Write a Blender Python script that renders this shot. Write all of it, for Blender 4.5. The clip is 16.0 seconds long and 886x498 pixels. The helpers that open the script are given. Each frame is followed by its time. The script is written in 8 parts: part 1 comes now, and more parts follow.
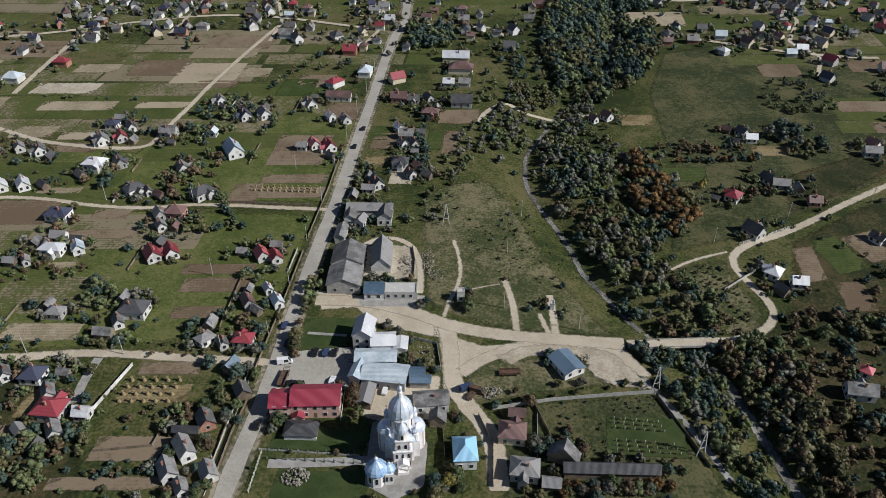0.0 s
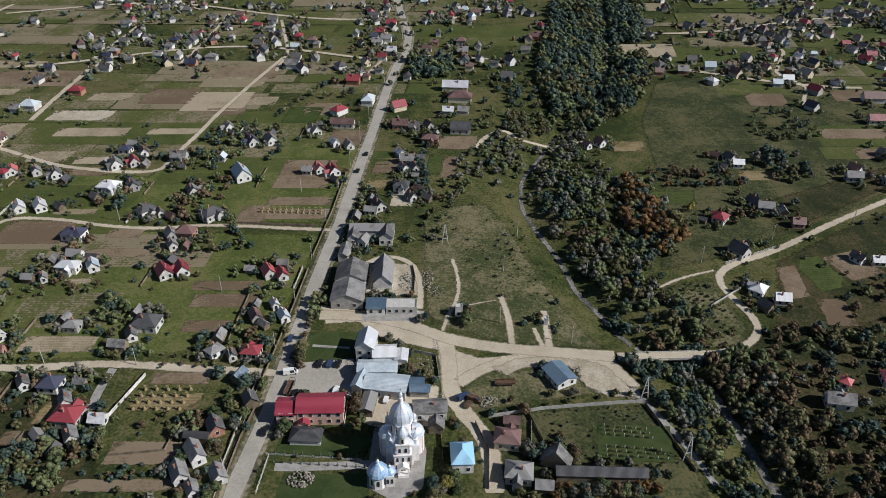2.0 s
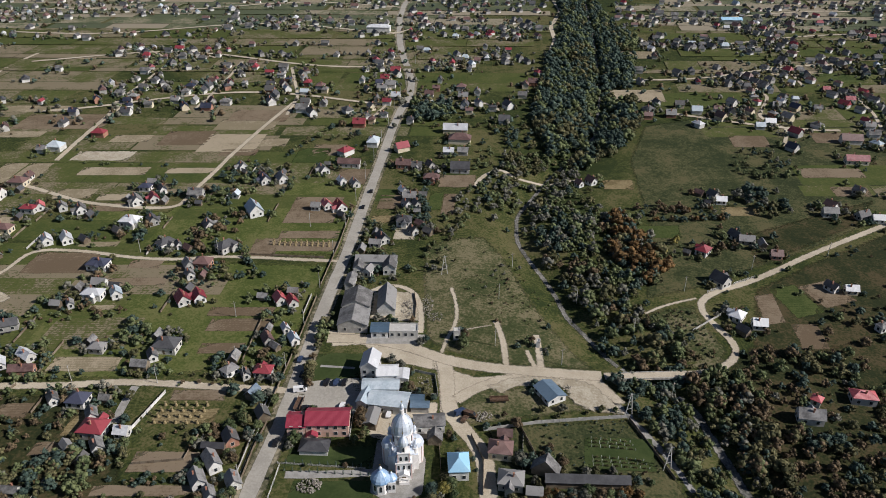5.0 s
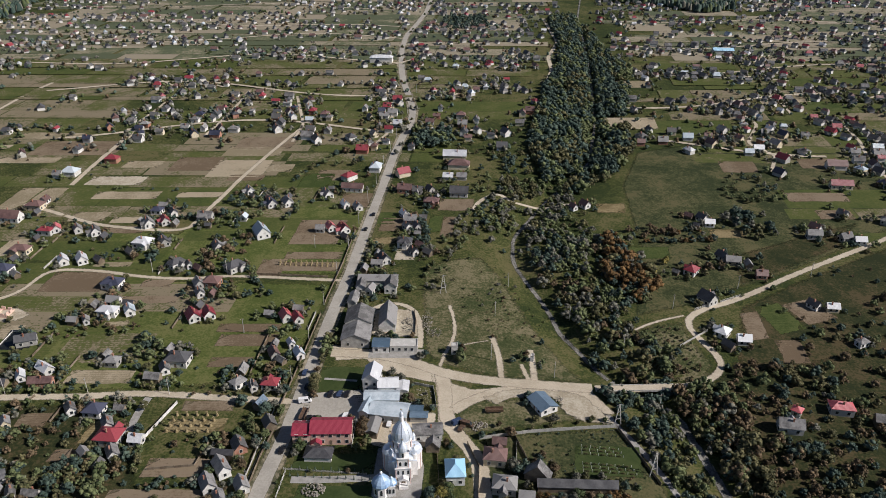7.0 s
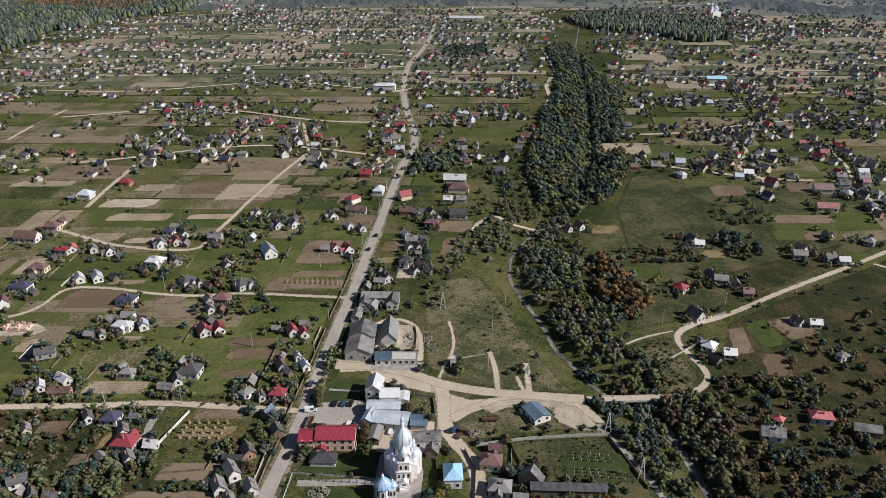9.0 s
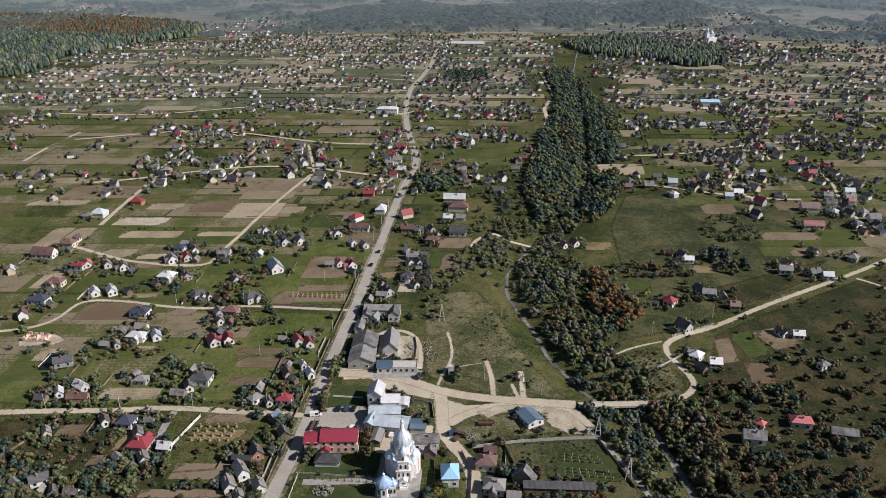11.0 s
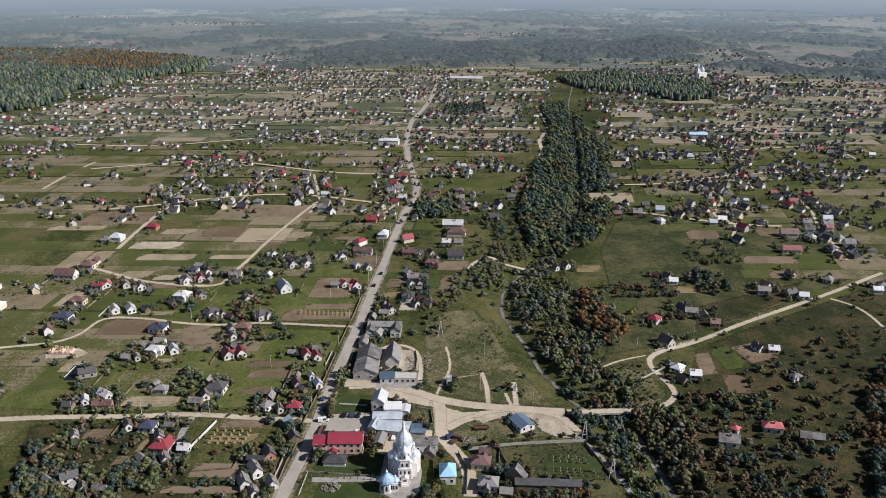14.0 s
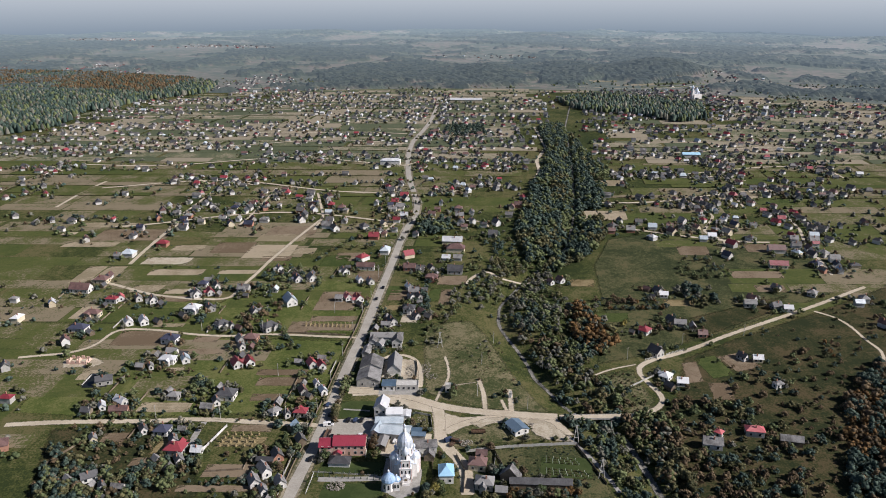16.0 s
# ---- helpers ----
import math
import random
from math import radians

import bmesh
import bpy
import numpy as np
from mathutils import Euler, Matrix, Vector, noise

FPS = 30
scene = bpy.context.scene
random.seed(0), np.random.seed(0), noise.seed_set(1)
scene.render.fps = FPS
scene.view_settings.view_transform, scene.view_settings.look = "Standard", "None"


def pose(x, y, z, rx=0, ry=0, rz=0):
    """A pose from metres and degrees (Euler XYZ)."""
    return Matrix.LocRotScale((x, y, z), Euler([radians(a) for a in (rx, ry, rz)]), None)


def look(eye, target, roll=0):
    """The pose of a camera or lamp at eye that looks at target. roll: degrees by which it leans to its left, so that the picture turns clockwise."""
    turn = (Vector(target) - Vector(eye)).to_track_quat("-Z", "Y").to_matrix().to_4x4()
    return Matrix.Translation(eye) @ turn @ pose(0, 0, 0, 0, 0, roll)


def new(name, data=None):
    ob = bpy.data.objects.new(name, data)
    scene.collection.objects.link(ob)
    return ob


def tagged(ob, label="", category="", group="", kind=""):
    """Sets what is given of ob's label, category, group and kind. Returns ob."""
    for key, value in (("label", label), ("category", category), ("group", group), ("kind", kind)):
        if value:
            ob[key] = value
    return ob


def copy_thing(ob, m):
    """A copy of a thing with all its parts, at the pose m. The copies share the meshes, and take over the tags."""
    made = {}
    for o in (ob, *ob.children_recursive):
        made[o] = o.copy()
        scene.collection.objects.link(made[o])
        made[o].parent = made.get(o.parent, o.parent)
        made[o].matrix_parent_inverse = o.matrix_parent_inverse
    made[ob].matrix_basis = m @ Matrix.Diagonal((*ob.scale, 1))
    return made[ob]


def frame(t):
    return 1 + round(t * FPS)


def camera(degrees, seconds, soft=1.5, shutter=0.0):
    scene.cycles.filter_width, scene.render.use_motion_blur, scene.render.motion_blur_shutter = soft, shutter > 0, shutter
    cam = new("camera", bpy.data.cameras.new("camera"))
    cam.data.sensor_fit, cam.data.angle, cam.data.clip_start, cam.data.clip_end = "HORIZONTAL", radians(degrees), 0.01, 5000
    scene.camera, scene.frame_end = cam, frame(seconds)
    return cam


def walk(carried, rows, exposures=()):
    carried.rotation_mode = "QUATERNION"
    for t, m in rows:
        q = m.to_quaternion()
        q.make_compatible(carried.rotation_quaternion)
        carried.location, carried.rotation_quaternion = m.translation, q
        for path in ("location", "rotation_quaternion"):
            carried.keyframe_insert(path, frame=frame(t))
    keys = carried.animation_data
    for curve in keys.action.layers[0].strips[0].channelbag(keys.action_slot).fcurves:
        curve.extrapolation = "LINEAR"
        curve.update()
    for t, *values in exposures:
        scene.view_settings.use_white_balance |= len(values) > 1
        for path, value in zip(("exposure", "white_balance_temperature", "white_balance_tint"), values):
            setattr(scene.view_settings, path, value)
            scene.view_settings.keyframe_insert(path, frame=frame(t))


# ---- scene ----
cam = camera(62.0, 16.0, 0.5)
ROWS = [
    (0.0, -2.51, -2.31, 186.74, -0.563, -34.348, 0.323),
    (0.5, -2.49, -6.00, 187.52, -0.567, -33.749, 0.358),
    (1.0, -2.34, -9.78, 188.47, -0.560, -33.162, 0.381),
    (1.5, -2.16, -13.62, 189.46, -0.543, -32.590, 0.388),
    (2.0, -2.02, -17.39, 190.58, -0.515, -32.023, 0.380),
    (2.5, -1.79, -21.23, 191.69, -0.474, -31.472, 0.366),
    (3.0, -1.49, -25.09, 192.87, -0.420, -30.922, 0.351),
    (3.5, -1.14, -29.07, 193.99, -0.359, -30.369, 0.333),
    (4.0, -0.85, -33.26, 195.19, -0.295, -29.795, 0.306),
    (4.5, -0.53, -37.46, 196.34, -0.230, -29.218, 0.281),
    (5.0, -0.16, -41.64, 197.42, -0.167, -28.646, 0.262),
    (5.5, 0.26, -45.85, 198.51, -0.107, -28.088, 0.244),
    (6.0, 0.71, -50.10, 199.67, -0.052, -27.548, 0.225),
    (6.5, 1.17, -54.44, 200.96, -0.003, -27.032, 0.202),
    (7.0, 1.65, -58.90, 202.34, 0.042, -26.543, 0.178),
    (7.5, 2.12, -63.46, 203.59, 0.098, -26.061, 0.169),
    (8.0, 2.53, -68.06, 204.87, 0.161, -25.565, 0.165),
    (8.5, 2.92, -72.76, 205.98, 0.220, -25.059, 0.151),
    (9.0, 3.33, -77.47, 206.94, 0.274, -24.531, 0.127),
    (9.5, 3.91, -82.30, 207.91, 0.342, -24.044, 0.092),
    (10.0, 4.59, -87.26, 208.90, 0.415, -23.600, 0.057),
    (10.5, 5.23, -92.30, 209.86, 0.481, -23.181, 0.031),
    (11.0, 5.70, -97.40, 210.77, 0.525, -22.769, 0.027),
    (11.5, 5.88, -102.51, 211.59, 0.532, -22.346, 0.054),
    (12.0, 5.78, -107.63, 212.33, 0.502, -21.907, 0.108),
    (12.5, 5.83, -112.89, 213.17, 0.479, -21.483, 0.139),
    (13.0, 5.89, -118.22, 214.13, 0.472, -21.069, 0.149),
    (13.5, 6.09, -123.64, 215.12, 0.471, -20.675, 0.144),
    (14.0, 6.39, -129.11, 216.19, 0.480, -20.293, 0.132),
    (14.5, 6.66, -134.62, 217.30, 0.502, -19.914, 0.119),
    (15.0, 7.00, -140.20, 218.41, 0.525, -19.533, 0.107),
    (15.5, 7.35, -145.94, 219.50, 0.550, -19.147, 0.095),
    (16.0, 7.76, -151.84, 220.67, 0.568, -18.747, 0.082),
]
walk(cam, [(t, pose(x, y, z, 90 + pitch, 0, yaw) @ pose(0, 0, 0, 0, 0, roll)) for t, x, y, z, yaw, pitch, roll in ROWS],
     exposures=((0.0, -0.04, 6120, 11), (8.0, 0.09, 6420, 15), (16.0, 0.21, 6340, 16)))

# ---- light ----
SUN_EL, SUN_AZ = radians(36.5), math.atan2(-0.27, 0.96)
world = bpy.data.worlds.new("world")
scene.world = world
world.use_nodes = True
wn = world.node_tree
sky = wn.nodes.new("ShaderNodeTexSky")
sky.sky_type, sky.sun_disc = "NISHITA", False
sky.sun_elevation, sky.sun_rotation = SUN_EL, math.pi / 2 - SUN_AZ
sky.air_density, sky.dust_density, sky.ozone_density = 0.7, 0.3, 2.0
wn.links.new(sky.outputs[0], wn.nodes["Background"].inputs[0])
wn.nodes["Background"].inputs[1].default_value = 0.053
sun = new("sun", bpy.data.lights.new("sun", "SUN"))
sun.data.energy, sun.data.angle, sun.data.color = 5.0, radians(0.5), (1.0, 0.955, 0.88)
sun_way = Vector((math.cos(SUN_AZ) * math.cos(SUN_EL), math.sin(SUN_AZ) * math.cos(SUN_EL), math.sin(SUN_EL)))
sun.matrix_basis = look(sun_way * 500, (0, 0, 0))
scene.view_settings.exposure = 0.0

# ---- materials ----
MATS = {}


def material(name, low, high, scale=0.3, rough=0.8, metal=0.0, bump=0.0, bump_scale=3.0, island=0.0, obj=0.0, fine=6.0, third=None, grain=0.0, furrow=0.0):
    """Two colours mixed by a coarse and a fine noise, with relief and a little change from piece to piece."""
    m = bpy.data.materials.new(name)
    m.use_nodes = True
    t = m.node_tree
    n, l = t.nodes, t.links
    b = n["Principled BSDF"]
    b.inputs["Roughness"].default_value, b.inputs["Metallic"].default_value = rough, metal
    geo = n.new("ShaderNodeNewGeometry")
    big, small = n.new("ShaderNodeTexNoise"), n.new("ShaderNodeTexNoise")
    big.inputs["Scale"].default_value, big.inputs["Detail"].default_value = scale, 6
    small.inputs["Scale"].default_value, small.inputs["Detail"].default_value = scale * fine, 4
    l.new(geo.outputs["Position"], big.inputs["Vector"])
    l.new(geo.outputs["Position"], small.inputs["Vector"])
    add = n.new("ShaderNodeMath")
    add.operation = "MULTIPLY_ADD"
    l.new(small.outputs[0], add.inputs[0])
    add.inputs[1].default_value = 0.5
    l.new(big.outputs[0], add.inputs[2])
    value = add.outputs[0]
    if grain:
        speck, extra = n.new("ShaderNodeTexNoise"), n.new("ShaderNodeMath")
        speck.inputs["Scale"].default_value, speck.inputs["Detail"].default_value = grain, 3
        l.new(geo.outputs["Position"], speck.inputs["Vector"])
        extra.operation = "MULTIPLY_ADD"
        l.new(speck.outputs[0], extra.inputs[0])
        extra.inputs[1].default_value = 0.8
        l.new(value, extra.inputs[2])
        shift = n.new("ShaderNodeMath")
        shift.operation = "SUBTRACT"
        l.new(extra.outputs[0], shift.inputs[0])
        shift.inputs[1].default_value = 0.4
        value = shift.outputs[0]
    if furrow:
        wave, lines, level_out = n.new("ShaderNodeTexWave"), n.new("ShaderNodeMath"), n.new("ShaderNodeMath")
        wave.bands_direction = "Y"
        wave.inputs["Scale"].default_value, wave.inputs["Distortion"].default_value, wave.inputs["Detail Scale"].default_value = 0.22, 2.5, 0.4
        l.new(geo.outputs["Position"], wave.inputs["Vector"])
        lines.operation, level_out.operation = "MULTIPLY_ADD", "SUBTRACT"
        l.new(wave.outputs["Fac"], lines.inputs[0])
        lines.inputs[1].default_value = furrow
        l.new(value, lines.inputs[2])
        l.new(lines.outputs[0], level_out.inputs[0])
        level_out.inputs[1].default_value = furrow / 2
        value = level_out.outputs[0]
    for amount, socket in ((island, geo.outputs["Random Per Island"]), (obj, n.new("ShaderNodeObjectInfo").outputs["Random"])):
        if amount:
            more = n.new("ShaderNodeMath")
            more.operation = "MULTIPLY_ADD"
            l.new(socket, more.inputs[0])
            more.inputs[1].default_value = amount
            l.new(value, more.inputs[2])
            less = n.new("ShaderNodeMath")
            less.operation = "SUBTRACT"
            l.new(more.outputs[0], less.inputs[0])
            less.inputs[1].default_value = amount / 2
            value = less.outputs[0]
    ramp = n.new("ShaderNodeValToRGB")
    ramp.color_ramp.elements[0].position, ramp.color_ramp.elements[1].position = 0.60, 0.90
    ramp.color_ramp.elements[0].color, ramp.color_ramp.elements[1].color = (*low, 1), (*high, 1)
    if third:
        e = ramp.color_ramp.elements.new(0.75)
        e.color = (*third, 1)
    l.new(value, ramp.inputs[0])
    l.new(ramp.outputs[0], b.inputs["Base Color"])
    if bump:
        rough_noise, bp = n.new("ShaderNodeTexNoise"), n.new("ShaderNodeBump")
        rough_noise.inputs["Scale"].default_value = bump_scale
        l.new(geo.outputs["Position"], rough_noise.inputs["Vector"])
        bp.inputs["Strength"].default_value, bp.inputs["Distance"].default_value = bump, 0.3
        l.new(rough_noise.outputs[0], bp.inputs["Height"])
        l.new(bp.outputs[0], b.inputs["Normal"])
    MATS[name] = m
    return m


def ragged(name, soft=0.5, jag=1.8, scale=0.55):
    """Lets a ground cover thin out into the grass towards its border, by the distance kept in the mesh as "edge"."""
    m = MATS[name]
    n, l = m.node_tree.nodes, m.node_tree.links
    at, geo, tex, add, fit, mix, clear = (n.new("ShaderNode" + k) for k in ("Attribute", "NewGeometry", "TexNoise", "Math", "MapRange", "MixShader", "BsdfTransparent"))
    at.attribute_name = "edge"
    l.new(geo.outputs["Position"], tex.inputs["Vector"])
    tex.inputs["Scale"].default_value, tex.inputs["Detail"].default_value = scale, 5
    add.operation = "MULTIPLY_ADD"
    l.new(tex.outputs[0], add.inputs[0])
    add.inputs[1].default_value = -2 * jag
    l.new(at.outputs["Fac"], add.inputs[2])
    fit.inputs["From Min"].default_value, fit.inputs["From Max"].default_value = -jag - soft * 0.2, -jag + soft
    l.new(add.outputs[0], fit.inputs["Value"])
    l.new(fit.outputs[0], mix.inputs[0])
    l.new(clear.outputs[0], mix.inputs[1])
    l.new(n["Principled BSDF"].outputs[0], mix.inputs[2])
    l.new(mix.outputs[0], n["Material Output"].inputs[0])


def keep_edge(me, values):
    at = me.attributes.new("edge", "FLOAT", "POINT")
    at.data.foreach_set("value", np.asarray(values, np.float32).ravel())


def stripes(name, pitch, amount):
    """Corrugation or furrows across the material's local x, as relief."""
    m = MATS[name]
    n, l = m.node_tree.nodes, m.node_tree.links
    co, wave, bp = n.new("ShaderNodeTexCoord"), n.new("ShaderNodeTexWave"), n.new("ShaderNodeBump")
    wave.inputs["Scale"].default_value, wave.inputs["Distortion"].default_value = 0.314 / pitch, 0.6
    l.new(co.outputs["Object"], wave.inputs["Vector"])
    bp.inputs["Strength"].default_value, bp.inputs["Distance"].default_value = amount, 0.12
    l.new(wave.outputs["Fac"], bp.inputs["Height"])
    l.new(bp.outputs[0], n["Principled BSDF"].inputs["Normal"])


material("grass", (0.027, 0.039, 0.013), (0.112, 0.102, 0.046), 0.018, 0.95, bump=0.8, bump_scale=0.8, fine=9, third=(0.058, 0.068, 0.021), grain=0.9)
material("strip", (0.036, 0.060, 0.014), (0.23, 0.175, 0.10), 0.05, 0.95, island=0.6, obj=0.6, bump=0.4, bump_scale=1.5, third=(0.078, 0.080, 0.028), grain=0.8, furrow=0.12)
material("asphalt", (0.30, 0.28, 0.242), (0.375, 0.35, 0.305), 0.12, 0.85, bump=0.1, grain=1.2)
material("dirt", (0.395, 0.34, 0.258), (0.50, 0.44, 0.345), 0.05, 0.95, bump=0.2, bump_scale=1.0, third=(0.445, 0.388, 0.298), grain=1.6)
material("verge", (0.07, 0.07, 0.035), (0.30, 0.26, 0.18), 0.06, 0.95, bump=0.5, third=(0.16, 0.14, 0.09), grain=0.6)
material("gravel", (0.17, 0.165, 0.155), (0.32, 0.31, 0.29), 0.2, 0.95, bump=0.5)
material("meadow", (0.044, 0.057, 0.022), (0.165, 0.145, 0.085), 0.045, 0.95, bump=0.8, bump_scale=0.8, third=(0.084, 0.086, 0.039), grain=0.9)
# Brown scrub, darkened beyond its own tone to paint shade towards the corners.
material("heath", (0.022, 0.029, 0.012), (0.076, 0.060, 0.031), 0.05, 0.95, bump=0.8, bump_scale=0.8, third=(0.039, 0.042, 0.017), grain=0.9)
material("pasture", (0.062, 0.082, 0.022), (0.125, 0.128, 0.048), 0.05, 0.95, bump=0.7, bump_scale=0.8, third=(0.086, 0.104, 0.030), grain=0.9)
material("rough_grass", (0.030, 0.040, 0.017), (0.102, 0.094, 0.046), 0.05, 0.95, bump=0.8, bump_scale=0.8, third=(0.058, 0.065, 0.028), grain=0.9)
material("chapel_blue", (0.17, 0.30, 0.50), (0.40, 0.53, 0.68), 0.25, 0.35)
material("paving", (0.22, 0.21, 0.19), (0.32, 0.31, 0.29), 0.3, 0.85)
material("brown", (0.135, 0.10, 0.065), (0.21, 0.165, 0.115), 0.06, 0.95, bump=0.5, obj=0.4, grain=1.1, furrow=0.12)
material("tan", (0.22, 0.185, 0.12), (0.35, 0.295, 0.21), 0.06, 0.95, bump=0.4, obj=0.4, grain=1.1, furrow=0.16)
material("straw", (0.14, 0.11, 0.055), (0.25, 0.20, 0.11), 0.12, 0.95, bump=0.7, bump_scale=1.4, grain=1.1, furrow=0.16)
material("sand", (0.31, 0.265, 0.19), (0.46, 0.41, 0.32), 0.12, 0.95, bump=0.5, grain=1.1)
material("green", (0.040, 0.060, 0.017), (0.075, 0.092, 0.030), 0.08, 0.95, bump=0.5, obj=0.3, grain=1.1, furrow=0.14)
material("lawn", (0.034, 0.052, 0.017), (0.055, 0.073, 0.026), 0.15, 0.95, bump=0.2)
material("stream_bed", (0.055, 0.055, 0.048), (0.24, 0.23, 0.205), 0.10, 0.8, bump=0.6, grain=1.3)
for nm, lo, hi, ro in (("red", (0.19, 0.026, 0.036), (0.27, 0.046, 0.058), 0.5), ("pink", (0.42, 0.09, 0.10), (0.52, 0.14, 0.15), 0.5),
                       ("crimson", (0.20, 0.016, 0.035), (0.28, 0.03, 0.055), 0.5), ("slate", (0.045, 0.045, 0.05), (0.08, 0.08, 0.085), 0.6), ("grey", (0.095, 0.092, 0.09), (0.24, 0.235, 0.23), 0.8),
                       ("white", (0.50, 0.51, 0.53), (0.68, 0.69, 0.70), 0.5), ("brown_roof", (0.10, 0.055, 0.05), (0.17, 0.10, 0.09), 0.6),
                       ("blue", (0.07, 0.115, 0.165), (0.125, 0.185, 0.25), 0.5), ("tin", (0.36, 0.43, 0.48), (0.52, 0.58, 0.62), 0.4),
                       ("navy", (0.03, 0.035, 0.06), (0.06, 0.065, 0.10), 0.5), ("sky_blue", (0.30, 0.55, 0.74), (0.40, 0.64, 0.80), 0.4)):
    material(nm, lo, hi, 0.25, ro, obj=0.5, fine=5)
    stripes(nm, 0.35, 0.35)
for nm, lo, hi in (("white_wall", (0.46, 0.45, 0.42), (0.68, 0.67, 0.64)), ("greywall", (0.30, 0.29, 0.27), (0.43, 0.42, 0.39)),
                   ("cream", (0.50, 0.43, 0.30), (0.64, 0.57, 0.43)), ("peach", (0.58, 0.38, 0.30), (0.70, 0.50, 0.41)),
                   ("brick", (0.25, 0.11, 0.07), (0.38, 0.20, 0.14)), ("wood", (0.12, 0.09, 0.06), (0.22, 0.18, 0.13))):
    material(nm, lo, hi, 0.5, 0.85, obj=0.4, bump=0.15)
material("sheaf", (0.20, 0.15, 0.07), (0.30, 0.24, 0.13), 1.5, 0.95, bump=0.6)
material("slab_path", (0.24, 0.23, 0.21), (0.34, 0.33, 0.31), 0.4, 0.85)
material("concrete", (0.33, 0.32, 0.30), (0.47, 0.46, 0.43), 0.6, 0.85)
material("metal", (0.25, 0.25, 0.25), (0.4, 0.4, 0.4), 1.0, 0.4, 0.8)
material("silver", (0.62, 0.69, 0.78), (0.78, 0.83, 0.90), 0.4, 0.3, 0.3)
material("gold", (0.65, 0.45, 0.12), (0.8, 0.6, 0.2), 1.0, 0.3, 0.9)
material("church_white", (0.66, 0.64, 0.62), (0.80, 0.78, 0.76), 0.4, 0.75)
material("church_pink", (0.60, 0.42, 0.38), (0.68, 0.50, 0.46), 0.4, 0.75)
material("glass", (0.02, 0.025, 0.03), (0.04, 0.045, 0.05), 1.0, 0.12)
material("bark", (0.07, 0.055, 0.04), (0.13, 0.11, 0.085), 1.0, 0.9)
material("stone", (0.15, 0.135, 0.112), (0.31, 0.285, 0.24), 0.8, 0.9, obj=0.5)
material("rubber", (0.015, 0.015, 0.015), (0.03, 0.03, 0.03), 2.0, 0.8)
for nm, lo, hi in (("car_black", (0.012, 0.012, 0.014), (0.02, 0.02, 0.022)), ("car_white", (0.7, 0.7, 0.7), (0.78, 0.78, 0.78)), ("car_blue", (0.03, 0.05, 0.10), (0.05, 0.07, 0.13)), ("rust", (0.07, 0.045, 0.03), (0.15, 0.095, 0.065))):
    material(nm, lo, hi, 1.0, 0.25)
for nm, lo, hi in (("leaf_green", (0.052, 0.072, 0.032), (0.140, 0.162, 0.074)), ("leaf_dark", (0.037, 0.060, 0.050), (0.088, 0.122, 0.094)),
                   ("leaf_olive", (0.062, 0.064, 0.031), (0.160, 0.146, 0.072)), ("leaf_orange", (0.078, 0.050, 0.022), (0.185, 0.108, 0.044)),
                   ("leaf_yellow", (0.109, 0.100, 0.026), (0.243, 0.205, 0.064)), ("leaf_grey", (0.076, 0.078, 0.060), (0.175, 0.172, 0.138)),
                   ("leaf_brown", (0.070, 0.054, 0.032), (0.166, 0.120, 0.072))):
    material(nm, lo, hi, 0.12, 0.75, island=0.5, obj=0.35, fine=10)
    MATS[nm].node_tree.nodes["Principled BSDF"].inputs["Specular IOR Level"].default_value = 0.15
material("far_wall", (0.34, 0.33, 0.31), (0.62, 0.61, 0.58), 0.02, 0.9, island=0.8)
# Paler than the near strips: distance haze is put into the colour.
material("far_strip_hazed", (0.064, 0.080, 0.036), (0.25, 0.215, 0.150), 0.03, 0.95, island=0.8, third=(0.122, 0.126, 0.062), grain=0.5)
# Horizon sky and haze as an emission gradient, paler upwards.
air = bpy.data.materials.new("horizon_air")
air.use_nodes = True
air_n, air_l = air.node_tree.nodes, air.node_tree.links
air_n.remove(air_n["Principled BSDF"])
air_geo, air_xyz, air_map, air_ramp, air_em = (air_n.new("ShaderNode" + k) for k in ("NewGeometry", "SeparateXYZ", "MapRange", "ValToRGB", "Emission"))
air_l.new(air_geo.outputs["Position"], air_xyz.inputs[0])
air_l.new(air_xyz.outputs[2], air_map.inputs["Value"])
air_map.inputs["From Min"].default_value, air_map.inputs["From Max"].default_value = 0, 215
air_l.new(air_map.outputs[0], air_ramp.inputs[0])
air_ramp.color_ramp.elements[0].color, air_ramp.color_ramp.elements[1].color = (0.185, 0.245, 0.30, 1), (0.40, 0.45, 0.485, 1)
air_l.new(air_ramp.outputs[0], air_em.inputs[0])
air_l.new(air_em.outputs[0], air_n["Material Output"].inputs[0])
MATS["horizon_air"] = air
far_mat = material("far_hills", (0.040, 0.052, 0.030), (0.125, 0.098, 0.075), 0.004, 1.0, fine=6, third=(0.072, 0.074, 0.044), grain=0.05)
far_n, far_l = far_mat.node_tree.nodes, far_mat.node_tree.links
far_b = far_n["Principled BSDF"]
wood_at, wood_tex, wood_ramp, wood_mix = (far_n.new("ShaderNode" + k) for k in ("Attribute", "TexNoise", "ValToRGB", "Mix"))
wood_at.attribute_name = "cover"
wood_tex.inputs["Scale"].default_value, wood_tex.inputs["Detail"].default_value = 0.03, 6
wood_ramp.color_ramp.elements[0].position, wood_ramp.color_ramp.elements[1].position = 0.35, 0.68
wood_ramp.color_ramp.elements[0].color, wood_ramp.color_ramp.elements[1].color = (0.012, 0.022, 0.018, 1), (0.042, 0.050, 0.032, 1)
wood_mix.data_type = "RGBA"
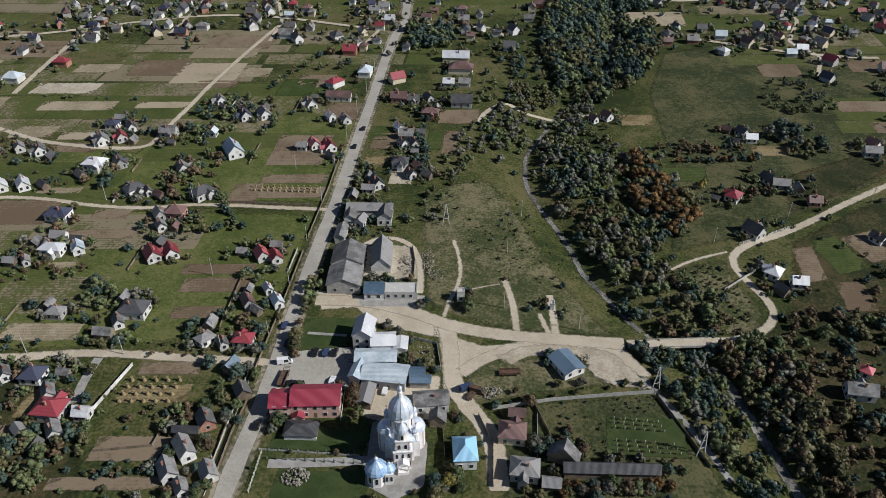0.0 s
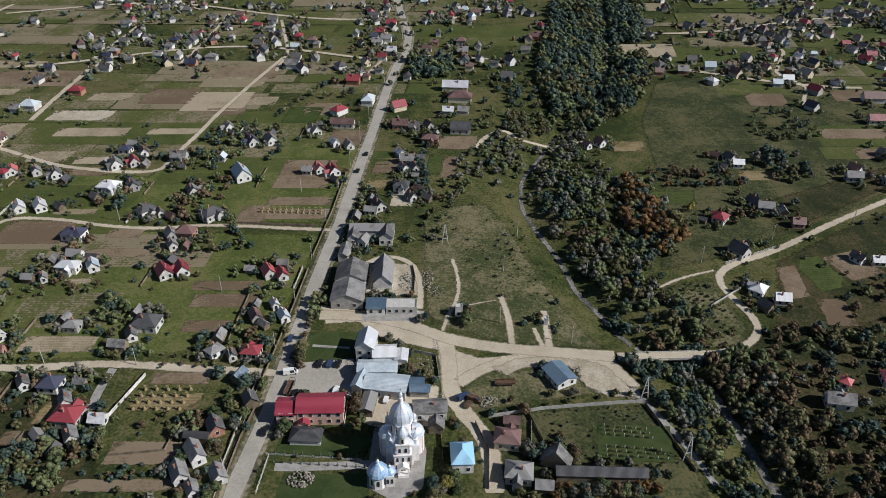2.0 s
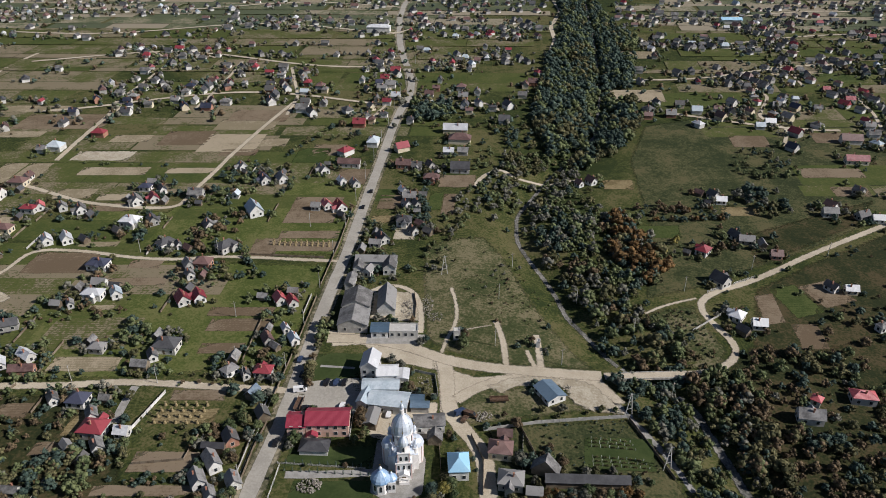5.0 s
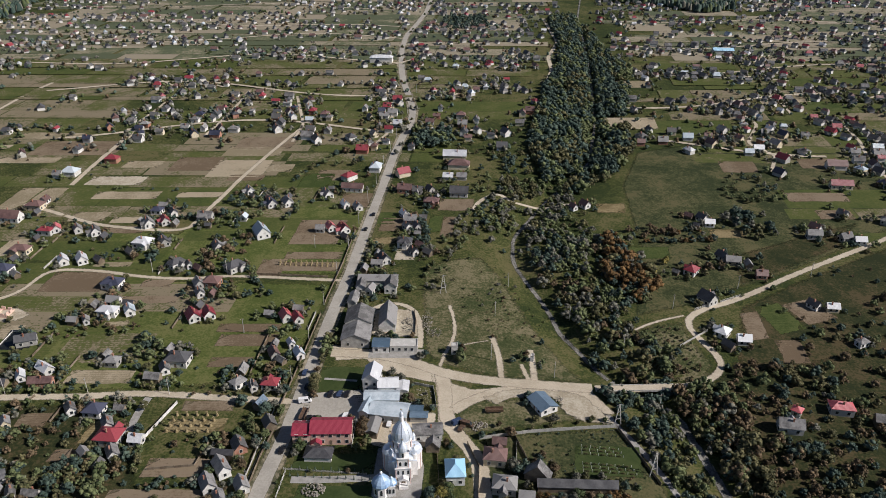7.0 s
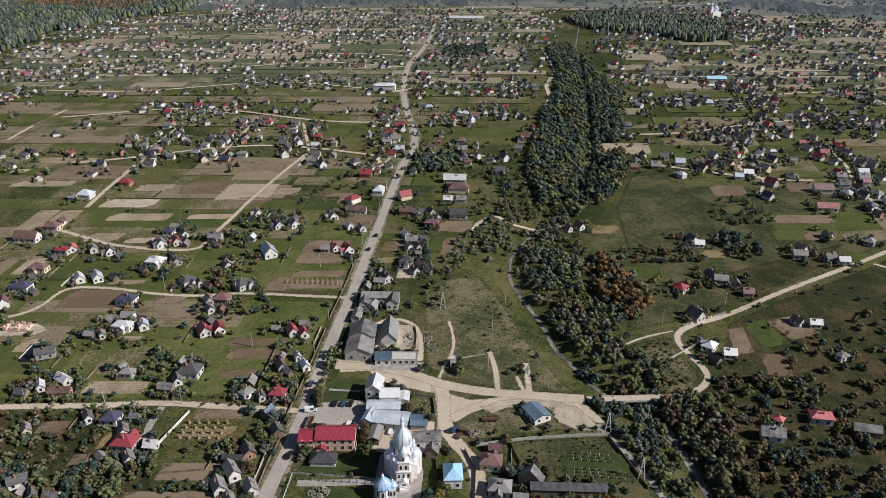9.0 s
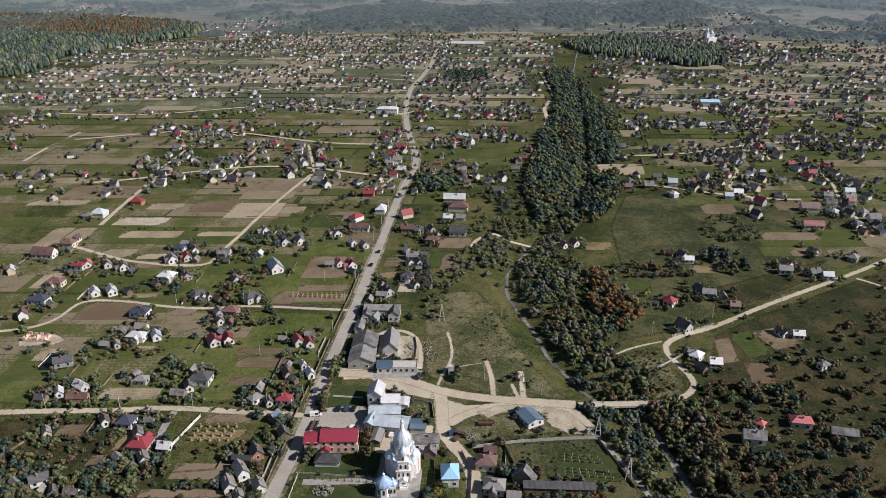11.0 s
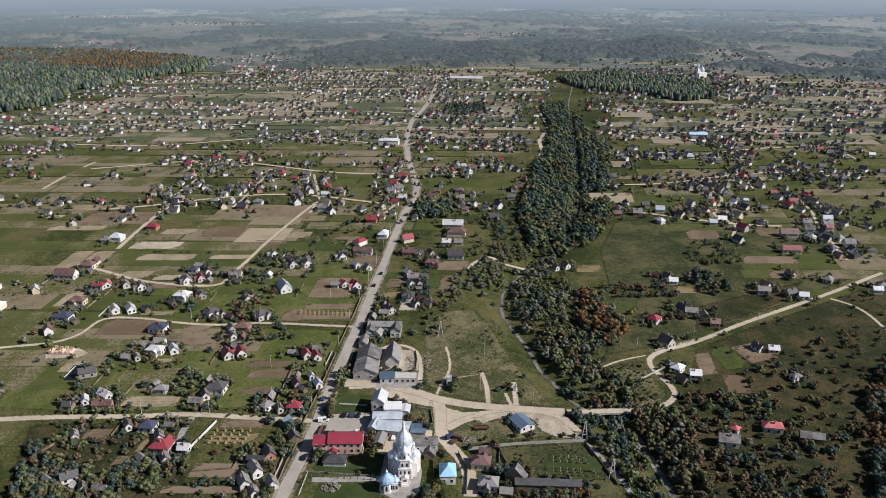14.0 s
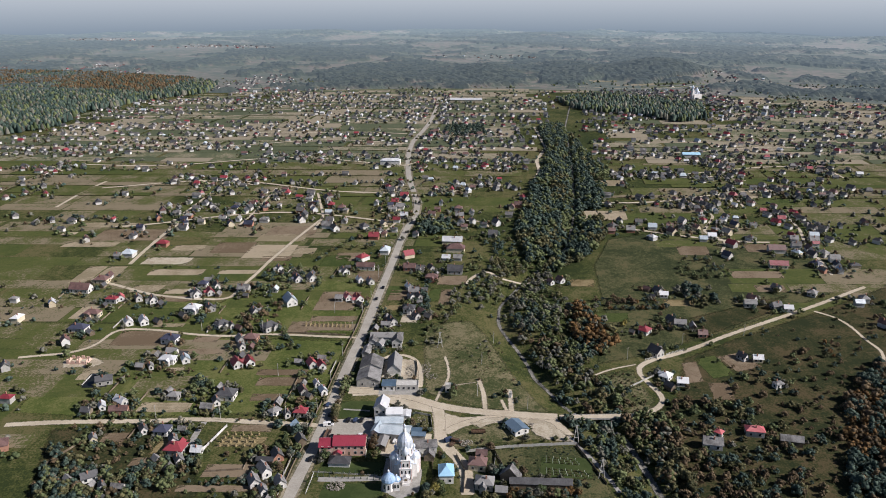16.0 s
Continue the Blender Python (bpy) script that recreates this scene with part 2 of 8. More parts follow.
far_l.new(far_n.new("ShaderNodeNewGeometry").outputs["Position"], wood_tex.inputs["Vector"])
far_l.new(wood_tex.outputs[0], wood_ramp.inputs[0])
far_l.new(wood_at.outputs["Fac"], wood_mix.inputs[0])
far_l.new(far_b.inputs["Base Color"].links[0].from_socket, wood_mix.inputs[6])
far_l.new(wood_ramp.outputs[0], wood_mix.inputs[7])
far_l.new(wood_mix.outputs[2], far_b.inputs["Base Color"])
# Distance haze is painted as a blue glow of the hills.
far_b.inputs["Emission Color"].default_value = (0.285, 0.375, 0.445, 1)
strip_ramp = next(k for k in MATS["strip"].node_tree.nodes if k.type == "VALTORGB").color_ramp.elements
for e, at, tone in zip(strip_ramp, (0.25, 0.80, 1.0), ((0.043, 0.064, 0.018), (0.088, 0.098, 0.031), (0.20, 0.168, 0.112))):
    e.position, e.color = at, (*tone, 1)
e = strip_ramp.new(0.90)
e.color = (0.110, 0.105, 0.056, 1)
# The painted haze strengthens with distance.
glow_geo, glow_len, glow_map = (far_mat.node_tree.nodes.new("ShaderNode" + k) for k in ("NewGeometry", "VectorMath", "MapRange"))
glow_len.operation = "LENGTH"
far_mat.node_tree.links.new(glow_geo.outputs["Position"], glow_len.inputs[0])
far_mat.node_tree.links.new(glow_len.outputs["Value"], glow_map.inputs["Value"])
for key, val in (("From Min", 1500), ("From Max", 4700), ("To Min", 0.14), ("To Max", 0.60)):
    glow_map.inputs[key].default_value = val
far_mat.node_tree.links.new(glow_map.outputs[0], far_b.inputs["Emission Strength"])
for nm, soft, jag in (("dirt", 0.7, 0.8), ("gravel", 0.8, 1.0), ("verge", 0.8, 1.4), ("asphalt", 0.25, 0.3), ("paving", 0.2, 0.2), ("stream_bed", 0.6, 0.9),
                      ("brown", 0.7, 1.2), ("tan", 0.7, 1.2), ("straw", 0.9, 1.6), ("sand", 0.9, 2.0), ("green", 0.8, 1.4), ("lawn", 0.5, 0.6), ("meadow", 2.0, 2.6), ("heath", 2.0, 2.6), ("pasture", 2.0, 2.6), ("rough_grass", 2.0, 2.6)):
    ragged(nm, soft, jag)
for nm in ("grass", "strip", "brown", "tan", "straw", "green", "lawn", "dirt", "meadow", "heath", "pasture", "rough_grass"):
    MATS[nm].node_tree.nodes["Principled BSDF"].inputs["Specular IOR Level"].default_value = 0.1

# ---- terrain ----
SLOPE, REACH, BASE = 0.08, 1140.0, 174.17


def level(y):
    """The height of the plain: it climbs gently away from the church."""
    y = np.clip(y, 0, REACH)
    return SLOPE * (y - y * y / (2 * REACH) - BASE)


STREAM = [(264.7, 1423.5), (187.0, 1002.9), (157.6, 738.2), (132.9, 563.5), (112.1, 470.4), (69.2, 398.8), (44.1, 349.4), (41.9, 321.2), (46.9, 302.1), (53.0, 284.5), (57.7, 267.0), (59.6, 251.8), (65.7, 241.0), (71.3, 227.5), (78.4, 215.0), (90.6, 205.2), (103.0, 194.0), (105.2, 180.1), (107.3, 167.1), (109.3, 155.1), (112.6, 136.0)]


def stream_distance(x, y):
    x, y = np.asarray(x, float), np.asarray(y, float)
    best = np.full(np.broadcast(x, y).shape, 1e9)
    for (ax, ay), (bx, by) in zip(STREAM, STREAM[1:]):
        dx, dy = bx - ax, by - ay
        s = np.clip(((x - ax) * dx + (y - ay) * dy) / (dx * dx + dy * dy), 0, 1)
        best = np.minimum(best, np.hypot(x - ax - s * dx, y - ay - s * dy))
    return best


def height(x, y):
    """Plain, ravine of the stream, and low swells far off."""
    x, y = np.asarray(x, float), np.asarray(y, float)
    d = stream_distance(x, y)
    deep = np.where(y < 620, 1.0, np.clip((900 - y) / 280, 0, 1))
    open_bed = np.clip((x - 77) / 5, 0, 1) * np.clip((104 - x) / 5, 0, 1)
    deep = deep * (1 - np.exp(-(((y - 206.8) / 7) ** 2)) * (1 - open_bed) * (np.abs(x - 90) < 60))
    z = level(y) - deep * (2.2 * np.exp(-((d / 8) ** 2)) + 2.6 * np.exp(-((d / 24) ** 2)))
    far = np.clip((np.hypot(x, y) - 1300) / 1500, 0, 1)
    z = z + far * (6 * np.sin(x / 310 + 1.3) * np.sin(y / 240 + 0.4) + 4 * np.sin(x / 170 + y / 230) + 2 * np.sin(x / 95 - y / 140))
    z = z + 40 * np.exp(-(((x - 545) / 130) ** 2 + ((y - 1790) / 170) ** 2))
    return z + 16 * np.exp(-(((x - 330) / 90) ** 2 + ((y - 1900) / 200) ** 2)) + 14 * np.exp(-(((x - 105) / 60) ** 2 + ((y - 1830) / 170) ** 2))


def part(name, bm, mat, parent, label=""):
    me = bpy.data.meshes.new(name)
    bm.to_mesh(me)
    bm.free()
    me.materials.append(MATS[mat])
    ob = new(name, me)
    ob.parent = parent
    if label:
        ob["label"] = label
    return ob


def mesh_of(name, verts, faces, mat):
    """A mesh from arrays: verts (n, 3), faces (m, 3 or 4)."""
    me = bpy.data.meshes.new(name)
    verts, faces = np.asarray(verts, np.float32), np.asarray(faces, np.int32)
    k = faces.shape[1]
    me.vertices.add(len(verts))
    me.vertices.foreach_set("co", verts.ravel())
    me.loops.add(faces.size)
    me.loops.foreach_set("vertex_index", faces.ravel())
    me.polygons.add(len(faces))
    me.polygons.foreach_set("loop_start", np.arange(0, faces.size, k, dtype=np.int32))
    me.update(calc_edges=True)
    me.validate()
    me.polygons.foreach_set("use_smooth", np.full(len(me.polygons), mat.startswith("leaf") or mat == "grass"))
    me.materials.append(MATS[mat])
    return me


def axis(mid_low, mid_high, step, low, high):
    mid = np.arange(mid_low, mid_high + 1, step)
    out, s, v = [], step, mid_high
    while v < high:
        s *= 1.05
        v += s
        out.append(min(v, high))
    back, s, v = [], step, mid_low
    while v > low:
        s *= 1.05
        v -= s
        back.append(max(v, low))
    return np.array(back[::-1] + list(mid) + out)


gx, gy = axis(-300, 320, 4, -3400, 3400), axis(90, 620, 4, -900, 2200)
GX, GY = np.meshgrid(gx, gy)
idx = np.arange(GX.size).reshape(GX.shape)
quads = np.stack([idx[:-1, :-1], idx[:-1, 1:], idx[1:, 1:], idx[1:, :-1]], -1).reshape(-1, 4)
ground = new("ground", mesh_of("ground", np.stack([GX, GY, height(GX, GY)], -1).reshape(-1, 3), quads, "grass"))
tagged(ground, "rough autumn grassland of the village plain", "ground", kind="structure")
for p in ground.data.polygons:
    p.use_smooth = True


def ribbon(name, pts, width, mat, lift=0.12, flat=False, label=""):
    """A road along a smoothed line, draped over the ground (flat: carried level over the ravine)."""
    pts = np.array(pts, float)
    s = np.r_[0, np.cumsum(np.hypot(*np.diff(pts, axis=0).T))]
    u = np.arange(0, s[-1], 3.0)
    line = np.stack([np.interp(u, s, pts[:, 0]), np.interp(u, s, pts[:, 1])], -1)
    for _ in range(6):
        line[1:-1] = (line[:-2] + 2 * line[1:-1] + line[2:]) / 4
    way = np.gradient(line, axis=0)
    way /= np.hypot(*way.T)[:, None]
    side = np.stack([-way[:, 1], way[:, 0]], -1)
    wob = np.array([noise.noise((a * 0.11, b * 0.11, 3.0)) for a, b in line]) * 0.12 + 1
    cross = np.linspace(-0.5, 0.5, 5)
    xy = line[:, None] + side[:, None] * (cross[None, :, None] * 1.3 * width * wob[:, None, None])
    z = (level(xy[..., 1]) if flat else height(xy[..., 0], xy[..., 1])) + lift + 0.4 * np.clip((xy[..., 1] - 550) / 100, 0, 1)
    i = np.arange(len(line) * 5).reshape(-1, 5)
    f = np.stack([i[:-1, 1:], i[:-1, :-1], i[1:, :-1], i[1:, 1:]], -1).reshape(-1, 4)
    ob = new(name, mesh_of(name, np.concatenate([xy, z[..., None]], -1).reshape(-1, 3), f, mat))
    keep_edge(ob.data, (0.5 - np.abs(cross))[None, :] * 1.3 * width * wob[:, None] - 0.02 * width)
    tagged(ob, label, name, kind="structure")
    ROADS.append((line, width))
    return ob


ROADS, BLOCKED, HOUSES, PLOTS = [], [], [], []


def inside(x, y, poly):
    hit = False
    for (ax, ay), (bx, by) in zip(poly, poly[1:] + poly[:1]):
        if (ay > y) != (by > y) and x < ax + (y - ay) / (by - ay) * (bx - ax):
            hit = not hit
    return hit


def patch(name, poly, mat, lift, label, made=True):
    """A level-lying area of made ground, thinning out at the rim of a polygon."""
    xs, ys = [p[0] for p in poly], [p[1] for p in poly]
    gx, gy = np.meshgrid(np.arange(min(xs) - 2, max(xs) + 3, 1.3), np.arange(min(ys) - 2, max(ys) + 3, 1.3))
    dist = np.full(gx.shape, 1e9)
    for (ax, ay), (bx, by) in zip(poly, poly[1:] + poly[:1]):
        dx, dy = bx - ax, by - ay
        t = np.clip(((gx - ax) * dx + (gy - ay) * dy) / (dx * dx + dy * dy), 0, 1)
        dist = np.minimum(dist, np.hypot(gx - ax - t * dx, gy - ay - t * dy))
    sign = np.array([1 if inside(a, b, poly) else -1 for a, b in zip(gx.ravel(), gy.ravel())]).reshape(gx.shape)
    dist = dist * sign
    i = np.arange(gx.size).reshape(gx.shape)
    f = np.stack([i[:-1, :-1], i[:-1, 1:], i[1:, 1:], i[1:, :-1]], -1).reshape(-1, 4)
    f = f[(dist.ravel()[f] > -1.8).any(1)]
    used, back = np.unique(f, return_inverse=True)
    floor = level(gy.ravel()) if made else height(gx.ravel(), gy.ravel())
    v = np.stack([gx.ravel(), gy.ravel(), floor + lift], -1)[used]
    ob = new(name, mesh_of(name, v, back.reshape(-1, 4), mat))
    keep_edge(ob.data, dist.ravel()[used] + 0.5)
    if made:
        BLOCKED.append(poly)
    return tagged(ob, label, name, kind="structure")


def field(ax, ay, bx, by, vx, vy, tone):
    """A ploughed or mown strip with slightly ragged edges."""
    n, m = max(4, int(math.hypot(bx - ax, by - ay) / 4)), max(3, int(math.hypot(vx, vy) / 4))
    s, t = np.meshgrid(np.linspace(0, 1, n), np.linspace(0, 1, m))
    x, y = ax + (bx - ax) * s + vx * t, ay + (by - ay) * s + vy * t
    jag = np.array([noise.noise((a * 0.15, b * 0.15, 9.0)) for a, b in zip(x.ravel(), y.ravel())]).reshape(x.shape)
    x, y = x + jag * 0.9, y + jag * 0.7
    i = np.arange(n * m).reshape(m, n)
    f = np.stack([i[:-1, :-1], i[:-1, 1:], i[1:, 1:], i[1:, :-1]], -1).reshape(-1, 4)
    ob = new("field", mesh_of("field", np.stack([x, y, level(y) + 0.09], -1).reshape(-1, 3), f, tone))
    keep_edge(ob.data, np.minimum(np.minimum(s, 1 - s) * math.hypot(bx - ax, by - ay), np.minimum(t, 1 - t) * math.hypot(vx, vy)) + 0.4)
    words = {"brown": "freshly ploughed brown field strip", "tan": "dry harvested tan field strip", "straw": "strip of dry maize stubble", "sand": "bare sandy building plot",
             "green": "strip of fresh green crop", "lawn": "mown green lawn"}
    BLOCKED.append([(ax, ay), (bx, by), (bx + vx, by + vy), (ax + vx, ay + vy)])
    return tagged(ob, words[tone], "field", kind="structure")


def box(bm, x0, y0, z0, x1, y1, z1):
    v = [bm.verts.new((x, y, z)) for z in (z0, z1) for x, y in ((x0, y0), (x1, y0), (x1, y1), (x0, y1))]
    for a in ((3, 2, 1, 0), (4, 5, 6, 7), (0, 1, 5, 4), (1, 2, 6, 5), (2, 3, 7, 6), (3, 0, 4, 7)):
        bm.faces.new([v[i] for i in a])
    return v


def drum(bm, r0, r1, z0, z1, n=12, x=0.0, y=0.0, turn=0.0):
    """A tapered prism of n sides; r1 = 0 makes a point."""
    low = [bm.verts.new((x + r0 * math.cos(turn + 2 * math.pi * k / n), y + r0 * math.sin(turn + 2 * math.pi * k / n), z0)) for k in range(n)]
    if r1 <= 0:
        tip = bm.verts.new((x, y, z1))
        for k in range(n):
            bm.faces.new((low[k], low[(k + 1) % n], tip))
    else:
        high = [bm.verts.new((x + r1 * math.cos(turn + 2 * math.pi * k / n), y + r1 * math.sin(turn + 2 * math.pi * k / n), z1)) for k in range(n)]
        for k in range(n):
            bm.faces.new((low[k], low[(k + 1) % n], high[(k + 1) % n], high[k]))
        bm.faces.new(high)
    bm.faces.new(low[::-1])


def lathe(bm, rings, n=16, x=0.0, y=0.0, turn=0.0):
    """A turned shape from (radius, height) rings."""
    old = None
    for r, z in rings:
        ring = [bm.verts.new((x + r * math.cos(turn + 2 * math.pi * k / n), y + r * math.sin(turn + 2 * math.pi * k / n), z)) for k in range(n)]
        if old:
            for k in range(n):
                bm.faces.new((old[k], old[(k + 1) % n], ring[(k + 1) % n], ring[k]))
        old = ring
    bm.faces.new(old)


ROOF_WORDS = {"crimson": "crimson metal", "red": "red metal", "slate": "dark slate-grey", "grey": "weathered grey asbestos-cement", "white": "white metal", "brown": "dark brown", "pink": "faded pink-red metal", "blue": "blue-grey metal", "tin": "pale tin", "navy": "dark navy metal", "sky_blue": "bright sky-blue metal"}
WALL_WORDS = {"white": "white plastered", "greywall": "grey plastered", "cream": "cream plastered", "peach": "peach plastered", "brick": "brick", "wood": "weathered plank"}


def house(x, y, turn, long, wide, eave, roof, roof_tone, wall_tone, rise=None, name="house", near=None, chimney=True, label="", storeys=1):
    """A house with its base on the ground: wall, roof, windows, door and chimney as parts. Its length lies along local x."""
    z = float(height(x, y))
    home = new(name)
    home.matrix_basis = pose(x, y, z, 0, 0, turn)
    a, b = long / 2, wide / 2
    rise = rise or (wide * 0.50 if roof == "gable" else wide * 0.40)
    near = (y < 420) if near is None else near
    rng = random.Random(int(x * 10) * 7919 + int(y * 10))
    bm = bmesh.new()
    if roof == "gable":
        low = [(-a, -b), (a, -b), (a, b), (-a, b)]
        v = [bm.verts.new((*p, -1.2)) for p in low] + [bm.verts.new((*p, eave)) for p in low] + [bm.verts.new((-a, 0, eave + rise)), bm.verts.new((a, 0, eave + rise))]
        for f in ((0, 1, 5, 4), (2, 3, 7, 6), (1, 2, 6, 9, 5), (3, 0, 4, 8, 7), (4, 5, 9, 8), (6, 7, 8, 9)):
            bm.faces.new([v[i] for i in f])
    else:
        box(bm, -a, -b, -1.2, a, b, eave)
    wall_mat = {"white": "white_wall"}.get(wall_tone, wall_tone)
    part("wall", bm, wall_mat, home)
    over, thick = 0.45, 0.16
    bm = bmesh.new()
    if roof == "gable":
        drop = rise / b * over
        for s in (-1, 1):
            e0, e1 = (-a - over, s * (b + over), eave - drop), (a + over, s * (b + over), eave - drop)
            r0, r1 = (-a - over, 0, eave + rise), (a + over, 0, eave + rise)
            v = [bm.verts.new((p[0], p[1], p[2] + dz)) for dz in (0.03, thick + 0.03) for p in (e0, e1, r1, r0)]
            for f in ((3, 2, 1, 0), (4, 5, 6, 7), (0, 1, 5, 4), (1, 2, 6, 5), (2, 3, 7, 6), (3, 0, 4, 7)):
                bm.faces.new([v[i] for i in f])
    else:
        c = max(0.0, a - b) if long >= wide else 0.0
        d = max(0.0, b - a) if wide > long else 0.0
        A, B = a + over, b + over
        e = [bm.verts.new((p[0], p[1], eave + q)) for q in (0.0, thick) for p in ((-A, -B), (A, -B), (A, B), (-A, B))]
        r = [bm.verts.new((-c - 0.05, -d - 0.05, eave + rise)), bm.verts.new((c + 0.05, d + 0.05, eave + rise))]
        bm.faces.new([e[i] for i in (3, 2, 1, 0)])
        for f in ((0, 1, 5, 4), (1, 2, 6, 5), (2, 3, 7, 6), (3, 0, 4, 7)):
            bm.faces.new([e[i] for i in f])
        if long >= wide:
            bm.faces.new((e[4], e[5], r[1], r[0])), bm.faces.new((e[6], e[7], r[0], r[1])), bm.faces.new((e[5], e[6], r[1])), bm.faces.new((e[7], e[4], r[0]))
        else:
            bm.faces.new((e[5], e[6], r[1], r[0])), bm.faces.new((e[7], e[4], r[0], r[1])), bm.faces.new((e[4], e[5], r[0])), bm.faces.new((e[6], e[7], r[1]))
    bmesh.ops.recalc_face_normals(bm, faces=bm.faces[:])
    part("roof", bm, "brown_roof" if roof_tone == "brown" else roof_tone, home)
    if chimney and wall_tone != "wood":
        bm = bmesh.new()
        cx, cy = rng.uniform(-0.3, 0.3) * a, rng.choice((-0.35, 0.35)) * b
        box(bm, cx - 0.28, cy - 0.28, eave, cx + 0.28, cy + 0.28, eave + rise + 0.7)
        box(bm, cx - 0.35, cy - 0.35, eave + rise + 0.7, cx + 0.35, cy + 0.35, eave + rise + 0.85)
        part("chimney", bm, "brick", home)
    if near and wall_tone != "wood":
        for k in range(storeys):
            base = 0.9 + k * 2.9
            for s in (-1, 1):
                count = max(2, int(long / 3.2))
                for j in range(count):
                    u = -a + long * (j + 0.5) / count
                    if s < 0 and k == 0 and j == count // 2 and count > 2:
                        bm = bmesh.new()
                        box(bm, u - 0.5, s * b - 0.05, 0, u + 0.5, s * b + 0.05, 2.1)
                        part("door", bm, "wood", home)
                        continue
                    window(home, u, s * b, base, 1.2, 1.4, 0)
            for s in (-1, 1):
                for u in ((-0.25, 0.25) if wide > 5 else (0,)):
                    window(home, s * a, u * wide, base, 1.1, 1.4, 1)
    if near and name == "house" and not label and wall_tone != "wood" and min(long, wide) > 5 and rng.random() < 0.6:
        side, ww, out = rng.choice((-1, -1, 1)), min(long, wide) * 0.42, rng.uniform(1.4, 2.6)
        u, top, crest = rng.uniform(-0.35, 0.35) * (long - ww), eave - 0.25, ww * 0.45
        y0, y1 = sorted((side * (b - 0.4), side * (b + out)))
        bm = bmesh.new()
        v = [bm.verts.new(p) for p in ((u - ww / 2, y0, -1), (u + ww / 2, y0, -1), (u + ww / 2, y1, -1), (u - ww / 2, y1, -1), (u - ww / 2, y0, top), (u + ww / 2, y0, top), (u + ww / 2, y1, top), (u - ww / 2, y1, top), (u, y0, top + crest), (u, y1, top + crest))]
        for f in ((0, 1, 5, 8, 4), (1, 2, 6, 5), (2, 3, 7, 9, 6), (3, 0, 4, 7), (4, 8, 9, 7), (8, 5, 6, 9)):
            bm.faces.new([v[i] for i in f])
        bmesh.ops.recalc_face_normals(bm, faces=bm.faces[:])
        wing = part("wing", bm, wall_mat, home)
        bm = bmesh.new()
        back = side * max(0.0, b - 1.6)
        y0, y1 = sorted((back, side * (b + out + 0.35)))
        for s in (-1, 1):
            v = [bm.verts.new((u + s * p, q, top + h + dz)) for dz in (0.03, 0.17) for p, q, h in ((ww / 2 + 0.35, y0, -0.3), (ww / 2 + 0.35, y1, -0.3), (0, y1, crest), (0, y0, crest))]
            for f in ((3, 2, 1, 0), (4, 5, 6, 7), (0, 1, 5, 4), (1, 2, 6, 5), (2, 3, 7, 6), (3, 0, 4, 7)):
                bm.faces.new([v[i] for i in f])
        bmesh.ops.recalc_face_normals(bm, faces=bm.faces[:])
        part("wing_roof", bm, "brown_roof" if roof_tone == "brown" else roof_tone, wing)
    tagged(home, label or f"{wall_words(wall_tone)} village house with {ROOF_WORDS[roof_tone]} {'gable' if roof == 'gable' else 'hipped'} roof", "shed" if wall_tone == "wood" else "house")
    if wall_tone == "wood" and not label:
        home["label"] = f"weathered plank farm shed with {ROOF_WORDS[roof_tone]} roof"
    count = max(1, round(max(long, wide) / min(long, wide)))
    axis = radians(turn + (0 if long >= wide else 90))
    for k in range(count):
        d = max(long, wide) * ((k + 0.5) / count - 0.5)
        HOUSES.append((x + d * math.cos(axis), y + d * math.sin(axis), min(long, wide) * 0.62 + 1))
    if near and name == "house" and wall_tone != "wood" and not label:
        PLOTS.append((x, y, long))
    return home


def wall_words(tone):
    return WALL_WORDS[tone]


WINDOW_MESH = {}


def window(home, x, y, z, w, h, face):
    """A window set in a wall face: a white frame, with its dark pane one level deeper. Alike windows share meshes."""
    key = (w, h, face)
    if key not in WINDOW_MESH:
        pair = []
        for mat, grow, deep in (("white_wall", 0.14, 0.07), ("glass", 0.0, 0.11)):
            bm = bmesh.new()
            hw, hd = (w / 2 + grow), deep
            box(bm, -(hd if face else hw), -(hw if face else hd), -grow, hd if face else hw, hw if face else hd, h + grow)
            me = bpy.data.meshes.new("window" if grow else "pane")
            bm.to_mesh(me)
            bm.free()
            me.materials.append(MATS[mat])
            pair.append(me)
        WINDOW_MESH[key] = pair
    frame_me, pane_me = WINDOW_MESH[key]
    ob = new("window", frame_me)
    ob.parent, ob.location = home, (x, y, z)
    pane = new("pane", pane_me)
    pane.parent = ob
    return ob


# ---- roads, fields and houses ----
ribbon("road", [(-69.2, 132.3), (-66.5, 154.0), (-63.9, 169.1), (-61.7, 185.8), (-60.2, 204.1), (-58.5, 224.4), (-56.6, 247.1), (-53.8, 272.5), (-50.4, 301.3), (-47.6, 334.1), (-44.5, 372.0), (-40.4, 416.3), (-36.5, 468.8), (-31.8, 511.9), (-26.7, 535.1), (-25.4, 574.1), (-29.4, 610.9), (-35.5, 647.9), (-41.2, 693.5), (-44.2, 740.1), (-47.2, 810.2), (-45.2, 880.4), (-34.9, 955.7), (-24.7, 1045.7), (-18.8, 1188.3), (-15.3, 1355.9)], 5.0, "asphalt", 0.2, False, "pale worn asphalt village main road")
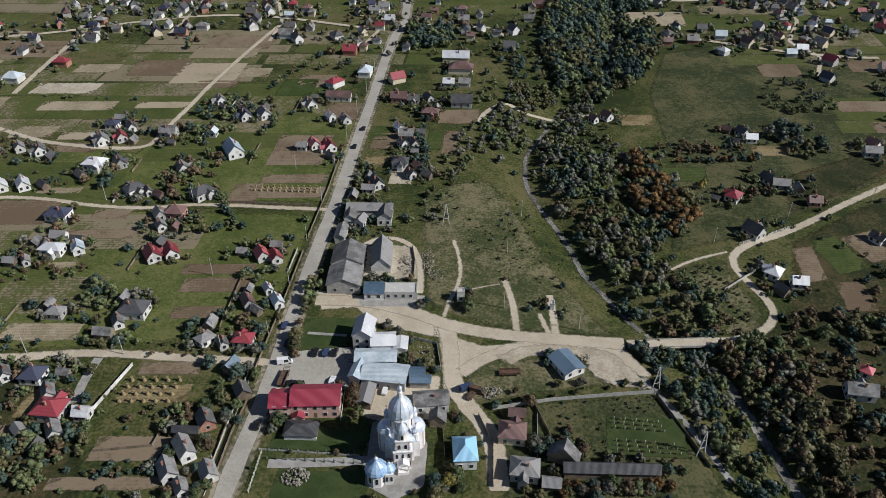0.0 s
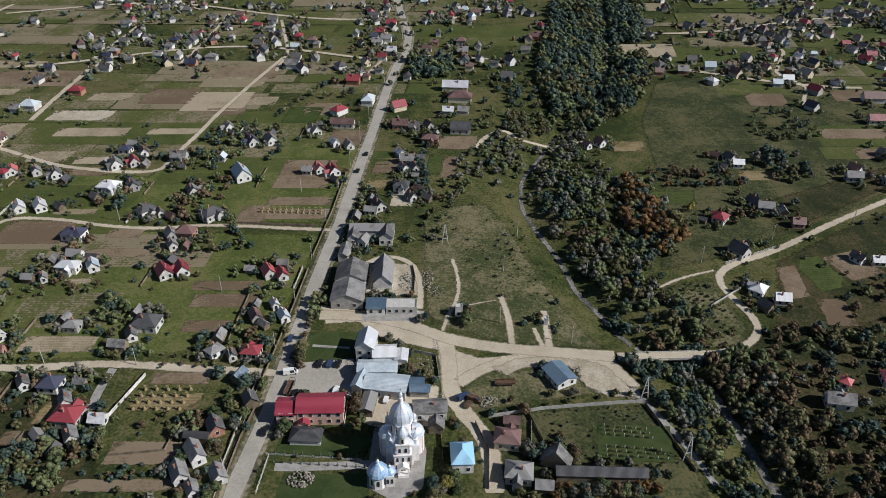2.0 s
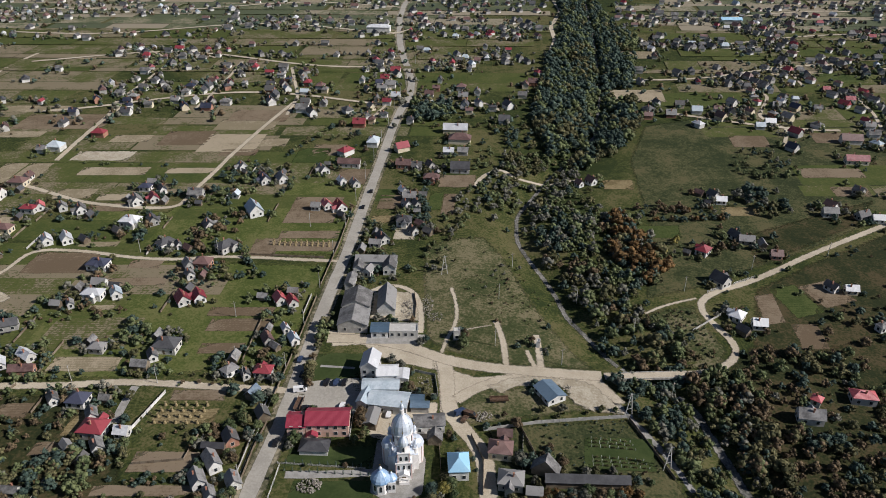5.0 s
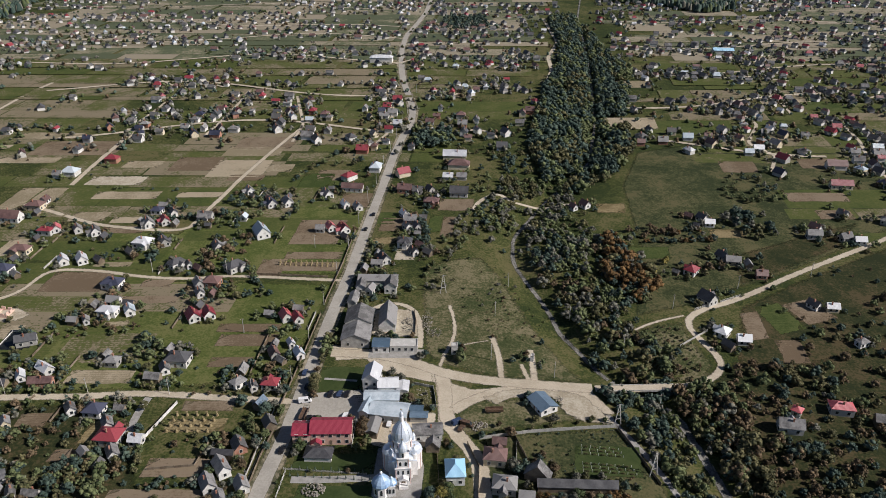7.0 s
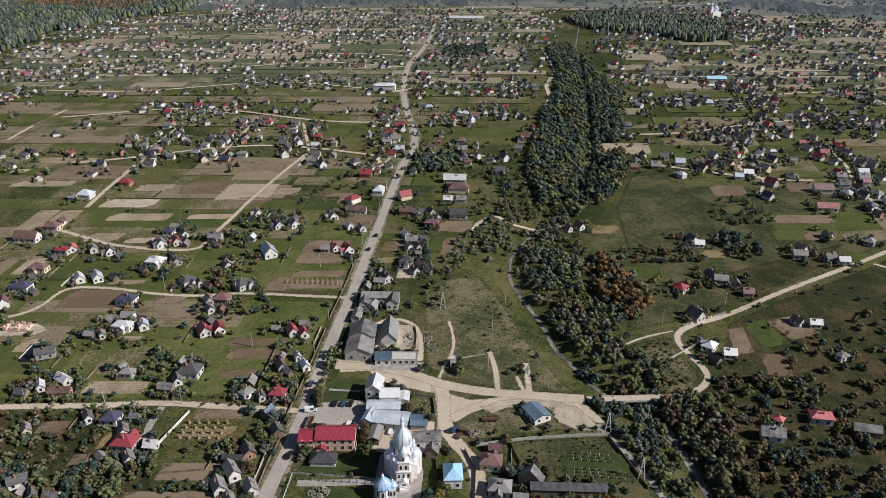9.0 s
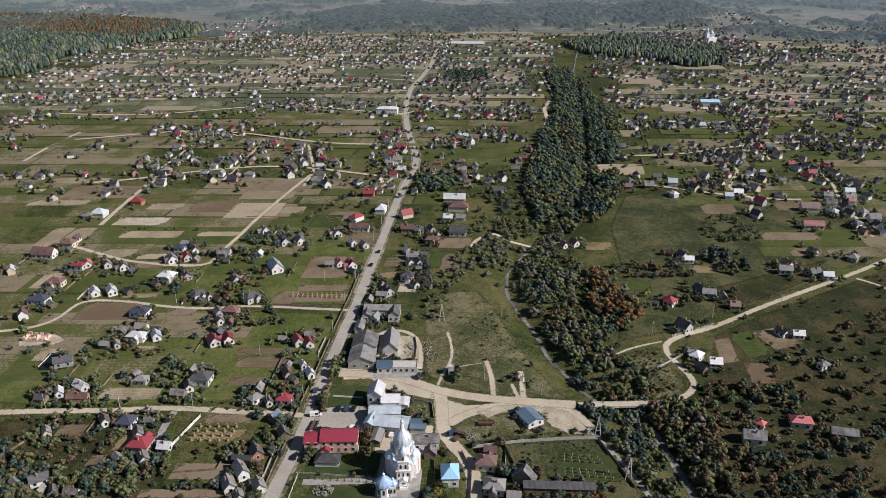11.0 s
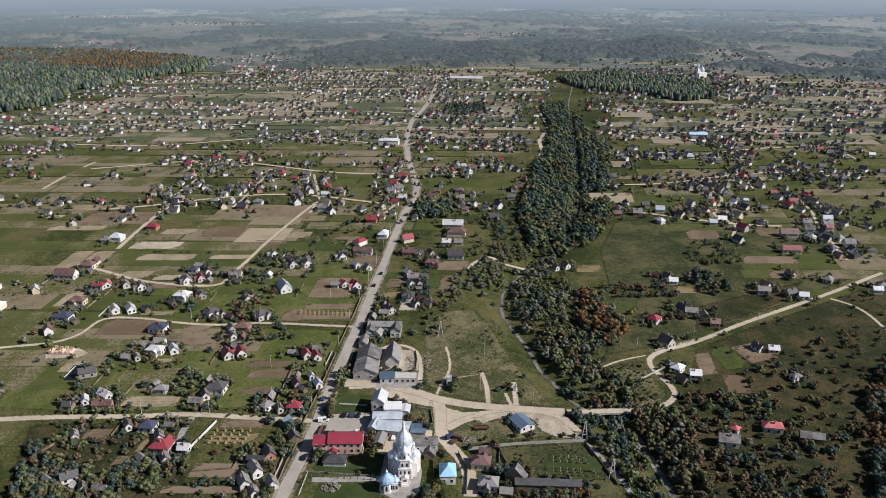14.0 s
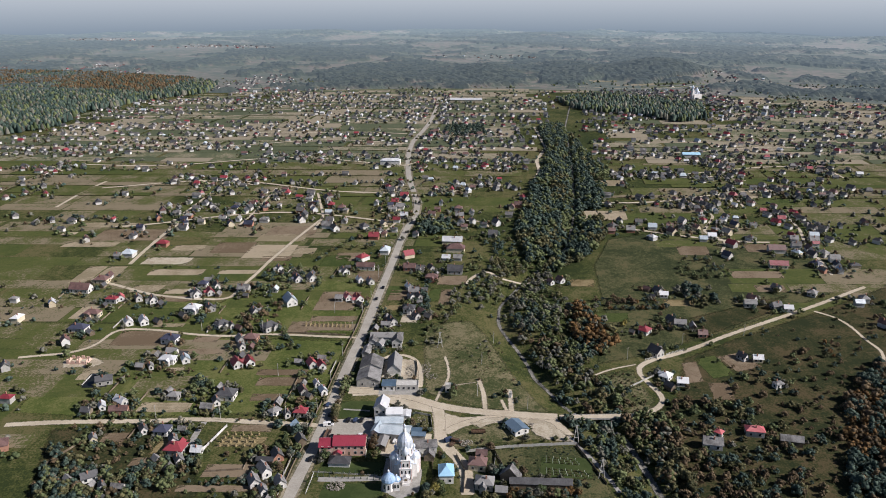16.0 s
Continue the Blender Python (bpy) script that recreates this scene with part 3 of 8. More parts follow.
ribbon("verge", [(-69.2, 132.3), (-66.5, 154.0), (-63.9, 169.1), (-61.7, 185.8), (-60.2, 204.1), (-58.5, 224.4), (-56.6, 247.1), (-53.8, 272.5), (-50.4, 301.3), (-47.6, 334.1), (-44.5, 372.0), (-40.4, 416.3), (-36.5, 468.8), (-31.8, 511.9), (-26.7, 535.1), (-25.4, 574.1), (-29.4, 610.9), (-35.5, 647.9), (-41.2, 693.5), (-44.2, 740.1), (-47.2, 810.2), (-45.2, 880.4), (-34.9, 955.7), (-24.7, 1045.7), (-18.8, 1188.3), (-15.3, 1355.9)], 8.2, "verge", 0.1, False, "trodden grassy and sandy road verge")
ribbon("road", [(-234.2, 195.3), (-215.3, 197.3), (-195.8, 198.6), (-183.4, 199.0), (-171.0, 199.5), (-158.2, 199.2), (-146.0, 200.4), (-133.8, 201.7), (-121.0, 201.4), (-108.0, 200.3), (-94.9, 198.9), (-82.1, 198.2), (-71.9, 197.6), (-61.7, 196.5)], 3.5, "dirt", 0.16, False, "pale gravel side street")
ribbon("road", [(-51.8, 294.0), (-69.4, 295.1), (-88.7, 296.7), (-104.9, 297.8), (-121.0, 298.3), (-136.0, 295.1), (-152.0, 295.6), (-168.7, 297.9), (-186.6, 302.6), (-203.5, 304.3), (-216.4, 304.2), (-220.8, 299.9), (-221.4, 287.9), (-225.9, 278.2), (-234.9, 272.1), (-267.1, 265.5)], 2.5, "dirt", 0.12, False, "narrow gravel lane between fields")
ribbon("road", [(-239.3, 370.2), (-216.0, 358.5), (-192.5, 353.3), (-170.2, 350.5), (-154.7, 352.1), (-151.2, 377.6), (-146.9, 396.7), (-142.2, 425.0), (-134.0, 462.1), (-125.7, 496.7), (-114.5, 538.4)], 3.0, "dirt", 0.12, False, "narrow unpaved farm lane")
ribbon("road", [(-273.2, 386.7), (-239.3, 370.2)], 3.0, "dirt", 0.12, False, "narrow unpaved farm lane")
ribbon("road", [(-255.7, 416.1), (-255.0, 453.0), (-252.7, 502.9), (-258.1, 529.6)], 3.4, "dirt", 0.12, False, "pale unpaved lane past fields")
ribbon("road", [(-391.4, 565.0), (-390.6, 582.6), (-389.0, 620.6), (-381.8, 663.2)], 3.4, "dirt", 0.12, False, "pale unpaved lane past fields")
ribbon("road", [(-51.2, 230.6), (-34.8, 230.2), (-20.9, 226.9), (-9.9, 222.7), (2.2, 215.7), (19.1, 211.3), (37.2, 209.1), (57.6, 206.9), (70.2, 205.8)], 5.0, "dirt", 0.14, True, "wide sandy gravel road")
ribbon("road", [(69.0, 205.8), (83.1, 205.9), (106.6, 207.6)], 3.8, "dirt", 0.17, True, "sandy gravel road over the bridge")
ribbon("road", [(105.3, 207.6), (113.2, 208.1), (120.5, 210.9), (128.0, 216.6), (131.7, 222.4), (131.2, 230.2), (126.3, 241.4), (123.2, 252.3), (124.7, 259.8), (134.5, 267.1), (151.7, 274.2), (166.7, 282.6), (191.5, 298.5), (212.8, 311.0), (243.9, 328.4), (277.1, 347.8), (328.0, 379.6)], 3.1, "dirt", 0.12, True, "winding pale gravel road climbing past houses")
ribbon("road", [(0.9, 217.3), (2.7, 204.6), (2.3, 191.5), (4.7, 181.1), (10.1, 173.5), (15.5, 165.9), (16.9, 154.5), (16.7, 140.6)], 5.5, "dirt", 0.12, False, "sandy village track")
ribbon("road", [(62.6, 206.5), (67.4, 200.7), (70.4, 193.0), (73.9, 185.4), (79.0, 174.0), (83.4, 166.4), (86.9, 157.3), (90.3, 146.5)], 2.4, "gravel", 0.12, False, "grey gravel track beside the stream")
ribbon("path", [(6.0, 191.5), (13.6, 198.6), (26.5, 204.0), (38.4, 207.9)], 4.5, "dirt", 0.12, False, "sandy wheel track")
ribbon("path", [(5.0, 270.3), (7.3, 257.4), (7.7, 243.8), (1.6, 228.3), (-0.2, 218.9)], 1.8, "dirt", 0.12, False, "trodden footpath in grass")
ribbon("path", [(25.5, 243.9), (28.0, 229.4), (28.0, 211.0)], 2.6, "dirt", 0.12, False, "trodden footpath in grass")
ribbon("path", [(43.3, 234.8), (43.3, 220.9), (42.6, 209.5)], 2.8, "dirt", 0.12, False, "trodden footpath in grass")
ribbon("path", [(37.8, 223.0), (40.4, 210.3)], 2.0, "dirt", 0.12, False, "trodden footpath in grass")
ribbon("path", [(3.5, 234.5), (14.6, 238.3), (24.8, 241.1)], 1.0, "dirt", 0.12, False, "narrow footpath in grass")
ribbon("path", [(20.3, 380.9), (26.6, 396.6), (38.8, 407.6), (47.5, 393.2), (68.3, 391.7), (87.4, 391.9)], 2.6, "dirt", 0.12, False, "pale track along the valley")
ribbon("path", [(-126.5, 199.1), (-127.5, 192.4), (-128.1, 184.6), (-127.2, 176.8)], 2.6, "slab_path", 0.12, False, "paved garden drive")
ribbon("path", [(103.3, 665.8), (114.4, 713.7), (116.8, 768.2), (137.7, 843.8), (138.1, 901.3), (139.0, 1001.9)], 4.0, "dirt", 0.12, False, "winding pale path beside the wood")
ribbon("path", [(96.6, 250.2), (108.1, 256.7), (125.7, 262.4)], 1.6, "dirt", 0.12, False, "grassy footpath")
ribbon("path", [(268.7, 336.6), (279.9, 327.7), (284.2, 312.2), (283.5, 295.8), (287.4, 280.5), (277.1, 259.0)], 2.2, "dirt", 0.12, False, "pale field track")
ribbon("path", [(-56.4, 153.4), (-43.1, 153.5), (-34.2, 153.9), (-21.0, 154.8)], 2.6, "slab_path", 0.12, False, "paved church walk with low posts")
ribbon("path", [(-51.8, 212.0), (-35.5, 210.5)], 1.0, "slab_path", 0.12, False, "concrete footpath across lawn")
# plaza
patch("pavement", [(-51.5, 236.8), (-32.2, 232.5), (-21.5, 237.1), (-8.9, 232.7), (-9.5, 225.6), (-4.5, 219.7), (6.1, 215.7), (3.5, 208.5), (-4.3, 210.4), (-20.2, 215.5), (-29.0, 219.6), (-34.4, 226.8), (-48.3, 225.4)], "dirt", 0.1, "sandy gravel forecourt")
patch("pavement", [(-1.8, 214.4), (6.1, 208.5), (15.0, 204.6), (39.6, 207.9), (59.8, 205.0), (67.2, 202.7), (74.4, 190.2), (70.4, 189.9), (61.6, 199.7), (56.7, 201.1), (46.5, 200.3), (18.7, 200.1), (6.0, 189.8), (5.4, 179.4), (-0.1, 182.7), (-0.3, 197.0)], "dirt", 0.1, "bare sandy ground")
patch("pavement", [(19.0, 199.6), (28.7, 204.3), (41.1, 205.7), (54.4, 203.8), (63.1, 201.0), (69.5, 190.7), (72.8, 183.9), (68.1, 184.6), (59.7, 186.4), (53.7, 190.2), (52.0, 197.6), (46.6, 202.5), (32.3, 200.6), (25.3, 196.0)], "sand", 0.12, "trampled sand beside the hut")
patch("pavement", [(-56.2, 201.8), (-34.9, 204.3), (-31.6, 191.3), (-34.1, 184.2), (-56.0, 185.1), (-58.8, 191.1)], "asphalt", 0.1, "asphalt car park")
patch("pavement", [(-23.9, 169.4), (-9.3, 171.1), (-6.0, 160.3), (-6.9, 145.3), (-15.7, 140.4), (-24.6, 145.8), (-24.5, 157.2)], "paving", 0.1, "paved church yard")
patch("pavement", [(-35.9, 204.3), (-28.4, 188.8), (-28.2, 172.6), (-19.7, 169.4), (-3.5, 171.1), (-1.4, 189.7), (-13.8, 191.4)], "dirt", 0.1, "yard of bare earth")
patch("meadow", [(-8.9, 307.9), (6.8, 317.6), (23.5, 321.1), (32.4, 302.0), (38.6, 278.7), (46.7, 252.7), (57.4, 225.3), (65.9, 210.9), (40.0, 211.9), (21.9, 214.6), (3.5, 222.8), (-5.5, 229.1), (-7.3, 247.5), (-8.7, 278.3)], "meadow", 0.05, "dry hillside meadow with bare patches", False)
patch("meadow", [(6.0, 196.3), (18.6, 198.6), (46.3, 198.8), (55.9, 195.2), (67.2, 188.4), (54.6, 185.9), (37.2, 182.3), (20.2, 179.5), (9.5, 178.7)], "meadow", 0.05, "trampled grass round a hut", False)
patch("meadow", [(91.7, 247.3), (107.3, 253.2), (121.0, 255.8), (122.0, 239.1), (126.5, 223.7), (119.7, 212.5), (107.5, 210.8), (100.7, 225.6)], "meadow", 0.05, "rough stubbly slope above the stream", False)
patch("meadow", [(-236.0, 206.0), (-236.0, 262.0), (-222.0, 296.0), (-58.0, 290.0), (-62.0, 262.0), (-67.0, 224.0), (-84.0, 212.0), (-120.0, 205.0), (-180.0, 203.0)], "pasture", 0.04, "fresh yellow-green village pasture", False)
patch("meadow", [(-226.0, 306.0), (-206.0, 352.0), (-160.0, 346.0), (-132.0, 420.0), (-60.0, 420.0), (-46.0, 372.0), (-54.0, 300.0), (-120.0, 302.0)], "pasture", 0.04, "fresh yellow-green village pasture", False)
patch("meadow", [(100.0, 262.0), (130.0, 272.0), (200.0, 308.0), (330.0, 388.0), (330.0, 520.0), (205.0, 500.0), (150.0, 480.0), (126.0, 420.0), (118.0, 330.0)], "rough_grass", 0.04, "dark rough grass of the meadows", False)
patch("meadow", [(18.0, 177.0), (54.0, 180.0), (73.0, 181.0), (86.0, 150.0), (86.0, 136.0), (18.0, 136.0)], "rough_grass", 0.04, "dark rough garden grass", False)
# Scrub ground whose colour also carries the shade of trees and corners.
patch("scrub", [(122.6, 209.3), (136.4, 223.7), (153.6, 230.3), (200.4, 249.1), (236.2, 269.5), (281.8, 269.9), (217.1, 141.9), (120.4, 140.0), (117.8, 164.1), (119.4, 187.0)], "heath", 0.05, "dark brown scrubby hillside grass with shade in its colour", False)
patch("scrub", [(-207.2, 191.8), (-163.3, 193.6), (-142.8, 192.3), (-123.0, 171.9), (-111.4, 139.8), (-191.0, 134.1)], "heath", 0.05, "dark autumn garden grass with shade in its colour", False)
patch("scrub", [(155.9, 268.9), (196.1, 294.3), (270.7, 335.5), (343.0, 379.8), (303.6, 249.9), (225.6, 249.3), (191.5, 229.8), (149.9, 216.8), (139.8, 225.9)], "heath", 0.08, "dark rough pasture with shade in its colour beside the gravel road", False)
patch("scrub", [(170.9, 322.4), (216.3, 343.6), (260.4, 362.9), (241.0, 336.7), (195.4, 308.3), (163.5, 291.1)], "heath", 0.08, "dark rough pasture with shade in its colour beside the gravel road", False)
field(-114.8, 154.2, -90.4, 154.4, 1.0, 9.9, "brown")
field(-153.8, 162.3, -142.4, 162.4, 0.6, 6.2, "brown")
field(-123.6, 143.7, -87.0, 144.0, 0.5, 4.7, "brown")
field(-168.5, 208.0, -138.8, 208.2, 0.9, 9.3, "tan")
field(-217.9, 240.2, -206.7, 240.3, 1.1, 11.4, "tan")
field(-176.8, 180.8, -164.3, 180.9, 0.8, 8.3, "brown")
field(-110.3, 246.7, -79.0, 246.9, 0.7, 6.8, "brown")
field(-107.8, 235.5, -78.2, 235.7, 0.9, 9.3, "brown")
field(-107.3, 219.8, -87.6, 220.0, 0.7, 7.2, "brown")
field(-110.1, 190.7, -87.9, 190.9, 0.7, 6.6, "brown")
field(-113.3, 177.9, -89.5, 178.1, 0.8, 8.2, "straw")
field(-167.6, 251.1, -156.1, 251.1, 0.4, 3.9, "tan")
field(-146.4, 171.8, -138.2, 171.8, 1.3, 13.4, "straw")
field(-215.3, 281.7, -181.5, 282.0, 2.0, 20.0, "brown")
field(-233.8, 394.1, -190.5, 394.5, 1.2, 11.8, "tan")
field(-235.7, 362.2, -212.2, 362.4, 1.3, 12.9, "tan")
field(-207.7, 360.1, -189.7, 360.3, 0.8, 7.9, "tan")
field(-289.4, 378.0, -274.6, 378.1, 3.4, 33.7, "tan")
field(-273.5, 379.8, -257.9, 380.0, 3.2, 32.1, "tan")
field(-207.5, 346.4, -182.3, 346.7, 1.0, 9.8, "brown")
field(-196.7, 307.5, -175.6, 307.7, 0.5, 5.1, "tan")
field(-162.2, 286.7, -145.4, 286.8, 0.8, 7.6, "brown")
field(-168.1, 430.8, -128.1, 431.2, 3.1, 30.9, "tan")
field(-198.3, 441.8, -165.1, 442.2, 2.5, 25.2, "brown")
field(-233.5, 446.8, -206.3, 447.0, 1.3, 13.1, "tan")
field(-247.8, 416.2, -208.8, 416.5, 1.5, 14.8, "sand")
field(-314.5, 470.4, -248.5, 471.1, 2.9, 29.1, "brown")
field(-177.9, 397.3, -147.1, 397.6, 0.8, 8.2, "tan")
field(-169.5, 271.0, -138.0, 271.3, 0.7, 7.1, "brown")
field(-103.3, 297.8, -89.0, 297.9, 1.9, 18.8, "brown")
field(-89.4, 303.4, -55.9, 303.7, 1.0, 10.1, "brown")
field(-90.8, 333.8, -61.7, 334.0, 3.1, 31.4, "brown")
field(-90.0, 316.8, -56.9, 317.1, 0.8, 8.0, "brown")
field(-67.8, 381.8, -47.2, 382.0, 2.3, 22.9, "brown")
field(-38.4, 350.9, -24.2, 351.1, 1.7, 17.1, "brown")
field(-0.7, 343.9, 7.0, 343.9, 2.6, 26.1, "brown")
field(-41.1, 334.2, -27.4, 334.3, 0.9, 8.6, "straw")
field(-27.0, 316.0, -14.7, 316.1, 1.5, 14.8, "sand")
field(-2.1, 379.0, 20.3, 379.2, 1.7, 17.3, "brown")
field(-166.1, 469.7, -122.7, 470.2, 2.1, 21.5, "tan")
field(-151.1, 424.9, -126.0, 425.2, 1.0, 10.1, "brown")
field(-129.3, 440.4, -108.6, 440.6, 1.4, 13.9, "tan")
field(-340.6, 504.5, -290.3, 505.0, 1.3, 13.2, "tan")
field(-332.1, 454.4, -285.6, 454.9, 1.1, 11.2, "tan")
field(-347.5, 483.1, -334.2, 483.3, 0.9, 8.5, "tan")
field(-161.3, 485.1, -116.8, 485.6, 2.5, 25.2, "brown")
field(-59.5, 317.1, -46.3, 317.2, 1.0, 10.0, "green")
field(-99.7, 413.8, -77.9, 414.0, 2.4, 23.8, "green")
field(-8.9, 349.0, -0.8, 349.0, 2.3, 23.4, "green")
field(-89.7, 425.6, -67.4, 425.8, 1.8, 18.4, "brown")
field(-259.6, 318.6, -244.7, 318.8, 2.1, 20.7, "tan")
field(-349.0, 639.9, -321.5, 640.2, 2.0, 19.6, "tan")
field(203.6, 441.8, 229.8, 442.0, 2.1, 20.6, "brown")
field(264.2, 449.8, 294.5, 450.1, 1.9, 18.9, "brown")
field(231.3, 394.1, 272.5, 394.5, 1.4, 13.6, "brown")
field(100.8, 376.7, 119.4, 376.8, 1.4, 13.6, "straw")
field(241.0, 368.2, 263.8, 368.4, 1.3, 13.2, "brown")
field(184.0, 254.0, 202.0, 260.0, -6.0, 18.0, "brown")
field(150.6, 241.0, 160.4, 243.0, 2.4, 23.0, "brown")
field(160.7, 223.9, 172.8, 224.0, 1.8, 17.8, "brown")
field(167.0, 246.0, 182.0, 251.0, -5.0, 23.0, "green")
field(163.9, 343.2, 184.9, 343.3, 1.1, 11.2, "straw")
field(106.5, 318.5, 133.1, 318.7, 1.4, 13.5, "green")
field(136.7, 531.4, 179.7, 531.9, 2.9, 29.2, "tan")
field(167.7, 650.6, 204.0, 651.1, 2.4, 24.4, "tan")
field(186.3, 521.0, 223.9, 521.4, 1.9, 19.5, "green")
field(291.1, 601.1, 338.3, 601.7, 2.3, 23.0, "tan")
field(324.5, 581.6, 365.5, 582.1, 2.5, 25.2, "green")
field(53.1, 155.9, 78.9, 155.1, 1.6, 15.6, "lawn")
field(-47.0, 360.0, -29.0, 360.2, 1.6, 16.1, "green")
field(-56.5, 203.4, -34.8, 203.5, 1.7, 16.8, "lawn")
field(-57.1, 157.5, -25.7, 157.7, 0.9, 9.1, "lawn")
field(-54.0, 140.2, -24.2, 140.3, 1.0, 10.4, "lawn")
house(-133.0, 173.5, -6, 9.7, 7.8, 3.4, "hip", "red", "greywall")
house(-121.7, 172.3, -6, 5.1, 4.6, 2.8, "gable", "white", "white")
house(-137.0, 181.1, -62, 5.6, 3.9, 2.8, "gable", "grey", "white")
house(-128.5, 164.9, -58, 5.8, 4.1, 2.8, "gable", "grey", "white")
house(-139.8, 164.8, -45, 4.5, 3.2, 2.8, "gable", "grey", "wood")
house(-145.6, 189.4, -6, 7.5, 6.8, 2.8, "hip", "navy", "white")
house(-156.1, 189.7, -56, 5.3, 3.7, 2.8, "gable", "grey", "white")
house(-179.5, 181.5, -58, 4.8, 3.3, 2.8, "gable", "grey", "cream")
house(-187.8, 211.0, -62, 5.6, 3.4, 2.8, "gable", "white", "white")
house(-179.2, 216.0, -35, 7.6, 4.6, 2.8, "gable", "white", "white")
house(-176.2, 206.4, 5, 9.7, 3.9, 3.4, "gable", "brown", "brick")
house(-150.7, 221.6, -6, 6.3, 5.0, 2.8, "hip", "grey", "greywall")
house(-128.1, 210.3, -6, 6.6, 3.9, 2.8, "gable", "grey", "wood")
house(-124.9, 216.4, -62, 5.2, 3.7, 2.8, "gable", "grey", "white")
house(-120.6, 223.1, -6, 10.2, 8.1, 3.4, "hip", "slate", "white")
house(-182.7, 252.9, -6, 4.7, 3.3, 2.8, "gable", "grey", "wood")
house(-176.3, 253.5, -62, 4.0, 2.8, 2.8, "gable", "grey", "white")
house(-168.3, 261.1, -6, 9.5, 5.7, 3.4, "hip", "white", "white")
house(-157.8, 262.2, -62, 5.8, 4.7, 2.8, "gable", "tin", "white")
house(-169.0, 270.5, -6, 6.5, 4.5, 2.8, "gable", "grey", "white")
house(-197.7, 236.6, 20, 9.0, 4.5, 3.4, "gable", "slate", "greywall")
house(-124.2, 257.4, -58, 7.3, 5.9, 2.8, "gable", "red", "white")
house(-116.9, 259.4, -62, 6.9, 5.5, 2.8, "gable", "red", "white")
house(-77.6, 257.7, -62, 6.3, 5.0, 2.8, "gable", "pink", "white")
house(-71.4, 255.8, -62, 5.8, 4.6, 2.8, "gable", "red", "white")
house(-77.5, 227.7, -62, 5.9, 4.1, 2.8, "gable", "brown", "greywall")
house(-70.9, 235.3, -62, 4.0, 2.8, 2.8, "gable", "white", "white")
house(-65.8, 227.8, -62, 5.4, 3.8, 2.8, "gable", "tin", "white")
house(-89.3, 207.0, 50, 6.0, 4.8, 2.8, "hip", "grey", "white")
house(-82.1, 204.7, -62, 4.0, 3.2, 2.8, "gable", "grey", "white")
house(-74.8, 206.7, -6, 7.0, 5.6, 2.8, "hip", "red", "white")
house(-76.6, 193.5, 70, 5.4, 3.8, 2.8, "gable", "blue", "wood")
house(-70.1, 181.6, -62, 5.6, 4.5, 2.8, "gable", "grey", "wood")
house(-79.7, 169.0, -62, 6.3, 5.0, 2.8, "gable", "grey", "brick")
house(-84.7, 164.3, -4, 8.2, 2.5, 3.4, "gable", "slate", "wood")
house(-83.6, 157.3, -56, 8.1, 4.8, 3.4, "gable", "grey", "white")
house(-86.8, 149.5, -62, 7.1, 5.0, 2.8, "gable", "grey", "white")
house(-73.9, 148.8, -62, 5.9, 4.7, 2.8, "gable", "grey", "white")
house(-80.8, 143.2, -62, 5.0, 3.5, 2.8, "gable", "grey", "white")
house(-168.0, 151.8, 30, 7.2, 4.3, 2.8, "gable", "slate", "white")
house(-158.7, 144.9, -62, 4.3, 3.0, 2.8, "gable", "grey", "white")
house(-150.7, 144.4, -6, 5.8, 2.9, 2.8, "gable", "grey", "white")
house(-2.3, 169.5, 88, 4.0, 5.2, 2.8, "gable", "grey", "wood")
house(22.2, 163.5, -8, 8.6, 6.9, 3.4, "hip", "brown", "cream")
house(25.0, 149.4, -8, 8.7, 6.9, 3.4, "hip", "grey", "greywall")
house(44.4, 194.6, -63, 10.6, 8.4, 2.6, "gable", "blue", "white", 1.5, near=True, chimney=False, label="low white hut with blue-grey metal roof on sand")
house(38.0, 154.6, 70, 4.0, 9.6, 2.8, "gable", "grey", "wood")
house(52.1, 149.0, -2, 29.5, 3.8, 3.4, "gable", "slate", "wood")
house(-263.5, 433.9, -6, 10.4, 8.3, 3.4, "hip", "tin", "white")
house(-270.7, 429.7, -6, 5.9, 4.7, 2.8, "gable", "grey", "white")
house(-243.2, 457.6, -6, 9.2, 6.5, 3.4, "hip", "red", "brick")
house(-262.3, 379.9, -6, 10.1, 7.1, 3.4, "hip", "brown", "cream")
house(-260.4, 388.5, 84, 5.5, 4.4, 2.8, "gable", "brown", "white")
house(-270.8, 363.5, -6, 15.0, 7.5, 3.4, "gable", "brown", "white")
house(-239.5, 345.4, -6, 8.2, 4.9, 3.4, "hip", "red", "white")
house(-234.8, 349.2, -62, 5.7, 4.6, 2.8, "gable", "pink", "white")
house(-221.5, 348.5, -58, 5.7, 4.6, 2.8, "gable", "grey", "white")
house(-209.7, 345.7, -58, 7.0, 5.6, 2.8, "gable", "grey", "white")
house(-181.1, 356.5, -58, 7.7, 6.2, 2.8, "gable", "grey", "white")
house(-172.1, 359.7, -58, 6.5, 5.2, 2.8, "gable", "red", "white")
house(-181.6, 374.0, -6, 6.7, 5.3, 2.8, "hip", "navy", "white")
house(-170.3, 370.9, -58, 5.3, 4.2, 2.8, "gable", "slate", "white")
house(-175.5, 331.6, -6, 10.5, 7.3, 3.4, "hip", "white", "white")
house(-163.7, 333.1, -58, 7.4, 5.2, 2.8, "gable", "slate", "greywall")
house(-243.4, 322.8, -6, 10.3, 6.2, 3.4, "hip", "brown", "cream")
house(-243.1, 300.9, -6, 11.6, 6.9, 3.4, "hip", "navy", "white")
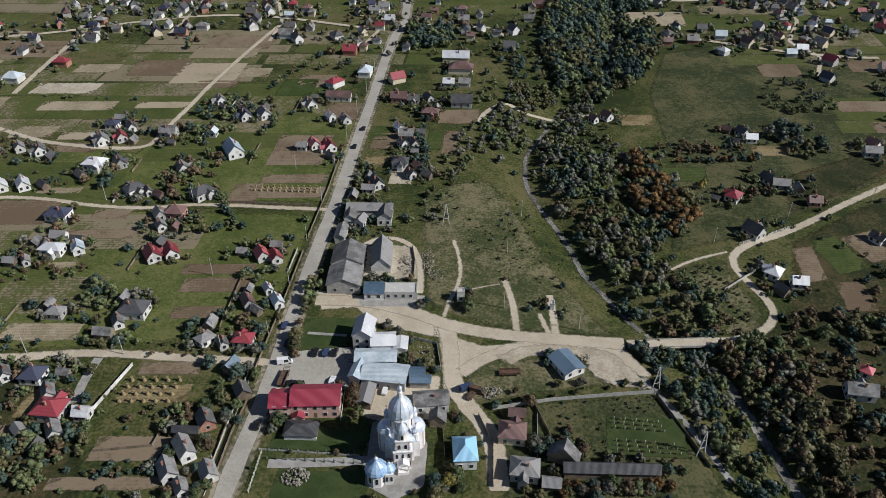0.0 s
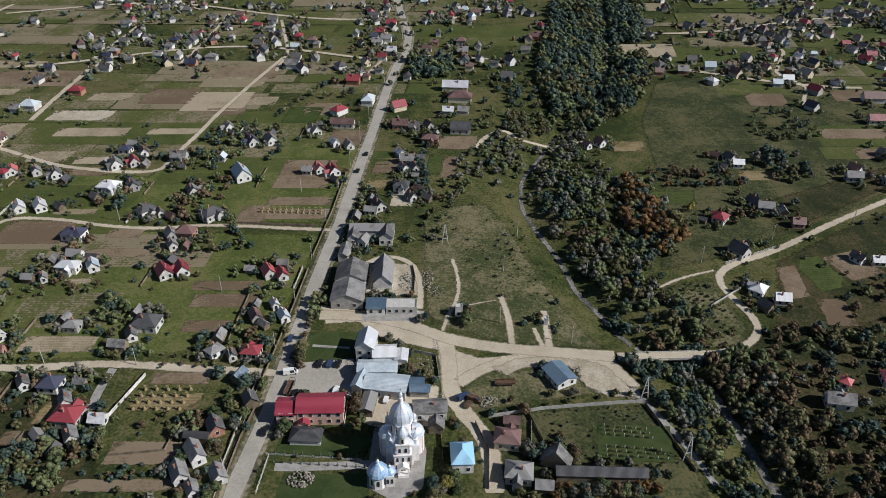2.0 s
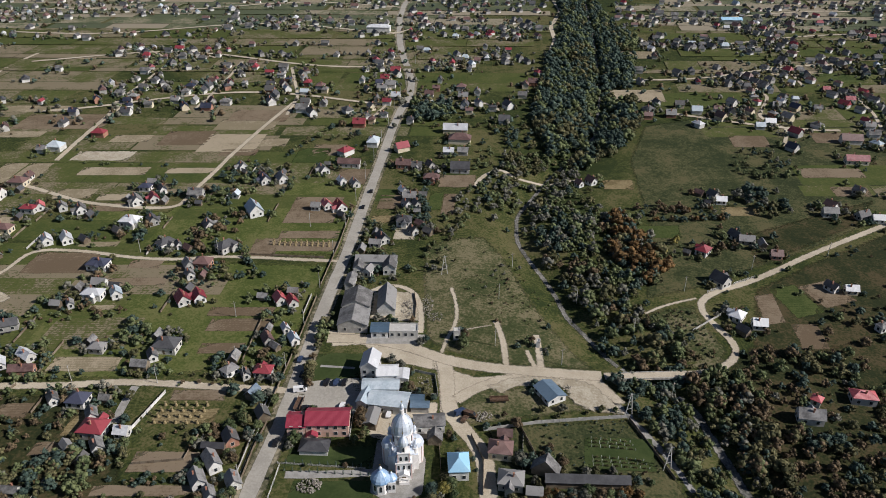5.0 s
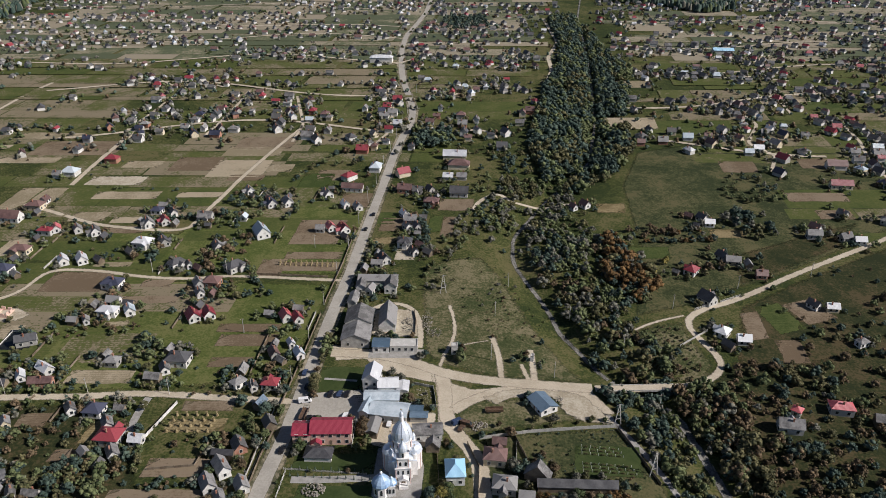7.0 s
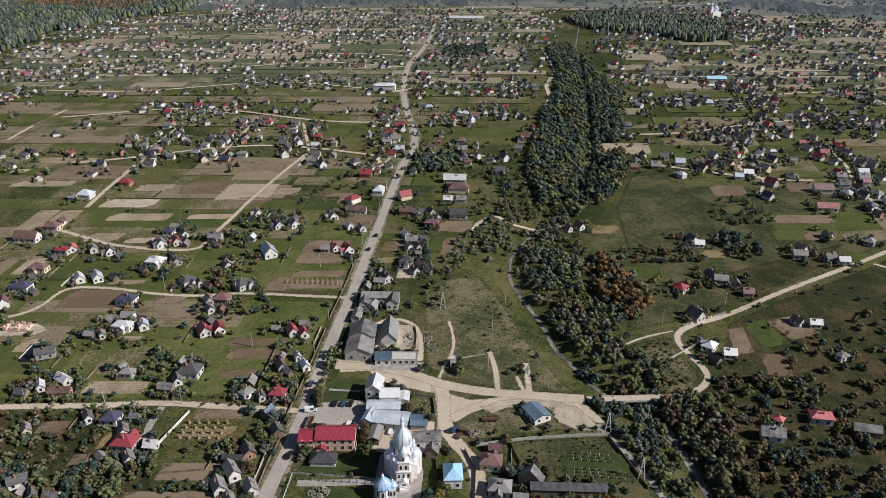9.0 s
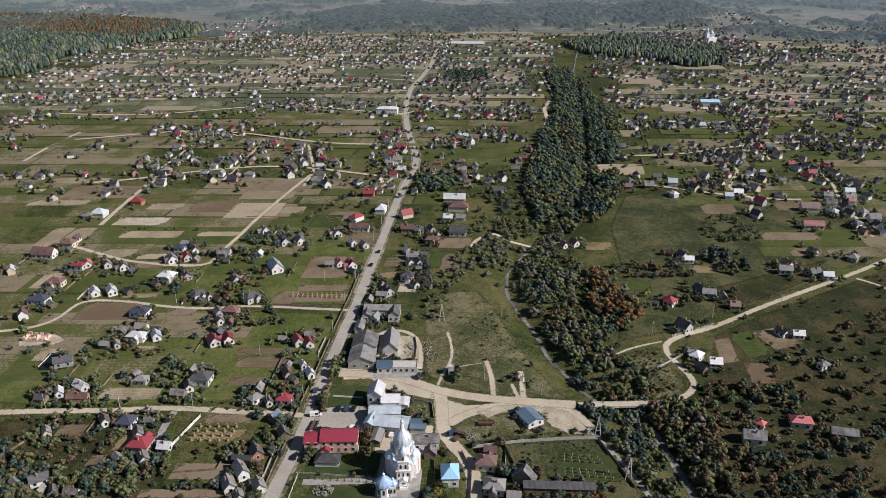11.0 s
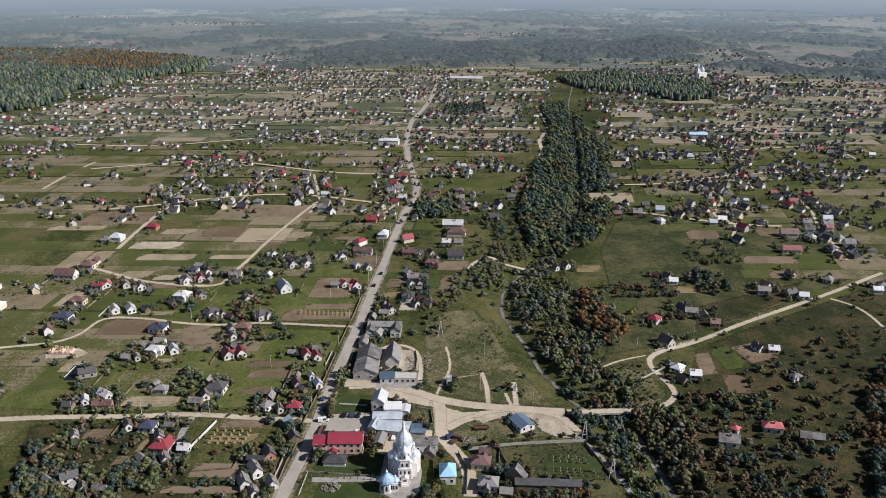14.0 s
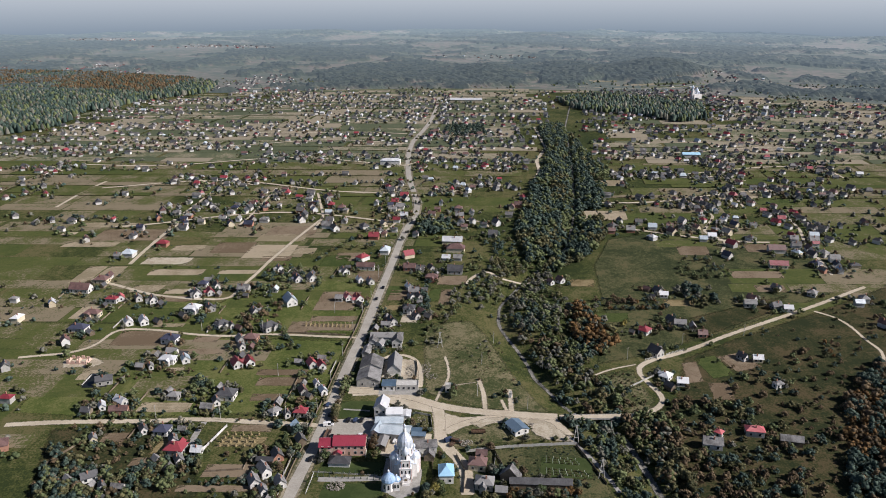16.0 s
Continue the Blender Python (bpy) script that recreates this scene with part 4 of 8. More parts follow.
house(-213.6, 311.2, -58, 7.1, 5.0, 2.8, "gable", "white", "white")
house(-203.7, 312.6, -58, 7.7, 5.4, 2.8, "gable", "white", "white")
house(-148.3, 307.9, 50, 8.2, 5.7, 3.4, "hip", "slate", "white")
house(-141.1, 306.7, -58, 4.1, 2.9, 2.8, "gable", "grey", "white")
house(-176.1, 287.2, -6, 10.1, 7.1, 3.4, "hip", "navy", "white")
house(-130.0, 287.5, -58, 6.2, 4.9, 2.8, "gable", "grey", "greywall")
house(-126.8, 278.5, -58, 5.0, 4.0, 2.8, "gable", "grey", "white")
house(-122.9, 288.8, -6, 8.4, 6.8, 3.4, "hip", "brown", "brick")
house(-115.0, 305.1, 50, 9.9, 6.9, 3.4, "hip", "slate", "greywall")
house(-130.4, 327.9, -58, 6.7, 5.4, 2.8, "gable", "grey", "white")
house(-108.7, 345.1, -62, 11.4, 8.0, 3.4, "gable", "tin", "white")
house(-123.9, 364.8, 84, 4.6, 3.7, 2.8, "gable", "tin", "white")
house(-110.9, 384.8, -62, 7.5, 6.0, 2.8, "gable", "navy", "white")
house(-100.3, 386.6, -62, 7.5, 6.0, 2.8, "gable", "grey", "white")
house(-129.3, 404.1, -58, 6.3, 5.1, 2.8, "gable", "grey", "white")
house(-147.9, 364.6, -6, 8.5, 6.0, 3.4, "gable", "grey", "greywall")
house(-76.3, 399.2, -58, 7.7, 6.1, 2.8, "gable", "grey", "white")
house(-67.6, 352.2, -62, 6.4, 5.1, 2.8, "gable", "pink", "white")
house(-59.5, 350.0, -62, 7.6, 6.1, 2.8, "gable", "red", "white")
house(-73.6, 349.9, -6, 5.1, 4.1, 2.8, "gable", "grey", "greywall")
house(-62.4, 383.5, -58, 5.4, 4.3, 2.8, "gable", "white", "white")
house(-53.8, 380.2, -62, 6.1, 4.8, 2.8, "gable", "grey", "white")
house(-64.8, 427.8, 50, 9.5, 6.7, 3.4, "hip", "red", "white")
house(-60.4, 477.8, -6, 8.7, 6.1, 3.4, "gable", "red", "brick")
house(-47.5, 444.4, 84, 10.5, 7.4, 3.4, "hip", "tin", "white")
house(-60.3, 408.5, -6, 14.2, 5.0, 3.4, "gable", "brown", "white")
house(-27.3, 434.2, 30, 8.9, 6.2, 3.4, "gable", "red", "cream")
house(12.7, 449.3, -6, 15.1, 9.1, 3.4, "hip", "brown", "cream")
house(9.9, 467.0, -4, 17.1, 6.9, 3.4, "gable", "white", "cream")
house(4.7, 428.5, -6, 6.6, 4.6, 2.8, "gable", "white", "white")
house(14.4, 428.6, -6, 6.6, 4.6, 2.8, "gable", "grey", "greywall")
house(-24.8, 407.0, -6, 9.2, 5.5, 3.4, "gable", "brown", "brick")
house(-16.1, 405.2, -6, 6.3, 5.1, 2.8, "gable", "grey", "greywall")
house(-7.5, 407.2, -58, 5.6, 4.5, 2.8, "gable", "slate", "greywall")
house(-6.4, 387.5, -6, 9.6, 5.7, 3.4, "hip", "brown", "brick")
house(12.0, 401.9, -6, 11.9, 7.1, 3.4, "gable", "slate", "greywall")
house(-23.4, 370.6, -58, 5.3, 4.2, 2.8, "gable", "white", "white")
house(-19.0, 362.7, -6, 7.2, 5.7, 2.8, "gable", "grey", "greywall")
house(-20.7, 353.4, -58, 5.1, 4.1, 2.8, "gable", "grey", "white")
house(-15.0, 353.4, -62, 5.1, 4.1, 2.8, "gable", "slate", "greywall")
house(-21.2, 333.0, -6, 8.0, 6.4, 3.4, "hip", "slate", "white")
house(-15.6, 322.7, -58, 5.4, 4.3, 2.8, "gable", "grey", "white")
house(-35.7, 308.9, -6, 5.9, 3.5, 2.8, "gable", "grey", "greywall")
house(-32.1, 314.0, -62, 7.1, 5.7, 2.8, "gable", "slate", "white")
house(-107.0, 507.1, -6, 9.1, 6.4, 3.4, "gable", "grey", "white")
house(86.2, 383.2, -58, 4.7, 3.8, 2.8, "gable", "brown", "white")
house(94.1, 385.9, -58, 6.1, 4.9, 2.8, "gable", "brown", "white")
house(167.0, 358.9, -6, 5.8, 4.1, 2.8, "gable", "white", "white")
house(164.4, 365.9, -62, 5.9, 4.7, 2.8, "gable", "slate", "white")
house(139.6, 302.9, 50, 7.5, 6.0, 2.8, "hip", "red", "white")
house(166.1, 313.2, -10, 7.7, 4.6, 2.8, "gable", "grey", "greywall")
house(161.5, 318.3, -62, 6.0, 4.8, 2.8, "gable", "slate", "white")
house(176.8, 298.3, -6, 5.7, 4.6, 2.8, "gable", "brown", "brick")
house(139.5, 274.1, -58, 8.2, 6.5, 3.4, "gable", "slate", "white")
house(193.0, 269.2, -58, 5.9, 4.1, 2.8, "gable", "slate", "white")
house(201.4, 266.6, -6, 5.9, 4.1, 2.8, "gable", "white", "cream")
house(138.3, 245.7, 50, 7.1, 5.7, 2.8, "hip", "white", "white")
house(146.3, 239.3, -6, 6.0, 4.8, 2.8, "gable", "white", "white")
house(137.6, 234.7, -56, 5.5, 3.8, 2.8, "gable", "slate", "wood")
house(202.3, 237.4, 20, 5.5, 3.8, 2.8, "hip", "grey", "white")
house(230.0, 352.6, -58, 6.4, 5.1, 2.8, "gable", "brown", "white")
house(225.4, 343.7, -6, 8.2, 4.9, 3.4, "gable", "grey", "greywall")
house(250.0, 336.8, -6, 6.2, 4.3, 2.8, "gable", "white", "white")
house(243.0, 341.0, 20, 7.5, 5.2, 2.8, "gable", "slate", "greywall")
house(279.3, 363.0, 50, 7.2, 5.7, 2.8, "hip", "grey", "greywall")
house(255.7, 371.6, -58, 6.0, 4.8, 2.8, "gable", "grey", "greywall")
house(275.3, 415.6, -6, 14.3, 5.7, 3.4, "gable", "red", "cream")
house(287.8, 450.0, -6, 13.6, 6.8, 3.4, "gable", "brown", "white")
house(241.5, 437.0, -58, 7.4, 5.9, 2.8, "gable", "navy", "white")
house(254.2, 462.8, -58, 8.5, 6.0, 3.4, "gable", "red", "greywall")
house(243.7, 483.5, -6, 7.2, 5.0, 2.8, "gable", "white", "white")
house(151.6, 190.1, 50, 4.0, 3.6, 2.8, "hip", "pink", "white")
house(145.1, 181.0, -10, 9.5, 5.7, 3.4, "gable", "grey", "white")
house(171.0, 191.6, -10, 9.3, 5.6, 3.4, "hip", "pink", "greywall")
house(187.0, 183.4, -12, 10.9, 4.3, 3.4, "gable", "grey", "wood")
house(309.5, 461.1, -6, 7.7, 5.4, 2.8, "gable", "grey", "white")
house(313.7, 439.8, -58, 6.7, 5.4, 2.8, "gable", "slate", "greywall")

# ---- the church and its neighbours ----
def arched(bm, x, y, z, w, h, face):
    """A dark window slab with a round head; face 0 looks along y, 1 along x."""
    pts = [(-w / 2, 0), (w / 2, 0), (w / 2, h - w / 2)] + [(w / 2 * math.cos(a), h - w / 2 + w / 2 * math.sin(a)) for a in (0.8, 1.57, 2.34)] + [(-w / 2, h - w / 2)]
    rings = []
    for d in (-0.12, 0.12):
        rings.append([bm.verts.new((x + (d if face else u), y + (u if face else d), z + v)) for u, v in pts])
    bm.faces.new(rings[0]), bm.faces.new(rings[1][::-1])
    for k in range(len(pts)):
        j = (k + 1) % len(pts)
        bm.faces.new((rings[0][j], rings[0][k], rings[1][k], rings[1][j]))


def cross_part(parent, x, y, z, h=1.6):
    bm = bmesh.new()
    box(bm, x - 0.07, y - 0.07, z, x + 0.07, y + 0.07, z + h)
    box(bm, x - 0.4, y - 0.06, z + h * 0.6, x + 0.4, y + 0.06, z + h * 0.6 + 0.14)
    box(bm, x - 0.22, y - 0.06, z + h * 0.8, x + 0.22, y + 0.06, z + h * 0.8 + 0.1)
    part("cross", bm, "gold", parent, "small gilded cross")


def onion(parent, x, y, z, r, name="cupola"):
    bm = bmesh.new()
    lathe(bm, [(r * 0.75, z), (r * 0.78, z + r * 1.2), (r, z + r * 1.3), (r * 1.08, z + r * 1.8), (r * 0.9, z + r * 2.4), (r * 0.45, z + r * 2.9), (r * 0.14, z + r * 3.4), (0.05, z + r * 3.7)], 12, x, y)
    ob = part(name, bm, "silver", parent, "small silvered onion cupola")
    cross_part(parent, x, y, z + r * 3.6, r * 1.3)
    return ob


def church(x, y, turn):
    z = float(level(y))
    c = new("church")
    c.matrix_basis = pose(x, y, z, 0, 0, turn) @ Matrix.Diagonal((0.84, 0.84, 0.96, 1))
    bm = bmesh.new()
    box(bm, -4.4, -8, -1, 4.4, 8, 9.0)
    box(bm, -6.6, -6.2, -1, 6.6, 6.2, 7.2)
    part("wall", bm, "church_white", c, "white rendered walls")
    for ax, ay in ((-5.4, 0), (5.4, 0), (0, 7.6)):
        bm = bmesh.new()
        drum(bm, 3.6, 3.6, -1, 8.4, 14, ax, ay)
        apse = part("apse", bm, "church_white", c)
        bm = bmesh.new()
        lathe(bm, [(3.95, 8.4), (3.9, 8.75), (3.2, 10.2), (1.9, 11.2), (0.4, 11.7)], 14, ax, ay)
        part("apse_roof", bm, "silver", apse, "silvery half-dome roof")
        for w in range(7):
            a = 2 * math.pi * w / 7 + 0.2
            bm = bmesh.new()
            drum(bm, 0.22, 0.22, 0, 8.2, 6, ax + 3.62 * math.cos(a), ay + 3.62 * math.sin(a))
            part("pilaster", bm, "church_pink", apse)
    bm = bmesh.new()
    for s in (-1, 1):
        v = [bm.verts.new(p) for p in ((-4.8, s * 4.5, 9.0), (4.8, s * 4.5, 9.0), (4.8, s * 8.3, 9.0), (-4.8, s * 8.3, 9.0), (0, s * 3.5, 11.6), (0, s * 8.3, 11.2))]
        for f in ((0, 1, 4), (1, 2, 5, 4), (3, 0, 4, 5), (2, 3, 5), (3, 2, 1, 0)):
            bm.faces.new([v[k] for k in f])
    bmesh.ops.recalc_face_normals(bm, faces=bm.faces[:])
    part("nave_roof", bm, "silver", c, "silver sheet-metal gable roofs")
    bm = bmesh.new()
    drum(bm, 7.2 * 1.25, 4.9, 7.2, 9.6, 4, 0, 0, math.pi / 4)
    part("skirt_roof", bm, "silver", c)
    for sx in (-1, 1):
        for sy in (-1, 1):
            bm = bmesh.new()
            drum(bm, 1.05, 1.05, 7.0, 9.6, 8, sx * 5.3, sy * 4.9)
            drum(bm, 1.2, 1.2, 9.6, 9.85, 8, sx * 5.3, sy * 4.9)
            part("turret", bm, "church_white", c)
            onion(c, sx * 5.3, sy * 4.9, 9.8, 1.0)
    bm = bmesh.new()
    drum(bm, 4.9, 4.9, 9.0, 10.3, 8, turn=math.pi / 8)
    drum(bm, 4.35, 4.35, 10.3, 14.6, 16)
    drum(bm, 4.8, 4.8, 14.6, 15.1, 16)
    part("drum", bm, "church_white", c)
    for k in range(8):
        a = math.pi / 4 * k + math.pi / 8
        bm = bmesh.new()
        arched(bm, 0, -4.32, 11.0, 1.1, 2.8, 0)
        bmesh.ops.rotate(bm, cent=(0, 0, 0), matrix=Matrix.Rotation(a, 3, "Z"), verts=bm.verts[:])
        part("window", bm, "glass", c)
        bm = bmesh.new()
        drum(bm, 0.26, 0.26, 10.3, 14.6, 6, 4.4 * math.cos(a), 4.4 * math.sin(a))
        part("column", bm, "church_pink", c)
    bm = bmesh.new()
    lathe(bm, [(4.5, 15.1), (4.75, 16.2), (4.72, 17.4), (4.3, 19.0), (3.5, 20.4), (2.4, 21.6), (1.35, 22.5), (0.95, 23.1)], 16)
    dome = part("dome", bm, "silver", c, "large ribbed silver dome")
    for k in range(8):
        a = math.pi / 4 * k
        bm = bmesh.new()
        for (r0, z0), (r1, z1) in zip([(4.55, 15.1), (4.8, 16.2), (4.77, 17.4), (4.35, 19.0), (3.55, 20.4), (2.45, 21.6)], [(4.8, 16.2), (4.77, 17.4), (4.35, 19.0), (3.55, 20.4), (2.45, 21.6), (1.4, 22.5)]):
            vs = [bm.verts.new((r * math.cos(a) - s * 0.08 * math.sin(a), r * math.sin(a) + s * 0.08 * math.cos(a), zz)) for r, zz in ((r0, z0), (r1, z1)) for s in (-1, 1)]
            bm.faces.new((vs[0], vs[1], vs[3], vs[2]))
        part("rib", bm, "metal", dome)
    bm = bmesh.new()
    drum(bm, 1.0, 0.95, 22.9, 25.0, 10)
    part("lantern", bm, "church_white", c)
    onion(c, 0, 0, 24.8, 0.85)
    # bell tower over the door
    bm = bmesh.new()
    box(bm, -3.4, -11.6, -1, 3.4, -7.5, 7.6)
    box(bm, -3.7, -11.9, 7.6, 3.7, -7.5, 8.0)
    box(bm, -2.5, -11.2, 8.0, 2.5, -7.4, 12.2)
    box(bm, -2.8, -11.5, 12.2, 2.8, -7.2, 12.6)
    drum(bm, 1.9, 1.9, 12.6, 15.6, 8, 0, -9.3, math.pi / 8)
    tower = part("tower", bm, "church_white", c, "white tiered bell tower")
    for zz, ww, y0, xs in ((1.5, 0.9, -11.6, (-2.3, 2.3)), (4.9, 0.9, -11.6, (-2.2, 0, 2.2)), (8.9, 1.0, -11.2, (-1.2, 1.2)), (13.1, 0.8, -11.05, (0,))):
        for u in xs:
            bm = bmesh.new()
            arched(bm, u, y0, zz, ww, 1.9, 0)
            part("window", bm, "glass", tower)
    for sx in (-1, 1):
        for v in (-10.4, -8.8):
            bm = bmesh.new()
            arched(bm, sx * 3.4, v, 4.9, 0.8, 1.8, 1)
            part("window", bm, "glass", tower)
        for v in (-4.5, -2.0, 2.0, 4.5):
            bm = bmesh.new()
            arched(bm, sx * 6.6, v, 2.6, 0.9, 2.6, 1)
            part("window", bm, "glass", c)
        for zz, u in ((0, 3.25), (8.0, 2.4)):
            bm = bmesh.new()
            box(bm, sx * u - 0.22, -11.72 if zz == 0 else -11.3, zz, sx * u + 0.22, -11.2, zz + (7.5 if zz == 0 else 4.2))
            part("pilaster", bm, "church_pink", tower)
    bm = bmesh.new()
    lathe(bm, [(2.2, 15.6), (2.25, 16.2), (2.0, 17.3), (1.3, 18.3), (0.5, 19.1), (0.1, 20.0)], 12, 0, -9.3)
    part("tower_dome", bm, "silver", tower, "silver bell-tower dome")
    cross_part(tower, 0, -9.3, 19.8, 1.4)
    for u in (-2.6, 2.6):
        onion(c, u, -10.6, 8.0, 0.7)
    bm = bmesh.new()
    box(bm, -2.1, -14.2, -1, 2.1, -11.6, 0.5)
    for u in (-1.8, 1.8):
        box(bm, u - 0.25, -13.8, 0.5, u + 0.25, -13.3, 3.4)
    v = [bm.verts.new(p) for p in ((-2.4, -14.1, 3.4), (2.4, -14.1, 3.4), (2.4, -11.6, 3.4), (-2.4, -11.6, 3.4), (0, -14.1, 4.8), (0, -11.6, 4.8))]
    for f in ((0, 1, 4), (1, 2, 5, 4), (3, 0, 4, 5), (2, 3, 5), (3, 2, 1, 0)):
        bm.faces.new([v[k] for k in f])
    part("porch", bm, "church_white", c, "white pillared porch")
    bm = bmesh.new()
    arched(bm, 0, -11.6, 0.5, 1.8, 2.8, 0)
    part("door", bm, "wood", c)
    HOUSES.append((x, y, 17))
    return tagged(c, "white Orthodox church with silver ribbed dome and cupolas", "church")


church(-14.0, 160.8, 5)


def chapel(x, y, turn):
    z = float(level(y))
    c = new("chapel")
    c.matrix_basis = pose(x, y, z, 0, 0, turn)
    bm = bmesh.new()
    drum(bm, 3.2, 3.2, -1, 5.0, 8, 0, 0, math.pi / 8)
    drum(bm, 3.4, 3.4, 4.6, 5.0, 8, 0, 0, math.pi / 8)
    part("wall", bm, "church_white", c)
    bm = bmesh.new()
    lathe(bm, [(3.7, 5.0), (3.75, 5.4), (3.3, 6.4), (2.5, 7.4), (1.5, 8.3), (0.7, 9.0)], 12)
    part("roof", bm, "chapel_blue", c, "bell-shaped blue metal roof")
    onion(c, 0, 0, 8.8, 0.6)
    for k in range(8):
        bm = bmesh.new()
        arched(bm, 0, -2.96, 1.4, 0.8, 2.4, 0)
        bmesh.ops.rotate(bm, cent=(0, 0, 0), matrix=Matrix.Rotation(math.pi / 4 * k, 3, "Z"), verts=bm.verts[:])
        part("window", bm, "glass", c)
    bm = bmesh.new()
    box(bm, 2.4, -2.2, -1, 5.2, 2.6, 4.6)
    part("bell_wall", bm, "church_white", c)
    bm = bmesh.new()
    lathe(bm, [(2.2, 4.6), (2.0, 5.3), (1.3, 6.0), (0.5, 6.5)], 10, 3.8, 0.2)
    part("bell_roof", bm, "chapel_blue", c, "small blue metal dome")
    onion(c, 3.8, 0.2, 6.3, 0.45)
    for u in (-0.7, 0.7):
        bm = bmesh.new()
        arched(bm, 3.8 + u, -2.2, 1.6, 0.7, 2.0, 0)
        part("window", bm, "glass", c)
    HOUSES.append((x + 2, y, 7))
    return tagged(c, "small white octagonal chapel with blue domed roof", "chapel")


chapel(-21.2, 147.4, 5)

house(6.4, 155.4, 2, 7.1, 9.2, 4.3, "hip", "sky_blue", "white", 3.4, near=True, chimney=False, label="white plastered house with bright sky-blue hipped roof")
house(-43.4, 176.3, 1, 16.2, 9.6, 5.8, "gable", "crimson", "peach", 2.6, near=True, storeys=2, chimney=False, name="shop", label="two-storey peach plastered shop with crimson metal roof")
house(-55.2, 175.6, 1, 7.0, 8.6, 5.0, "gable", "crimson", "peach", 2.2, near=True, storeys=2, chimney=False, name="shop", label="lower wing of peach shop with crimson metal roof")
house(-49.0, 170.4, 91, 2.2, 3.8, 2.6, "gable", "crimson", "peach", 1.2, near=False, chimney=False, name="porch", label="red-roofed entrance porch of the peach shop")
house(-29.6, 207.6, 85, 10, 7, 7.0, "gable", "white", "white", 2.6, near=True, storeys=2, chimney=False, name="hall", label="white two-storey hall with white metal gable roof")
house(-22.3, 203.3, 2, 8.6, 7.0, 5.4, "gable", "white", "white", 2.0, near=True, chimney=False, name="hall", label="white hall wing with white metal gable roof")
house(-15.8, 202.0, 88, 6.4, 4.6, 4.6, "gable", "white", "white", 0.6, near=True, chimney=False, name="hall", label="low white annex with pale metal roof")
house(-24.6, 196.2, 0, 14.6, 6.4, 4.4, "gable", "tin", "greywall", 1.3, near=True, chimney=False, name="hall", label="workshop hall with pale blue tin roof")
house(-20.8, 188.3, -9, 15.6, 9.0, 4.0, "gable", "tin", "greywall", 1.6, near=True, chimney=False, name="hall", label="long workshop with pale blue tin roof")
house(-30.4, 190.6, 76, 11.0, 3.8, 4.3, "gable", "tin", "white", 1.1, near=True, chimney=False, name="hall", label="narrow workshop wing with pale tin roof")
house(-10.6, 190.4, -2, 7.2, 3.0, 2.6, "gable", "blue", "greywall", 0.4, near=False, chimney=False, name="workshop", label="low workshop with blue-grey metal roof")
house(-8.4, 186.2, -2, 7.0, 3.6, 2.8, "gable", "blue", "greywall", 0.5, near=False, chimney=False, name="workshop", label="low workshop with blue-grey metal roof")
house(-26.6, 181.5, 82, 13, 4.6, 3.0, "gable", "grey", "wood", 1.0, chimney=False, name="shed", label="long narrow plank shed with grey roof")
house(-4.6, 176.8, 5, 11.6, 6.6, 3.8, "gable", "grey", "white", 2.0, near=True, label="white outbuilding with row of windows and grey roof")
house(-47.3, 165.6, -2, 10.6, 6.4, 2.0, "hip", "slate", "white", 2.2, near=False, chimney=False, name="pavilion", label="low pavilion with dark slate hipped roof")
house(-27.8, 234.3, 0, 7.6, 7.2, 3.3, "gable", "blue", "white", 0.6, near=True, chimney=False, name="shop", label="low roadside shop with blue metal roof")
house(-40.2, 241.0, 89, 13.0, 13.4, 4.0, "gable", "grey", "greywall", 3.0, near=True, chimney=False, name="barn", label="large grey barn with weathered grey gable roof")
house(-39.9, 254.6, 89, 13.4, 13.0, 4.4, "gable", "grey", "greywall", 3.3, near=False, chimney=False, name="barn", label="tall rear barn with weathered grey gable roof")
house(-26.0, 256.0, 91, 17.5, 8.2, 3.2, "gable", "grey", "white", 4.2, near=False, chimney=False, name="barn", label="long white barn with steep grey gable roof")
house(-33.5, 290.6, -1, 21, 6.4, 4.0, "gable", "grey", "white", 2.0, near=False, chimney=False, name="barn", label="long white barn across the yard with grey roof")
house(-26.4, 285.4, 90, 8.6, 6.4, 4.2, "gable", "grey", "white", 2.4, near=True, chimney=False, name="barn", label="white barn wing with grey gable roof")
house(-42.2, 285.0, 90, 8.0, 4.6, 4.0, "gable", "grey", "white", 1.6, near=True, chimney=False, name="barn", label="white barn wing with grey gable roof")
house(-37.0, 281.6, 70, 5.6, 4.4, 3.4, "gable", "grey", "white", 1.8, near=True, chimney=False, name="workshop", label="small white workshop with grey gable roof")
house(-45.0, 272.8, 86, 10.4, 4.4, 3.2, "gable", "grey", "greywall", 1.4, near=False, chimney=False, name="shed", label="long narrow grey shed beside the road")
patch("pavement", [(-33, 266), (-22, 267), (-12.5, 265), (-9.5, 257), (-9, 244), (-22, 243), (-33, 245)], "sand", 0.08, "bare yard strewn with rubble")
patch("pavement", [(-31.5, 230.6), (-9.8, 230.6), (-9.8, 228.8), (-31.5, 228.8)], "slab_path", 0.16, "pale concrete apron before the shop")
ribbon("path", [(-35.5, 265.5), (-34.6, 267.5), (-30.9, 271.0), (-25.7, 272.8), (-20.3, 272.4), (-15.7, 269.7), (-12.1, 264.5), (-10.1, 256.8), (-9.1, 244.7), (-9.5, 233.3)], 2.6, "dirt", 0.14, False, "sandy track curving round the yard")


